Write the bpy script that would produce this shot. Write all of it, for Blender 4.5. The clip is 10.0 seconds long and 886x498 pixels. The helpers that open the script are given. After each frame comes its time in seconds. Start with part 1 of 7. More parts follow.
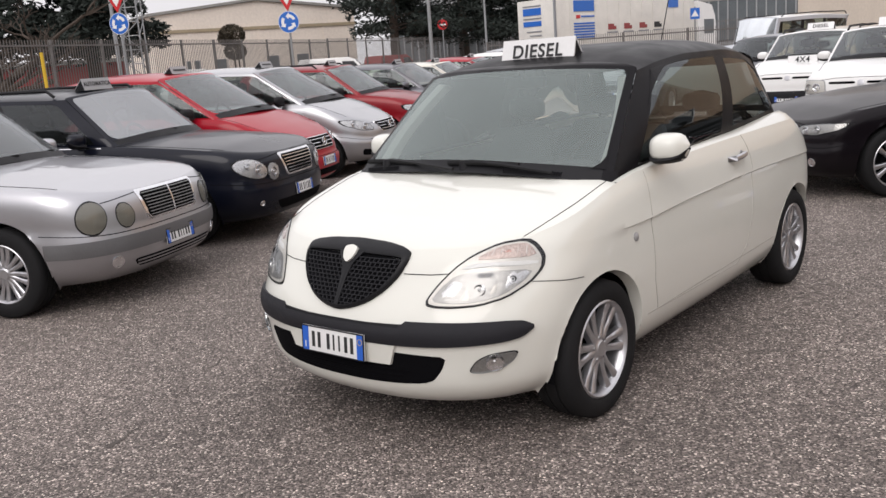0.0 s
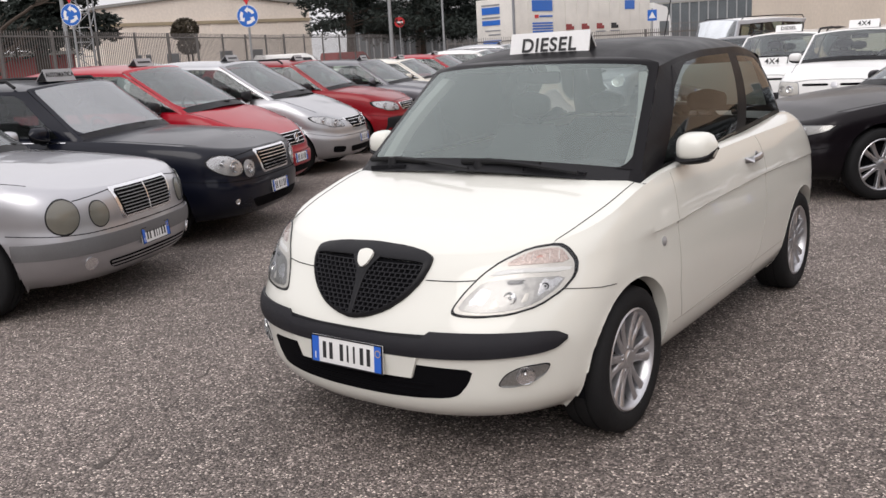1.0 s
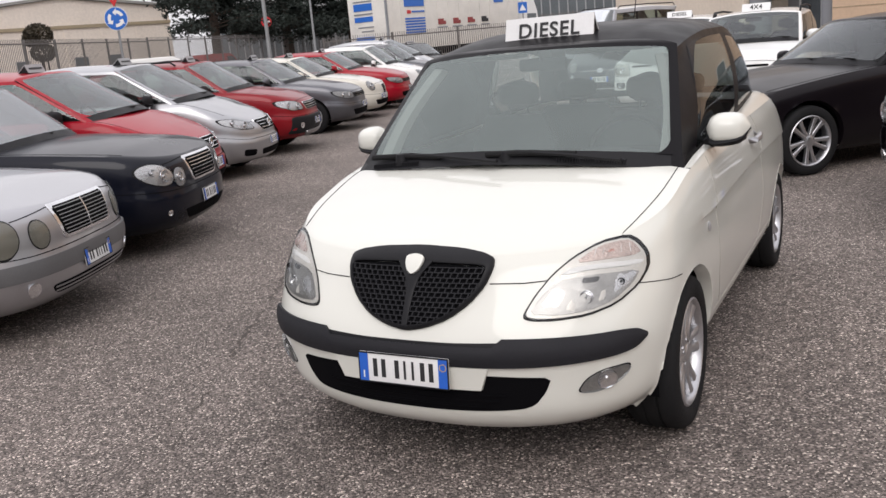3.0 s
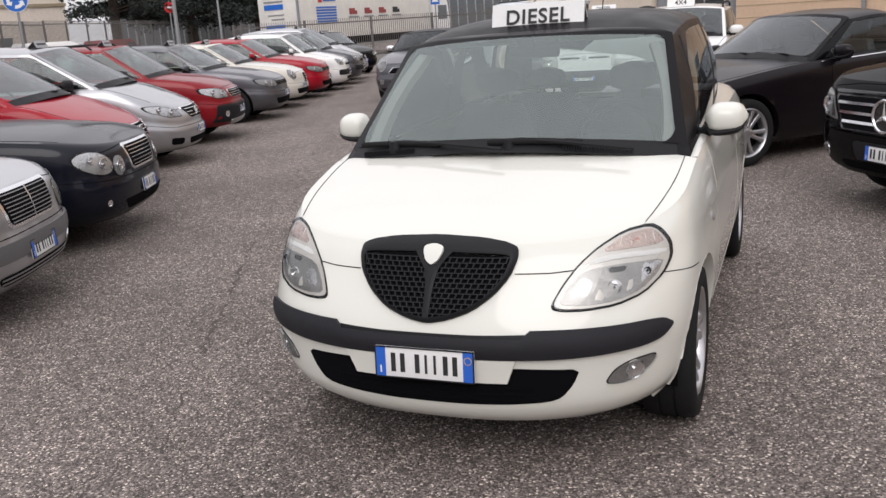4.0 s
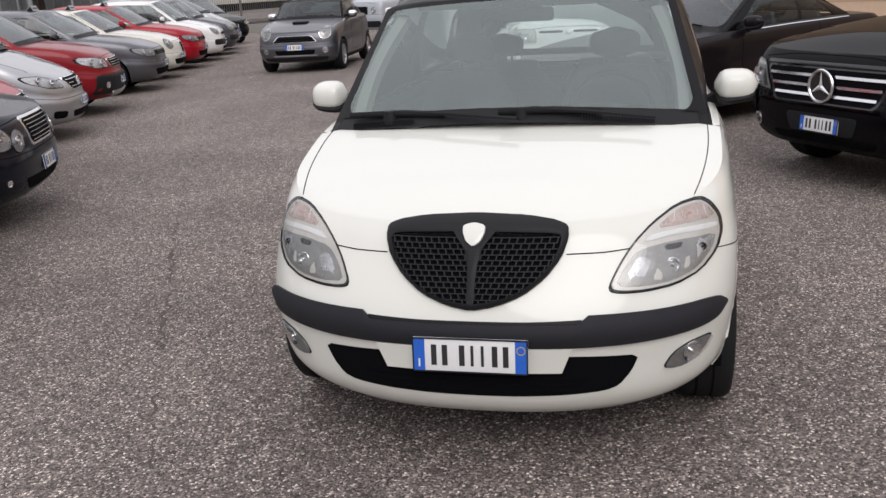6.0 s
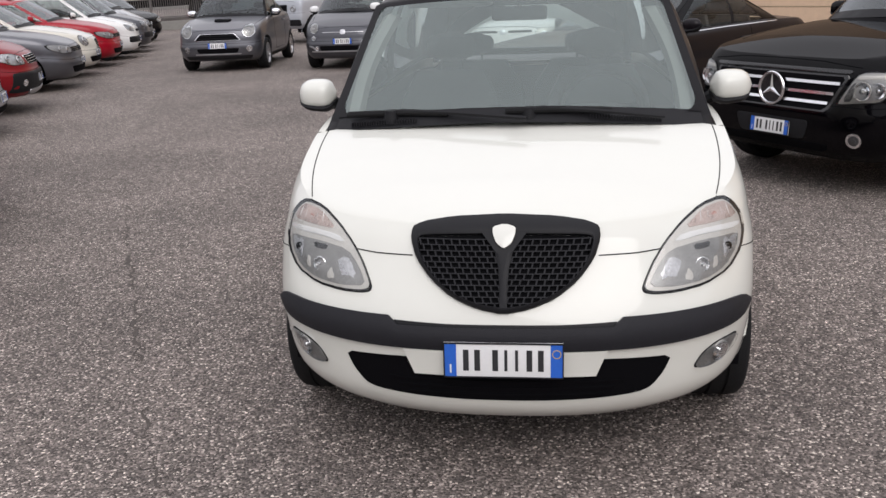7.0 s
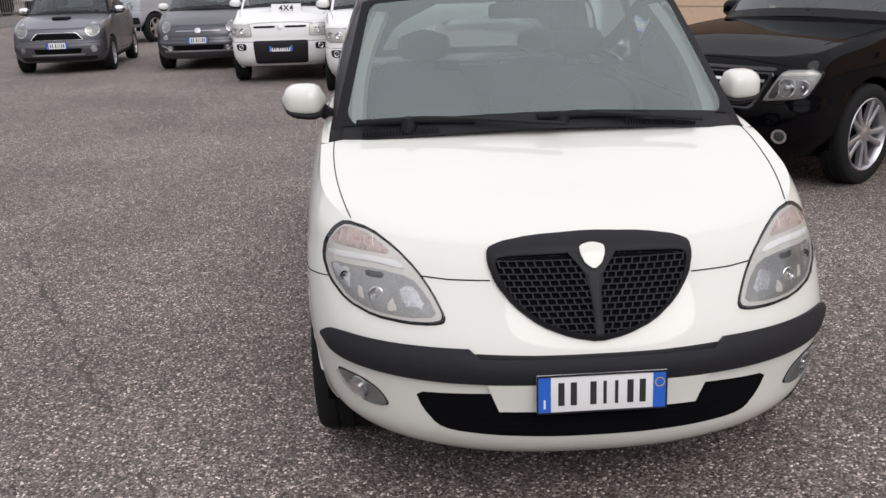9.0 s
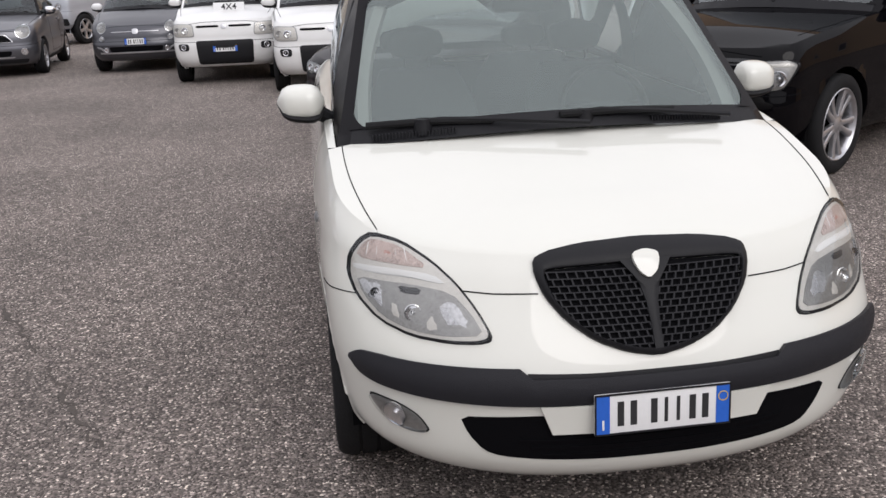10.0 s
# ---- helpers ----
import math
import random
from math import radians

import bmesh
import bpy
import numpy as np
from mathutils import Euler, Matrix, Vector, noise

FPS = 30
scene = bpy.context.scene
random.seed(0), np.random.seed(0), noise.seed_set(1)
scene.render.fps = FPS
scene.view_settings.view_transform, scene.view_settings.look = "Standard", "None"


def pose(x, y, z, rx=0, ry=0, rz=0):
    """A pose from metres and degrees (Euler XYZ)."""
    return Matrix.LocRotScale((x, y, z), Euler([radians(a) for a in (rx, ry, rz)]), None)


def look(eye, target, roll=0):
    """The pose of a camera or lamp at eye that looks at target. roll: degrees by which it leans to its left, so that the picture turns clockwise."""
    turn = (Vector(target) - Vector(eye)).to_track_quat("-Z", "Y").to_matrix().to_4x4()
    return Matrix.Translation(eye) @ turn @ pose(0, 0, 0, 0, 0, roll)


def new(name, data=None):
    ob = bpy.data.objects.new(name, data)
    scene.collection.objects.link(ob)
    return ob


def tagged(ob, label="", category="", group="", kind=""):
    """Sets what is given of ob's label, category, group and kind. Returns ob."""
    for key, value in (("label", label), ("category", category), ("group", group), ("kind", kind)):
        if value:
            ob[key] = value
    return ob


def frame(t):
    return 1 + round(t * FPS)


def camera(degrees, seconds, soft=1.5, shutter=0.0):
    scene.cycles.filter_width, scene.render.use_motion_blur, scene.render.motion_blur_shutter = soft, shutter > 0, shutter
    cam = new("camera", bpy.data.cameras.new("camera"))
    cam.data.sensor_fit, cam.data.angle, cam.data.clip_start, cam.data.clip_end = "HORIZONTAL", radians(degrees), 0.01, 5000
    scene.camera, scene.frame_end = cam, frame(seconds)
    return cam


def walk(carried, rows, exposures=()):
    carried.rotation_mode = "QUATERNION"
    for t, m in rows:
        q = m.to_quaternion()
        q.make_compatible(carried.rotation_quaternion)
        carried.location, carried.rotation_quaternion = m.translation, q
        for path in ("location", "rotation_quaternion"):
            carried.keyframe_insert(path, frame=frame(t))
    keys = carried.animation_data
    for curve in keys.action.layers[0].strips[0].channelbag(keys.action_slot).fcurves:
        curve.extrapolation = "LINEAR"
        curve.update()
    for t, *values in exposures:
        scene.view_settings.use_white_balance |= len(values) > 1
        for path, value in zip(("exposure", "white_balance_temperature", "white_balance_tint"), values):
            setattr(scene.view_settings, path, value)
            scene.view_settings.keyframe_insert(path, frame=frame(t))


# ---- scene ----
cam = camera(52.8, 10.0)
METRES, EYE, TILT, LEAN, TURN = 3.697, 1.556, 0.3, 0.2, 0.0
ROWS = [
    (0.0, 0.0, 0.0, 0.0, -0.87, -12.5, 3.93),
    (0.5, -0.0364, 0.0343, -0.0049, -2.42, -12.67, 3.35),
    (1.0, -0.0722, 0.0684, -0.0038, -3.81, -12.77, 3.05),
    (1.5, -0.1252, 0.0868, -0.0034, -6.3, -12.59, 3.21),
    (2.0, -0.1784, 0.0984, -0.0008, -8.99, -13.0, 3.7),
    (3.5, -0.2786, 0.1965, -0.0045, -14.99, -13.91, 4.56),
    (4.0, -0.3362, 0.2169, -0.0041, -18.47, -14.49, 3.57),
    (4.5, -0.3767, 0.2341, -0.0042, -20.6, -14.84, 2.77),
    (5.0, -0.3973, 0.2669, -0.0083, -22.25, -15.0, 2.76),
    (5.5, -0.4143, 0.3103, -0.0094, -24.27, -15.94, 3.11),
    (7.0, -0.5236, 0.412, -0.0101, -32.82, -16.85, 1.74),
    (7.5, -0.5361, 0.4578, -0.0118, -34.28, -16.52, 2.44),
    (8.0, -0.5474, 0.5041, -0.0102, -35.91, -16.33, 2.34),
    (8.5, -0.581, 0.5522, -0.0111, -39.42, -16.64, 1.77),
    (9.0, -0.622, 0.5942, -0.0096, -43.65, -17.22, 1.17),
    (9.5, -0.6345, 0.6335, -0.0137, -45.96, -17.25, 0.82),
    (10.0, -0.6357, 0.6857, -0.013, -48.0, -17.51, 1.71),
]
walk(cam, [(t, pose(0, 0, EYE, TILT, LEAN, TURN) @ pose(METRES * x, METRES * y, METRES * z, 90 + pitch, roll, yaw)) for t, x, y, z, yaw, pitch, roll in ROWS],
     exposures=[(0.0, 0.02, 6640, 13), (3.5, 0.0, 6580, 13), (5.5, -0.09, 6500, 13), (7.5, -0.05, 6450, 13), (10.0, -0.09, 6430, 13)])

# ---- world and light: a bright overcast day ----
world = bpy.data.worlds.new("overcast")
scene.world = world
world.use_nodes = True
wn = world.node_tree
wn.nodes.clear()
w_out = wn.nodes.new("ShaderNodeOutputWorld")
w_bg = wn.nodes.new("ShaderNodeBackground")
w_sky = wn.nodes.new("ShaderNodeTexSky")
w_sky.sky_type = "NISHITA"
w_sky.sun_disc = False
w_sky.sun_elevation = radians(41)
w_sky.sun_rotation = radians(202)
w_sky.dust_density = 4.0
w_hue = wn.nodes.new("ShaderNodeHueSaturation")
w_hue.inputs["Saturation"].default_value = 0.2
# an even cloud layer, about three times as bright overhead as at the horizon
w_tc = wn.nodes.new("ShaderNodeTexCoord")
w_xyz = wn.nodes.new("ShaderNodeSeparateXYZ")
w_rng = wn.nodes.new("ShaderNodeMapRange")
w_rng.inputs[1].default_value, w_rng.inputs[2].default_value = 0.0, 1.0
w_rng.inputs[3].default_value, w_rng.inputs[4].default_value = 9.0, 14.2
w_col = wn.nodes.new("ShaderNodeVectorMath")
w_col.operation = "SCALE"
w_col.inputs[0].default_value = (0.985, 0.99, 1.03)
w_noise = wn.nodes.new("ShaderNodeTexNoise")
w_noise.inputs["Scale"].default_value, w_noise.inputs["Detail"].default_value = 2.2, 4
w_var = wn.nodes.new("ShaderNodeMapRange")
w_var.inputs[3].default_value, w_var.inputs[4].default_value = 0.76, 1.24
w_mul = wn.nodes.new("ShaderNodeMath")
w_mul.operation = "MULTIPLY"
w_mix = wn.nodes.new("ShaderNodeMix")
w_mix.data_type = "RGBA"
w_mix.inputs[0].default_value = 0.9
wn.links.new(w_tc.outputs["Generated"], w_xyz.inputs[0])
wn.links.new(w_tc.outputs["Generated"], w_noise.inputs["Vector"])
wn.links.new(w_noise.outputs[0], w_var.inputs[0])
wn.links.new(w_xyz.outputs[2], w_rng.inputs[0])
wn.links.new(w_rng.outputs[0], w_mul.inputs[0])
wn.links.new(w_var.outputs[0], w_mul.inputs[1])
wn.links.new(w_mul.outputs[0], w_col.inputs["Scale"])
wn.links.new(w_sky.outputs[0], w_hue.inputs["Color"])
wn.links.new(w_hue.outputs[0], w_mix.inputs[6])
wn.links.new(w_col.outputs[0], w_mix.inputs[7])
wn.links.new(w_mix.outputs[2], w_bg.inputs["Color"])
w_bg.inputs["Strength"].default_value = 0.1
wn.links.new(w_bg.outputs[0], w_out.inputs["Surface"])
sun = new("sun", bpy.data.lights.new("sun", "SUN"))
sun.data.energy = 1.15
sun.data.angle = radians(40)
sun.data.color = (1.0, 0.97, 0.93)
sun.matrix_world = look((0, 0, 27), (11, 29, 0))

# ---- materials ----
def node_mat(name):
    m = bpy.data.materials.new(name)
    m.use_nodes = True
    nt = m.node_tree
    return m, nt, nt.nodes["Principled BSDF"]


def mat(name, col, rough=0.5, metal=0.0, coat=0.0, vary=0.08, scale=6.0, bump=0.0, bscale=120.0, fine=0.5, rvary=0.1, spec=0.5):
    """A surface with two scales of tone, uneven gloss and fine relief."""
    m, nt, b = node_mat(name)
    N, K = nt.nodes, nt.links
    tc = N.new("ShaderNodeTexCoord")
    n1 = N.new("ShaderNodeTexNoise")
    n1.inputs["Scale"].default_value, n1.inputs["Detail"].default_value = scale, 6
    n2 = N.new("ShaderNodeTexNoise")
    n2.inputs["Scale"].default_value, n2.inputs["Detail"].default_value = scale * 14, 3
    K.new(tc.outputs["Object"], n1.inputs["Vector"])
    K.new(tc.outputs["Object"], n2.inputs["Vector"])
    mx = N.new("ShaderNodeMix")
    mx.inputs[0].default_value = fine
    K.new(n1.outputs[0], mx.inputs[2])
    K.new(n2.outputs[0], mx.inputs[3])
    rmp = N.new("ShaderNodeMapRange")
    rmp.inputs[1].default_value, rmp.inputs[2].default_value = 0.3, 0.7
    rmp.inputs[3].default_value, rmp.inputs[4].default_value = 1 - vary, 1 + vary
    K.new(mx.outputs[0], rmp.inputs[0])
    vm = N.new("ShaderNodeVectorMath")
    vm.operation = "SCALE"
    vm.inputs[0].default_value = col[:3]
    K.new(rmp.outputs[0], vm.inputs["Scale"])
    K.new(vm.outputs[0], b.inputs["Base Color"])
    rr = N.new("ShaderNodeMapRange")
    rr.inputs[1].default_value, rr.inputs[2].default_value = 0.3, 0.7
    rr.inputs[3].default_value, rr.inputs[4].default_value = max(0.02, rough - rvary * rough), min(1, rough + rvary)
    K.new(n1.outputs[0], rr.inputs[0])
    K.new(rr.outputs[0], b.inputs["Roughness"])
    b.inputs["Metallic"].default_value = metal
    b.inputs["Coat Weight"].default_value = coat
    b.inputs["Coat Roughness"].default_value = 0.04
    b.inputs["Specular IOR Level"].default_value = spec
    if bump:
        n3 = N.new("ShaderNodeTexNoise")
        n3.inputs["Scale"].default_value = bscale
        K.new(tc.outputs["Object"], n3.inputs["Vector"])
        bp = N.new("ShaderNodeBump")
        bp.inputs["Strength"].default_value = bump
        bp.inputs["Distance"].default_value = 0.01
        K.new(n3.outputs[0], bp.inputs["Height"])
        K.new(bp.outputs[0], b.inputs["Normal"])
    return m


def paint(name, col, metal=0.0, rough=0.32, coat=1.0, vary=0.03, spec=0.12):
    m = mat(name, col, rough, metal, coat, vary=vary, scale=1.6, rvary=0.06, fine=0.2)
    m.node_tree.nodes["Principled BSDF"].inputs["Specular IOR Level"].default_value = spec
    return m


def glass_mat(name, tint, ior=1.5, film=0.0, sheen=(0.93, 0.97, 1.0), soft=0.02, dust_haze=(0.55, 0.58, 0.57)):
    m, nt, b = node_mat(name)
    N, K = nt.nodes, nt.links
    tr = N.new("ShaderNodeBsdfTransparent")
    tr.inputs[0].default_value = (*tint, 1)
    gl = N.new("ShaderNodeBsdfGlossy")
    gl.inputs["Color"].default_value = (*sheen, 1)
    gl.inputs["Roughness"].default_value = soft
    fr = N.new("ShaderNodeFresnel")
    fr.inputs[0].default_value = ior
    mx = N.new("ShaderNodeMixShader")
    K.new(fr.outputs[0], mx.inputs[0])
    K.new(tr.outputs[0], mx.inputs[1])
    K.new(gl.outputs[0], mx.inputs[2])
    if not film:
        K.new(mx.outputs[0], N["Material Output"].inputs["Surface"])
        N.remove(b)
        return m
    # diffuse film: a little dust, and the sky's pale haze as colour
    df = N.new("ShaderNodeBsdfDiffuse")
    df.inputs[0].default_value = (*dust_haze, 1)
    tc = N.new("ShaderNodeTexCoord")
    nz = N.new("ShaderNodeTexNoise")
    nz.inputs["Scale"].default_value, nz.inputs["Detail"].default_value = 5, 6
    K.new(tc.outputs["Object"], nz.inputs["Vector"])
    mr = N.new("ShaderNodeMapRange")
    mr.inputs[1].default_value, mr.inputs[2].default_value = 0.3, 0.7
    mr.inputs[3].default_value, mr.inputs[4].default_value = film * 0.85, film * 1.15
    K.new(nz.outputs[0], mr.inputs[0])
    m2 = N.new("ShaderNodeMixShader")
    K.new(mr.outputs[0], m2.inputs[0])
    K.new(mx.outputs[0], m2.inputs[1])
    K.new(df.outputs[0], m2.inputs[2])
    K.new(m2.outputs[0], N["Material Output"].inputs["Surface"])
    N.remove(b)
    return m


def asphalt_mat():
    m, nt, b = node_mat("asphalt")
    N, K = nt.nodes, nt.links
    tc = N.new("ShaderNodeTexCoord")
    vo = N.new("ShaderNodeTexVoronoi")
    vo.inputs["Scale"].default_value = 128
    K.new(tc.outputs["Object"], vo.inputs["Vector"])
    sep = N.new("ShaderNodeSeparateColor")
    K.new(vo.outputs["Color"], sep.inputs[0])
    ramp = N.new("ShaderNodeValToRGB")
    e = ramp.color_ramp.elements
    e[0].position, e[0].color = 0.0, (0.036, 0.029, 0.025, 1)
    e[1].position, e[1].color = 1.0, (0.80, 0.71, 0.63, 1)
    for p, v in ((0.3, 0.075), (0.6, 0.132), (0.84, 0.20), (0.94, 0.36)):
        k = e.new(p)
        k.color = (v * 1.215, v * 1.02, v * 0.925, 1)
    K.new(sep.outputs[0], ramp.inputs[0])
    big = N.new("ShaderNodeTexNoise")
    big.inputs["Scale"].default_value, big.inputs["Detail"].default_value, big.inputs["Roughness"].default_value = 0.55, 8, 0.62
    K.new(tc.outputs["Object"], big.inputs["Vector"])
    br = N.new("ShaderNodeMapRange")
    br.inputs[1].default_value, br.inputs[2].default_value = 0.3, 0.7
    br.inputs[3].default_value, br.inputs[4].default_value = 0.82, 1.42
    K.new(big.outputs[0], br.inputs[0])
    mid = N.new("ShaderNodeTexNoise")
    mid.inputs["Scale"].default_value, mid.inputs["Detail"].default_value = 14, 4
    K.new(tc.outputs["Object"], mid.inputs["Vector"])
    mr = N.new("ShaderNodeMapRange")
    mr.inputs[1].default_value, mr.inputs[2].default_value = 0.3, 0.7
    mr.inputs[3].default_value, mr.inputs[4].default_value = 0.8, 1.2
    K.new(mid.outputs[0], mr.inputs[0])
    mul = N.new("ShaderNodeMath")
    mul.operation = "MULTIPLY"
    K.new(br.outputs[0], mul.inputs[0])
    K.new(mr.outputs[0], mul.inputs[1])
    vm = N.new("ShaderNodeVectorMath")
    vm.operation = "SCALE"
    K.new(ramp.outputs[0], vm.inputs[0])
    K.new(mul.outputs[0], vm.inputs["Scale"])
    K.new(vm.outputs[0], b.inputs["Base Color"])
    b.inputs["Roughness"].default_value = 0.85
    bp = N.new("ShaderNodeBump")
    bp.inputs["Strength"].default_value, bp.inputs["Distance"].default_value = 0.9, 0.008
    K.new(vo.outputs["Distance"], bp.inputs["Height"])
    bp.invert = True
    K.new(bp.outputs[0], b.inputs["Normal"])
    return m


ASPHALT = asphalt_mat()
BLACK = mat("black_plastic", (0.014, 0.014, 0.016), 0.55, spec=0.2, bump=0.15, bscale=400)
TRIM = mat("grained_black_trim", (0.017, 0.017, 0.021), 0.55, spec=0.25, bump=0.25, bscale=500)
GLOSSBLACK = mat("gloss_black", (0.01, 0.01, 0.012), 0.2, coat=0.6)
# near-black that stands for the shade in openings, gaps and undersides
DARK = mat("cavity_shade", (0.004, 0.004, 0.005), 0.8, spec=0.05)
RUBBER = mat("rubber", (0.013, 0.013, 0.014), 0.8, spec=0.2, bump=0.2, bscale=150)
CABIN = mat("cabin_plastic", (0.055, 0.058, 0.06), 0.8, vary=0.15, spec=0.2)
CLOTH = mat("seat_cloth", (0.065, 0.068, 0.072), 0.95, spec=0.1, vary=0.2, bump=0.3, bscale=500)
LINING = mat("pale_grey_lining", (0.46, 0.47, 0.46), 0.85, vary=0.06, spec=0.2)
CHROME = mat("chrome", (0.82, 0.82, 0.84), 0.12, 1.0)
ALLOY = mat("alloy", (0.52, 0.52, 0.54), 0.32, 0.9)
REFLECT = mat("lamp_reflector", (0.58, 0.58, 0.60), 0.25, 0.75, vary=0.35, scale=9, bump=0.12, bscale=30)
PALEAMBER = mat("pale_indicator", (0.55, 0.45, 0.42), 0.25, 0.3, vary=0.25, scale=20, bump=0.4, bscale=90)
LAMPLIGHT = mat("bright_lamp_housing", (0.66, 0.64, 0.61), 0.35, 0.3, vary=0.12, scale=8)
LAMPMATT = mat("matt_lamp_reflector", (0.36, 0.355, 0.35), 0.32, 0.7, vary=0.25, scale=9, bump=0.5, bscale=13)
PALERED = mat("pale_red_indicator", (0.52, 0.30, 0.26), 0.3, 0.3, vary=0.2, scale=20, bump=0.4, bscale=90)
# reflector metal with the dark of its bowl put into the colour
LAMPDARK = mat("shaded_lamp_metal", (0.10, 0.10, 0.105), 0.3, 0.6, vary=0.2, scale=12)
LAMPTAN = mat("aged_lamp_glass", (0.235, 0.225, 0.195), 0.3, 0.2, vary=0.15, scale=10, coat=0.5)
MOULD = mat("grey_bumper_moulding", (0.15, 0.15, 0.155), 0.4, 0.3, vary=0.08)
LAMPGREY = mat("lamp_housing", (0.33, 0.33, 0.34), 0.4, 0.3)
AMBER = mat("amber_lens", (0.55, 0.2, 0.12), 0.3, coat=0.6)
REDLENS = mat("red_lens", (0.35, 0.02, 0.02), 0.25, coat=0.8)
WHITE = mat("white_plastic", (0.78, 0.78, 0.78), 0.45, vary=0.04)
PLATEBLUE = mat("plate_blue", (0.02, 0.12, 0.55), 0.4)
INK = mat("ink_black", (0.02, 0.02, 0.022), 0.6)
CARGLASS = glass_mat("parked_car_glass", (0.66, 0.72, 0.71), 2.05, 0.2, soft=0.085, dust_haze=(0.30, 0.31, 0.31))
CLEAR = glass_mat("clear_glass", (0.86, 0.92, 0.90), 1.5, 0.01)
# a paler film stands for the sky mirrored in the estate's windscreen
PALEGLASS = glass_mat("sky_hazed_windscreen_glass", (0.66, 0.72, 0.71), 3.0, 0.25, soft=0.085, dust_haze=(0.5, 0.51, 0.53))
MIDGLASS = glass_mat("plain_car_glass", (0.72, 0.79, 0.75), 1.85, 0.01)
SIDEGLASS = glass_mat("parked_car_side_glass", (0.55, 0.62, 0.59), 1.6, 0.01)
GLASS = glass_mat("car_glass", (0.80, 0.89, 0.86), 1.95, 0.26, (0.90, 0.99, 0.97), 0.085, (0.29, 0.335, 0.33))
DIMGLASS = glass_mat("dim_side_glass", (0.50, 0.56, 0.52), 1.6)
LENS = glass_mat("lamp_lens", (0.95, 0.95, 0.94), 1.4)
SATIN = mat("satin_black_plastic", (0.012, 0.012, 0.014), 0.45, spec=0.2, bump=0.08, bscale=300)
YELLOW = mat("yellow_paint", (0.65, 0.42, 0.03), 0.5)
STEEL = mat("galvanised_steel", (0.33, 0.34, 0.35), 0.5, 0.7)

# ---- mesh helpers ----
def part(name, bm, material, parent=None, label="", smooth=True, angle=40):
    me = bpy.data.meshes.new(name)
    bmesh.ops.recalc_face_normals(bm, faces=bm.faces) if len(bm.faces) < 60000 else None
    if smooth:
        for f in bm.faces:
            f.smooth = True
        lim = radians(angle)
        for e in bm.edges:
            if len(e.link_faces) == 2 and e.calc_face_angle(0.0) > lim:
                e.smooth = False
    bm.to_mesh(me)
    bm.free()
    me.materials.append(material)
    ob = new(name, me)
    if parent is not None:
        ob.parent = parent
    if label:
        tagged(ob, label)
    return ob


def empty(name, m, label="", category="", group="", kind=""):
    ob = new(name)
    ob.matrix_world = m
    ob.empty_display_size = 0.1
    return tagged(ob, label, category, group, kind)


def box(bm, x0, x1, y0, y1, z0, z1, m=None, bevel=0.0):
    r = bmesh.ops.create_cube(bm, size=1)
    vs = r["verts"]
    bmesh.ops.scale(bm, vec=(x1 - x0, y1 - y0, z1 - z0), verts=vs)
    bmesh.ops.translate(bm, vec=((x0 + x1) / 2, (y0 + y1) / 2, (z0 + z1) / 2), verts=vs)
    if bevel:
        es = list({e for v in vs for e in v.link_edges})
        o = bmesh.ops.bevel(bm, geom=es, offset=bevel, segments=2, profile=0.6, affect="EDGES")
        vs = list({v for f in o["faces"] for v in f.verts} | {v for v in vs if v.is_valid})
    if m is not None:
        bmesh.ops.transform(bm, matrix=m, verts=vs)
    return vs


def grid(bm, rows, close=False):
    """Faces over rows of points."""
    vr = [[bm.verts.new(p) for p in r] for r in rows]
    for a, b in zip(vr, vr[1:]):
        n = len(a)
        for i in range(n if close else n - 1):
            q = [a[i], a[(i + 1) % n], b[(i + 1) % n], b[i]]
            try:
                bm.faces.new(q)
            except ValueError:
                pass
    return vr


def lathe(bm, prof, n=32, cx=0.0, cy=0.0, cz=0.0):
    """Turns a profile of (radius, x) round the x axis."""
    rows = [[(cx + x, cy + r * math.cos(2 * math.pi * k / n), cz + r * math.sin(2 * math.pi * k / n)) for k in range(n)] for r, x in prof]
    grid(bm, rows, True)


def pole(bm, x, y, z0, z1, r0, r1=None, n=10):
    r1 = r0 if r1 is None else r1
    rows = [[(x + r * math.cos(2 * math.pi * k / n), y + r * math.sin(2 * math.pi * k / n), z) for k in range(n)] for r, z in ((0.001, z0), (r0, z0), (r1, z1), (0.001, z1))]
    grid(bm, rows, True)


def tube(bm, pts, r, n=8):
    rows = []
    for i, p in enumerate(pts):
        d = (Vector(pts[min(i + 1, len(pts) - 1)]) - Vector(pts[max(i - 1, 0)])).normalized()
        a = d.orthogonal().normalized()
        c = d.cross(a)
        rows.append([Vector(p) + (a * math.cos(2 * math.pi * k / n) + c * math.sin(2 * math.pi * k / n)) * r for k in range(n)])
    grid(bm, rows, True)
    for row in (rows[0], rows[-1]):
        bm.faces.new([bm.verts.new(p) for p in row])


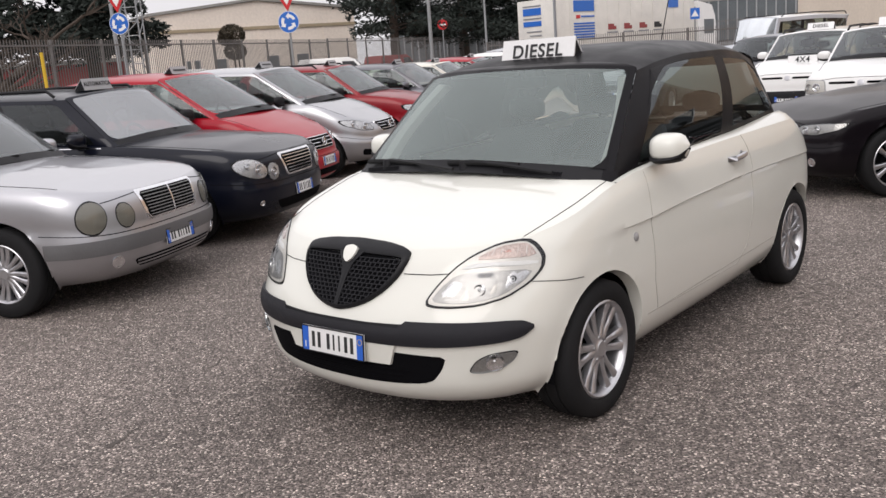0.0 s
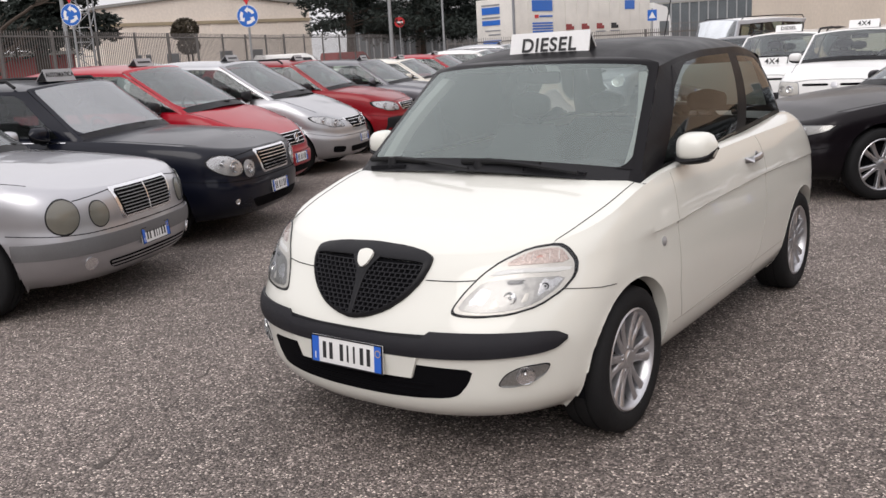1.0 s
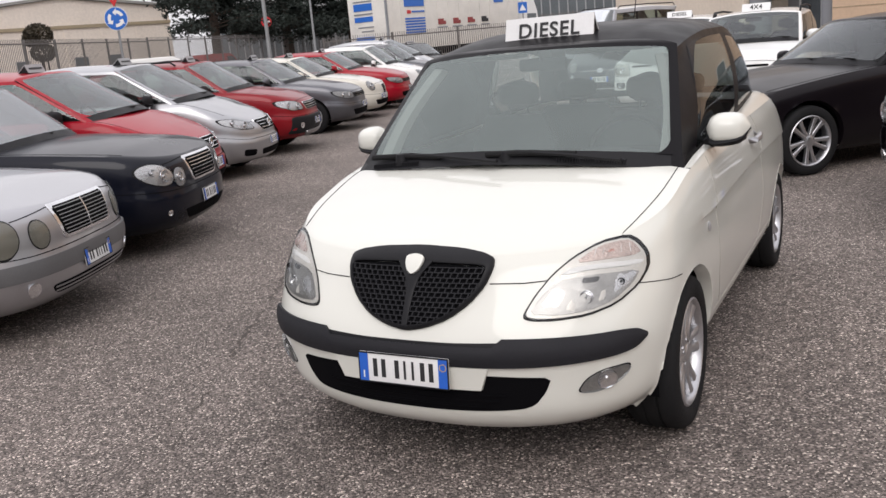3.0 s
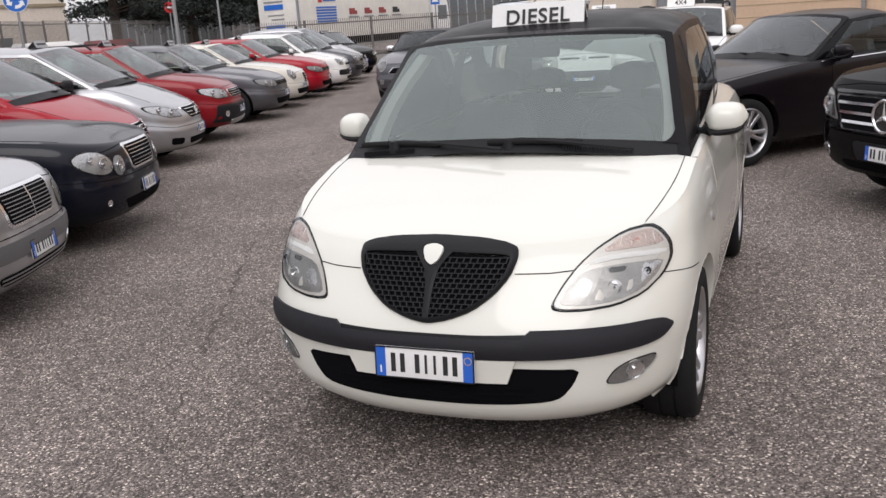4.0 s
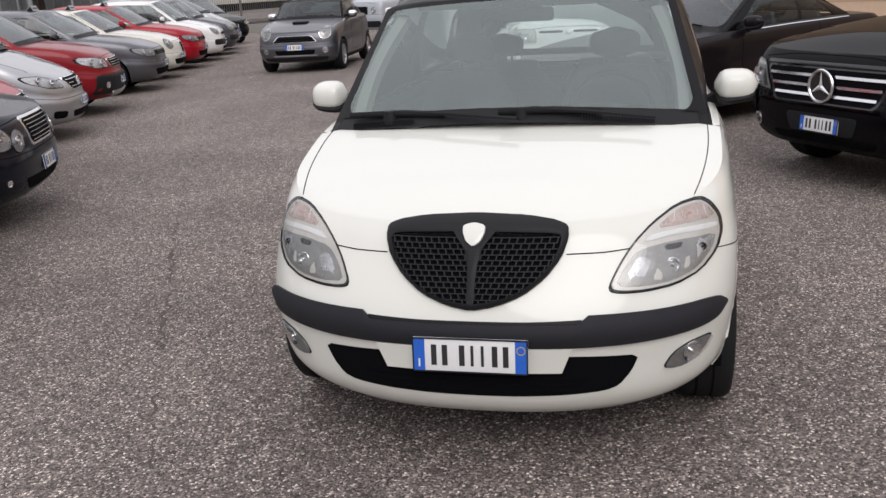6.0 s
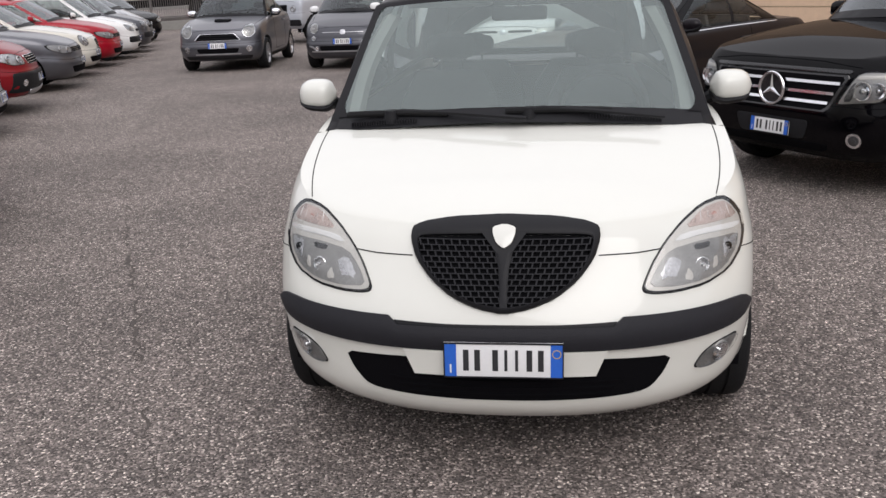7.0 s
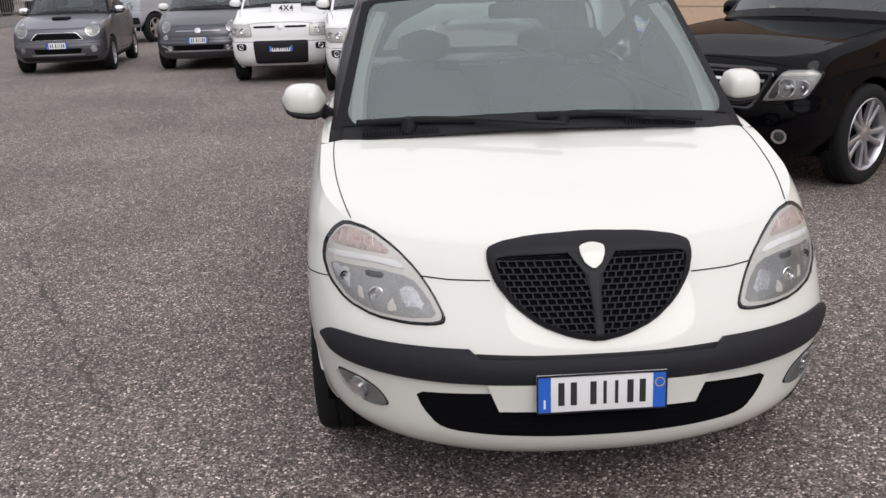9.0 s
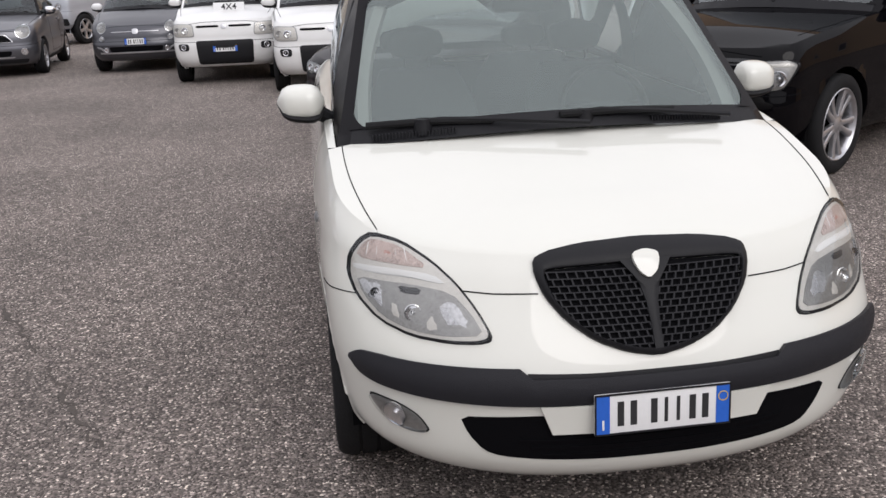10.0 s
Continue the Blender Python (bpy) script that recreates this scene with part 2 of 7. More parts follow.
def curve(pts):
    """A smooth, monotone curve through (x, y) pairs."""
    xs = np.array([p[0] for p in pts], float)
    ys = np.array([p[1] for p in pts], float)
    h = np.diff(xs)
    d = np.diff(ys) / h
    t = np.zeros(len(xs))
    t[0], t[-1] = d[0], d[-1]
    for i in range(1, len(xs) - 1):
        t[i] = 0 if d[i - 1] * d[i] <= 0 else 3 * (h[i - 1] + h[i]) / ((2 * h[i] + h[i - 1]) / d[i - 1] + (h[i] + 2 * h[i - 1]) / d[i])

    def at(x):
        if x <= xs[0]:
            return float(ys[0])
        if x >= xs[-1]:
            return float(ys[-1])
        i = int(np.searchsorted(xs, x)) - 1
        s = (x - xs[i]) / h[i]
        return float((2 * s**3 - 3 * s**2 + 1) * ys[i] + (s**3 - 2 * s**2 + s) * h[i] * t[i] + (-2 * s**3 + 3 * s**2) * ys[i + 1] + (s**3 - s**2) * h[i] * t[i + 1])

    return at


def rounded(pts, n=3):
    """Cuts the corners of a closed outline n times."""
    for _ in range(n):
        out = []
        for a, b in zip(pts, pts[1:] + pts[:1]):
            k = min(0.2, 0.022 / max(1e-6, math.hypot(a[0] - b[0], a[1] - b[1])))
            out.append((a[0] * (1 - k) + b[0] * k, a[1] * (1 - k) + b[1] * k))
            out.append((a[0] * k + b[0] * (1 - k), a[1] * k + b[1] * (1 - k)))
        pts = out
    return pts


def dense(pts, step):
    out = []
    for a, b in zip(pts, pts[1:] + pts[:1]):
        k = max(1, int(math.hypot(a[0] - b[0], a[1] - b[1]) / step))
        out += [(a[0] + (b[0] - a[0]) * i / k, a[1] + (b[1] - a[1]) * i / k) for i in range(k)]
    return out


def text_mesh(word, size):
    cu = bpy.data.curves.new("writing", "FONT")
    cu.body, cu.size, cu.align_x, cu.align_y = word, size, "CENTER", "CENTER"
    cu.offset = size * 0.018
    cu.space_character = 1.1
    cu.extrude = 0.0008
    ob = new("writing", cu)
    bpy.context.view_layer.update()
    me = bpy.data.meshes.new_from_object(ob.evaluated_get(bpy.context.evaluated_depsgraph_get()))
    bpy.data.objects.remove(ob)
    return me


def writing(word, size, material, parent, m):
    me = text_mesh(word, size)
    me.materials.clear()
    me.materials.append(material)
    ob = new("lettering", me)
    ob.parent = parent
    ob.matrix_basis = m
    return ob

# ---- cars: a shell of plan contours, a glazed cabin on it, and fittings laid on the shell ----
from mathutils.bvhtree import BVHTree


class Shell:
    """The painted shell of a car. x across, y from the nose to the tail, z up."""

    def __init__(self, p):
        self.p = p
        L = p["L"]
        self.f = curve([(l[0], l[1]) for l in p["levels"]])
        self.w = curve([(l[0], l[2]) for l in p["levels"]])
        self.r = curve([(l[0], l[3]) for l in p["levels"]])
        self.zs, self.zb = curve(p["zs"]), curve(p["zb"])
        self.wy = curve(p["wy"])
        self.crown = curve(p["crown"])
        self.fold = curve(p["fold"]) if "fold" in p else None
        self.bm = bmesh.new()
        self.lips = []
        self.side()

    def at(self, s, h):
        p = self.p
        y0, y1, w = self.f(h), p["L"] - self.r(h), self.w(h) * p["W"]
        a, b = p["af"], p["ar"]
        if s < 1:
            k, e = math.radians(90 * s), 2 / p["nf"]
            x, y = w * math.sin(k) ** e, y0 + a * (1 - max(0.0, math.cos(k)) ** e)
        elif s <= 2:
            x, y = w, y0 + a + (s - 1) * (y1 - y0 - a - b)
        else:
            k, e = math.radians(90 * (3 - s)), 2 / p["nr"]
            x, y = w * math.sin(max(0.0, k)) ** e, y1 - b * (1 - max(0.0, math.cos(k)) ** e)
        zb, zs = self.zb(y), self.zs(y)
        z = zb + (zs - zb) * h
        x *= self.wy(y)
        if self.fold:
            # a pressed fold along the flank: a hollow below a narrow overhanging edge
            d = z - self.fold(y)
            g = math.exp(-(d / 0.10) ** 2) if d <= 0 else max(0.0, 1 - d / 0.008)
            k = max(0.0, min(1.0, (y - 0.45) / 0.6)) * max(0.0, min(1.0, (p["L"] - 0.1 - y) / 0.5))
            x -= p["fold_deep"] * g * k if x > 0.3 else 0.0
        return Vector((x, y, z))

    def warp(self, s, h):
        """Slides the rows of the mesh so that one of them follows the fold."""
        if not self.fold:
            return h
        y = self.at(s, 0.7).y
        zb, zs = self.zb(y), self.zs(y)
        c = min(0.86, (self.fold(y) - zb) / (zs - zb))
        if h <= 0.7:
            return h * c / 0.7
        e = c + 0.008 / (zs - zb)
        return e if h == 0.71 else e + (h - 0.71) * (1 - e) / 0.29

    def top_x(self, y):
        """Half the width of the shoulder line at y."""
        a = self.tops
        return float(np.interp(y, [t.y for t in a], [t.x for t in a]))

    def side(self):
        p, bm = self.p, self.bm
        nc, nm, nv = p.get("nc", 18), p.get("nm", 64), p.get("nv", 16)
        ss = [i / nc for i in range(nc)] + [1 + i / nm for i in range(nm)] + [2 + i / nc for i in range(nc + 1)]
        self.tops = [self.at(s, 1.0) for s in ss]
        hs = [0.5 - 0.5 * math.cos(math.pi * i / nv) for i in range(nv + 1)]
        hs = [0.5 * h + 0.5 * i / nv for i, h in enumerate(hs)]
        if self.fold:
            hs = sorted([h for h in hs if not 0.69 < h < 0.725] + [0.7, 0.71])
        hubs, R = p["hubs"], p["arch"]
        for sgn in (1, -1):
            rows = []
            for s in ss:
                row = []
                for h in hs:
                    v = self.at(s, self.warp(s, h))
                    row.append([v.x * sgn, v.y, v.z])
                rows.append(row)
            gone = {}
            for i, row in enumerate(rows):
                for j, v in enumerate(row):
                    for hy, hz in hubs:
                        d = math.hypot(v[1] - hy, v[2] - hz)
                        if d < R and abs(v[0]) > p["W"] * 0.5:
                            gone[(i, j)] = (hy, hz, d)
            verts = {}
            dead = set()
            for (i, j), (hy, hz, d) in gone.items():
                near = [(i + a, j + b) for a in (-1, 0, 1) for b in (-1, 0, 1) if (a or b)]
                if any(0 <= q[0] < len(rows) and 0 <= q[1] < len(hs) and q not in gone for q in near):
                    v = rows[i][j]
                    if d > R * 0.3:
                        v[1], v[2] = hy + (v[1] - hy) * R / d, hz + (v[2] - hz) * R / d
                dead.add((i, j))
            for i, row in enumerate(rows):
                for j, v in enumerate(row):
                    verts[(i, j)] = bm.verts.new(v)
            for i in range(len(rows) - 1):
                for j in range(len(hs) - 1):
                    q = [(i, j), (i + 1, j), (i + 1, j + 1), (i, j + 1)]
                    if all(k in dead for k in q):
                        continue
                    bm.faces.new([verts[k] for k in q])
            # lips turned into the wheel arches
            for hy, hz in hubs:
                ring = []
                for k in range(25):
                    a = math.radians(-12 + 204 * k / 24)
                    y, z = hy + R * math.cos(a), hz + R * math.sin(a)
                    h = max(0.0, min(1.0, (z - self.zb(y)) / max(0.05, self.zs(y) - self.zb(y))))
                    x = self.w(h) * p["W"] * self.wy(y)
                    if y < self.f(h) + p["af"] or y > p["L"] - self.r(h) - p["ar"]:
                        lo, hi = (0.0, 1.0) if y < p["L"] / 2 else (3.0, 2.0)
                        for _ in range(18):
                            md = (lo + hi) / 2
                            if (self.at(md, h).y < y) == (y < p["L"] / 2):
                                lo = md
                            else:
                                hi = md
                        x = self.at(lo, h).x
                    ring.append((x, y, z))
                lip = bmesh.new()
                grid(lip, [[(sgn * (x + 0.001), y, z) for x, y, z in ring], [(sgn * (x - 0.05), hy + (y - hy) * 0.97, hz + (z - hz) * 0.97) for x, y, z in ring]])
                self.lips.append(lip)
        # bonnet, and boot lid where there is one
        def cap(stations, cr):
            rows = []
            for t in stations:
                if t.x < 1e-4:
                    continue
                row = []
                for k in range(-9, 10):
                    q = k / 9
                    q = math.copysign(abs(q) ** 0.8, q)
                    row.append((t.x * q, t.y, t.z + cr(t.y) * (1 - abs(q) ** 2.3)))
                rows.append(row)
            if len(rows) > 1:
                grid(bm, rows)
        cap([t for t in self.tops if t.y <= p["y_hood"]], self.crown)
        cap([t for t in self.tops if t.y >= p["y_deck"]], self.crown)
        bmesh.ops.remove_doubles(bm, verts=bm.verts, dist=0.0012)
        loose = [v for v in bm.verts if not v.link_faces]
        bmesh.ops.delete(bm, geom=loose, context="VERTS")
        bm.normal_update()
        self.tree = BVHTree.FromBMesh(bm)

    def put(self, a, b, off, way=(0, 1, 0), side=False):
        """The point of the shell seen along way at (a, b): x and z from the front, y and z from the side."""
        if side == "top":
            hit, n, _, _ = self.tree.ray_cast(Vector((a, b, 3)), Vector((0, 0, -1)))
            if hit is None:
                hit, n, _, _ = self.tree.find_nearest(Vector((a, b, self.zs(b))))
            n = n if n.z > 0 else -n
            return hit + n * off, n
        o = Vector((3.0 if side > 0 else -3.0, a, b)) if side else Vector((a, 0, b)) - Vector(way) * 3
        d = Vector((-1 if side > 0 else 1, 0, 0)) if side else Vector(way).normalized()
        hit, n, _, _ = self.tree.ray_cast(o, d)
        if hit is None:
            hit, n, _, _ = self.tree.find_nearest(o + d * (3.0 if not side else 2.2))
        if n.dot(d) > 0:
            n = -n
        return hit + n * off, n

    def patch(self, outline, off=0.004, dome=0.0, rings=5, way=(0, 1, 0), side=False, sink=0.004, step=0.03):
        """A cushion over an outline on the shell."""
        bm = bmesh.new()
        pts = dense(outline, step)
        cx = sum(q[0] for q in pts) / len(pts)
        cz = sum(q[1] for q in pts) / len(pts)
        rows = [[self.put(x, z, -sink, way, side)[0] for x, z in pts]]
        for k in range(rings):
            g = 1 - (k / rings) ** 1.2 if k else 1.0
            g = 0.985 if k == 0 else g
            o = off + dome * (1 - g * g)
            rows.append([self.put(cx + (x - cx) * g, cz + (z - cz) * g, o, way, side)[0] for x, z in pts])
        vr = grid(bm, rows, True)
        bm.faces.new(vr[-1])
        return bm

    def ring(self, outer, inner, o_out, o_in, deep, step=0.02, way=(0, 1, 0)):
        """A raised frame between two like outlines."""
        bm = bmesh.new()
        a, b = [], []
        n = len(outer)
        for i in range(n):
            p0, p1, q0, q1 = outer[i], outer[(i + 1) % n], inner[i], inner[(i + 1) % n]
            k = max(1, int(math.hypot(p0[0] - p1[0], p0[1] - p1[1]) / step))
            for j in range(k):
                f = j / k
                a.append((p0[0] + (p1[0] - p0[0]) * f, p0[1] + (p1[1] - p0[1]) * f))
                b.append((q0[0] + (q1[0] - q0[0]) * f, q0[1] + (q1[1] - q0[1]) * f))
        mix = lambda f: [(p[0] + (q[0] - p[0]) * f, p[1] + (q[1] - p[1]) * f) for p, q in zip(a, b)]
        rows = []
        for f, o in ((0.0, -0.003), (0.03, o_out * 0.8), (0.15, o_out), (0.5, (o_out + o_in) / 2 + 0.002), (0.9, o_in), (1.0, o_in * 0.85), (1.0, deep)):
            rows.append([self.put(x, z, o, way)[0] for x, z in mix(f)])
        grid(bm, rows, True)
        return bm

    def band(self, s0, s1, lo, hi, off=0.012, n=40, both=True, m=5):
        """A strip round the shell between two heights, each a function of s."""
        bm = bmesh.new()

        def point(s, z, o):
            a, b = 0.0, 1.0
            for _ in range(16):
                h = (a + b) / 2
                if self.at(s, h).z < z:
                    a = h
                else:
                    b = h
            h = (a + b) / 2
            c = self.at(s, h)
            e1 = self.at(min(3, s + 0.01), h) - self.at(max(0, s - 0.01), h)
            e2 = self.at(s, min(1, h + 0.02)) - self.at(s, max(0, h - 0.02))
            nn = e1.cross(e2).normalized()
            if nn.dot(Vector((c.x, c.y - self.p["L"] / 2, 0))) < 0:
                nn = -nn
            return c + nn * o

        half = [s0 + (s1 - s0) * i / n for i in range(n + 1)]
        sides = [(1, half), (-1, half)] if both else [(1, half)]
        for sg, hh in sides:
            rows = []
            for s in hh:
                l, u = lo(s), hi(s)
                row = [point(s, l, -0.003)]
                for k in range(m):
                    q = k / (m - 1)
                    row.append(point(s, l + (u - l) * q, off * (0.75 + 0.25 * math.sin(math.pi * q))))
                row.append(point(s, u, -0.003))
                rows.append([(v.x * sg, v.y, v.z) for v in row])
            vr = grid(bm, rows)
            for r in (vr[0], vr[-1]):
                if abs(r[0].co.x) > 0.01:
                    bm.faces.new(r)
        bmesh.ops.remove_doubles(bm, verts=bm.verts, dist=0.0008)
        return bm

    def seam(self, pts, width=0.005, off=0.0016, way=(0, 1, 0), side=False, step=0.03, taper=False):
        """A narrow shut line laid along a run of points."""
        bm = bmesh.new()
        run = []
        for a, b in zip(pts, pts[1:]):
            k = max(1, int(math.hypot(a[0] - b[0], a[1] - b[1]) / step))
            run += [(a[0] + (b[0] - a[0]) * i / k, a[1] + (b[1] - a[1]) * i / k) for i in range(k)]
        run.append(pts[-1])
        ps = [self.put(a, b, off, way, side) for a, b in run]
        rows = []
        for i, (v, n) in enumerate(ps):
            d = (ps[min(i + 1, len(ps) - 1)][0] - ps[max(i - 1, 0)][0]).normalized()
            c = d.cross(n).normalized() * width / 2
            rows.append([v - c - n * 0.004, v - c, v + c, v + c - n * 0.004])
        grid(bm, rows)
        return bm


def cabin(sh, c, car, roof_mat, frame_mat, glass=None, rear_glass=None):
    """Pillars, panes and roof. c: lines of the base and of the roof's edge."""
    nF, nR = 12, 10
    inset = curve(c["inset"]) if isinstance(c.get("inset"), list) else (lambda y: c.get("inset", 0.03))
    base_x = lambda y: sh.top_x(y) - inset(y)
    ledge = lambda y: max(0.0, inset(y) - 0.045) * c.get("ledge", 0.0)
    base_z = lambda y: sh.zs(y) + ledge(y) - 0.004
    lift = c.get("edge_lift", 0.018)
    rise = lambda y: max(0.0, 1 - abs(2 * (y - c["ytc"]) / (c["ytr"] - c["ytc"]) - 1) ** 9)
    A = Vector((base_x(c["yA"]), c["yA"], base_z(c["yA"])))
    C = Vector((base_x(c["yC"]), c["yC"], base_z(c["yC"])))
    xr = curve(c["roof_x"])
    zr = curve(c["roof_z"])
    At = Vector((xr(c["yAt"]), c["yAt"], zr(c["yAt"])))
    Ct = Vector((xr(c["yCt"]), c["yCt"], zr(c["yCt"])))
    wf = c.get("ws", (0.94, 0.05, 0.95))
    fr = sorted({i / nF for i in range(nF + 1)} | {wf[0]})
    qs = sorted({i / 36 for i in range(37)} | {q for w in c["side"] for q in w[:2]})
    rf = c.get("rg", (0.88, 0.12, 0.92))
    rr = sorted({i / nR for i in range(nR + 1)} | {1 - rf[0]})
    ts = sorted({i / 10 for i in range(11)} | {t for w in c["side"] for t in w[2:4]} | set(wf[1:]) | set(rf[1:]))
    cols = []
    for f in fr:
        b = Vector((A.x * f, c["yc"] + (A.y - c["yc"]) * f**2.4, c["zc"] + (A.z - c["zc"]) * f**2))
        t = Vector((At.x * f, c["ytc"] + (At.y - c["ytc"]) * f**2.4, c["ztc"] + (At.z - c["ztc"]) * f**2.2))
        cols.append((0, f, b, t, Vector((0, -c.get("bulge_f", 0.03) * (1 - f**2), 0.0))))
    for q in qs:
        y = A.y + (C.y - A.y) * q
        y2 = At.y + (Ct.y - At.y) * q
        k = min(1, q / 0.12, (1 - q) / 0.12)
        cols.append((1, q, Vector((base_x(y), y, base_z(y))), Vector((xr(y2), y2, zr(y2) - lift * rise(y2))), Vector((c.get("bulge_s", 0.035) * k, 0, 0))))
    for f in rr:
        g = 1 - f
        b = Vector((C.x * g, c["ycr"] + (C.y - c["ycr"]) * g**2.4, c["zcr"] + (C.z - c["zcr"]) * g**2))
        t = Vector((Ct.x * g, c["ytr"] + (Ct.y - c["ytr"]) * g**2.4, c["ztr"] + (Ct.z - c["ztr"]) * g**2))
        cols.append((2, f, b, t, Vector((0, c.get("bulge_r", 0.04) * (1 - g**2), 0))))
    pt = lambda col, t: col[2].lerp(col[3], t) + col[4] * (4 * t * (1 - t))
    frame_bm, panes = bmesh.new(), {}
    for a, b in zip(cols, cols[1:]):
        if a[0] != b[0]:
            continue
        for t0, t1 in zip(ts, ts[1:]):
            f, t = (a[1] + b[1]) / 2, (t0 + t1) / 2
            key = None
            if a[0] == 0 and f < wf[0] and wf[1] < t < wf[2]:
                key = ("windscreen", 0)
            elif a[0] == 0 and t < wf[1] and f < 0.97:
                key = ("pillar_trim", 1)
            elif a[0] == 1:
                for k, w in enumerate(c["side"]):
                    if w[0] < f < w[1] and w[2] < t < w[3]:
                        key = ("side_window", k)
            elif a[0] == 2 and f > 1 - rf[0] and rf[1] < t < rf[2]:
                key = ("rear_window", 0)
            if a[0] == 1 and key is None and c["side"][0][0] < f < c["side"][-1][1] and c["side"][0][2] < t < c["side"][0][3]:
                key = ("pillar_trim", 0)
            quad = [pt(a, t0), pt(b, t0), pt(b, t1), pt(a, t1)]
            for sg in (1, -1):
                kk = None if key is None else (key[0], key[1], sg if key[0] in ("side_window", "pillar_trim") else 0)
                bm = frame_bm if kk is None else panes.setdefault(kk, bmesh.new())
                try:
                    bm.faces.new([bm.verts.new((v.x * sg, v.y, v.z)) for v in quad])
                except ValueError:
                    pass
    for bm in (frame_bm, *panes.values()):
        bmesh.ops.remove_doubles(bm, verts=bm.verts, dist=0.0015)
    part("cabin_frame", frame_bm, frame_mat, car, angle=60)
    for (name, k, sg), bm in panes.items():
        if name == "pillar_trim":
            part("cowl" if k else name, bm, SATIN, car)
            continue
        gm = glass or GLASS
        if name == "rear_window" or (name == "side_window" and (k > 0 or c.get("all_side"))):
            gm = rear_glass or gm
        if name == "rear_window":
            gm = c.get("back_glass", gm)
        ob = part(name, bm, gm, car)
        ob.visible_shadow = False
    # panel between the shoulder and the glass, and the rounded corners of the panes
    for sg in (1, -1):
        sb = bmesh.new()
        rows = []
        for k in range(31):
            y = A.y + (C.y - A.y) * k / 30
            x0, x1, z = sh.top_x(y), base_x(y) + 0.004, sh.zs(y)
            d = max(min(0.016, (x0 - x1) * 0.5) * min(1, k / 8, (30 - k) / 4), ledge(y))
            rows.append([(sg * x0, y, z), (sg * (x0 + (x1 - x0) * 0.35), y, z + d * 0.7), (sg * (x0 + (x1 - x0) * 0.7), y, z + d), (sg * x1, y, z + d), (sg * x1, y, z - 0.01)])
        grid(sb, rows)
        part("shoulder", sb, c.get("body", frame_mat), car, angle=60)

    def front(f, t, sg):
        v = Vector((A.x * f, c["yc"] + (A.y - c["yc"]) * f**2.4, c["zc"] + (A.z - c["zc"]) * f**2)).lerp(Vector((At.x * f, c["ytc"] + (At.y - c["ytc"]) * f**2.4, c["ztc"] + (At.z - c["ztc"]) * f**2.2)), t)
        v += Vector((0, -c.get("bulge_f", 0.03) * (1 - f**2), 0)) * (4 * t * (1 - t)) + Vector((0, -0.003, 0.003))
        return (v.x * sg, v.y, v.z)

    def flank(q, t, sg):
        y, y2 = A.y + (C.y - A.y) * q, At.y + (Ct.y - At.y) * q
        k = min(1, q / 0.12, (1 - q) / 0.12)
        v = Vector((base_x(y), y, base_z(y))).lerp(Vector((xr(y2), y2, zr(y2) - lift * rise(y2))), t)
        v += Vector((c.get("bulge_s", 0.035) * k * 4 * t * (1 - t) + 0.003, 0, 0.001))
        return (v.x * sg, v.y, v.z)

    def corner(fn, sg, f0, t0, df, dt, n=7):
        cb = bmesh.new()
        c0 = cb.verts.new(fn(f0, t0, sg))
        arc = [cb.verts.new(fn(f0 + df * (1 - math.cos(a)), t0 + dt * (1 - math.sin(a)), sg)) for a in [math.pi / 2 * k / n for k in range(n + 1)]]
        for a, b in zip(arc, arc[1:]):
            cb.faces.new([c0, a, b])
        part("pane_corner", cb, frame_mat, car, smooth=False)

    for sg in (1, -1) if c.get("corners") else ():
        corner(front, sg, wf[0] + 0.012, wf[1] - 0.015, -0.10, 0.185)
        corner(front, sg, wf[0] + 0.012, wf[2] + 0.015, -0.07, -0.135)
        rt = c.get("side_round", (0.05, 0.2))
        first, last = c["side"][0], c["side"][-1]
        corner(flank, sg, first[0] - 0.012, first[3] + 0.02, rt[0] + 0.012, -rt[1] - 0.02)
        corner(flank, sg, last[1] + 0.012, last[3] + 0.02, -rt[0] - 0.012, -rt[1] * 1.5 - 0.02)
        corner(flank, sg, last[1] + 0.012, last[2] - 0.01, -0.032, 0.11)
    rb = bmesh.new()
    rows = []
    for col in cols:
        if col[3].x < 0.002:
            continue
        y = col[3].y
        u = (y - c["ytc"]) / (c["ytr"] - c["ytc"])
        cr = c["rcrown"] * max(0.0, 1 - abs(2 * u - 1) ** 4)
        row = []
        for k in range(-12, 13):
            q = math.sin(math.pi / 2 * k / 12)
            row.append((col[3].x * q, y, col[3].z + cr * (1 - abs(q) ** 2.4) + lift * 1.6 * rise(y) * (1 - abs(q) ** 9)))
        rows.append(row)
    grid(rb, rows)
    bmesh.ops.remove_doubles(rb, verts=rb.verts, dist=0.001)
    part("roof", rb, roof_mat, car, angle=60)
    # a tub inside, dashboard, seats
    tb = bmesh.new()
    floor_z = sh.zs(c["yA"]) - 0.55
    rows = []
    for k in range(13):
        y = c["yA"] + 0.22 + (C.y - 0.24 - c["yA"]) * k / 12
        x = base_x(y) - 0.006
        z = sh.zs(y) - 0.01
        rows.append([(-x, y, z), (-x + 0.07, y, z - 0.03), (-x + 0.09, y, floor_z), (0, y, floor_z + 0.03), (x - 0.09, y, floor_z), (x - 0.07, y, z - 0.03), (x, y, z)])
    vr = grid(tb, rows)
    tb.faces.new(vr[0])
    tb.faces.new(vr[-1])
    part("interior_lining", tb, CABIN, car, smooth=False)
    db = bmesh.new()
    rows = []
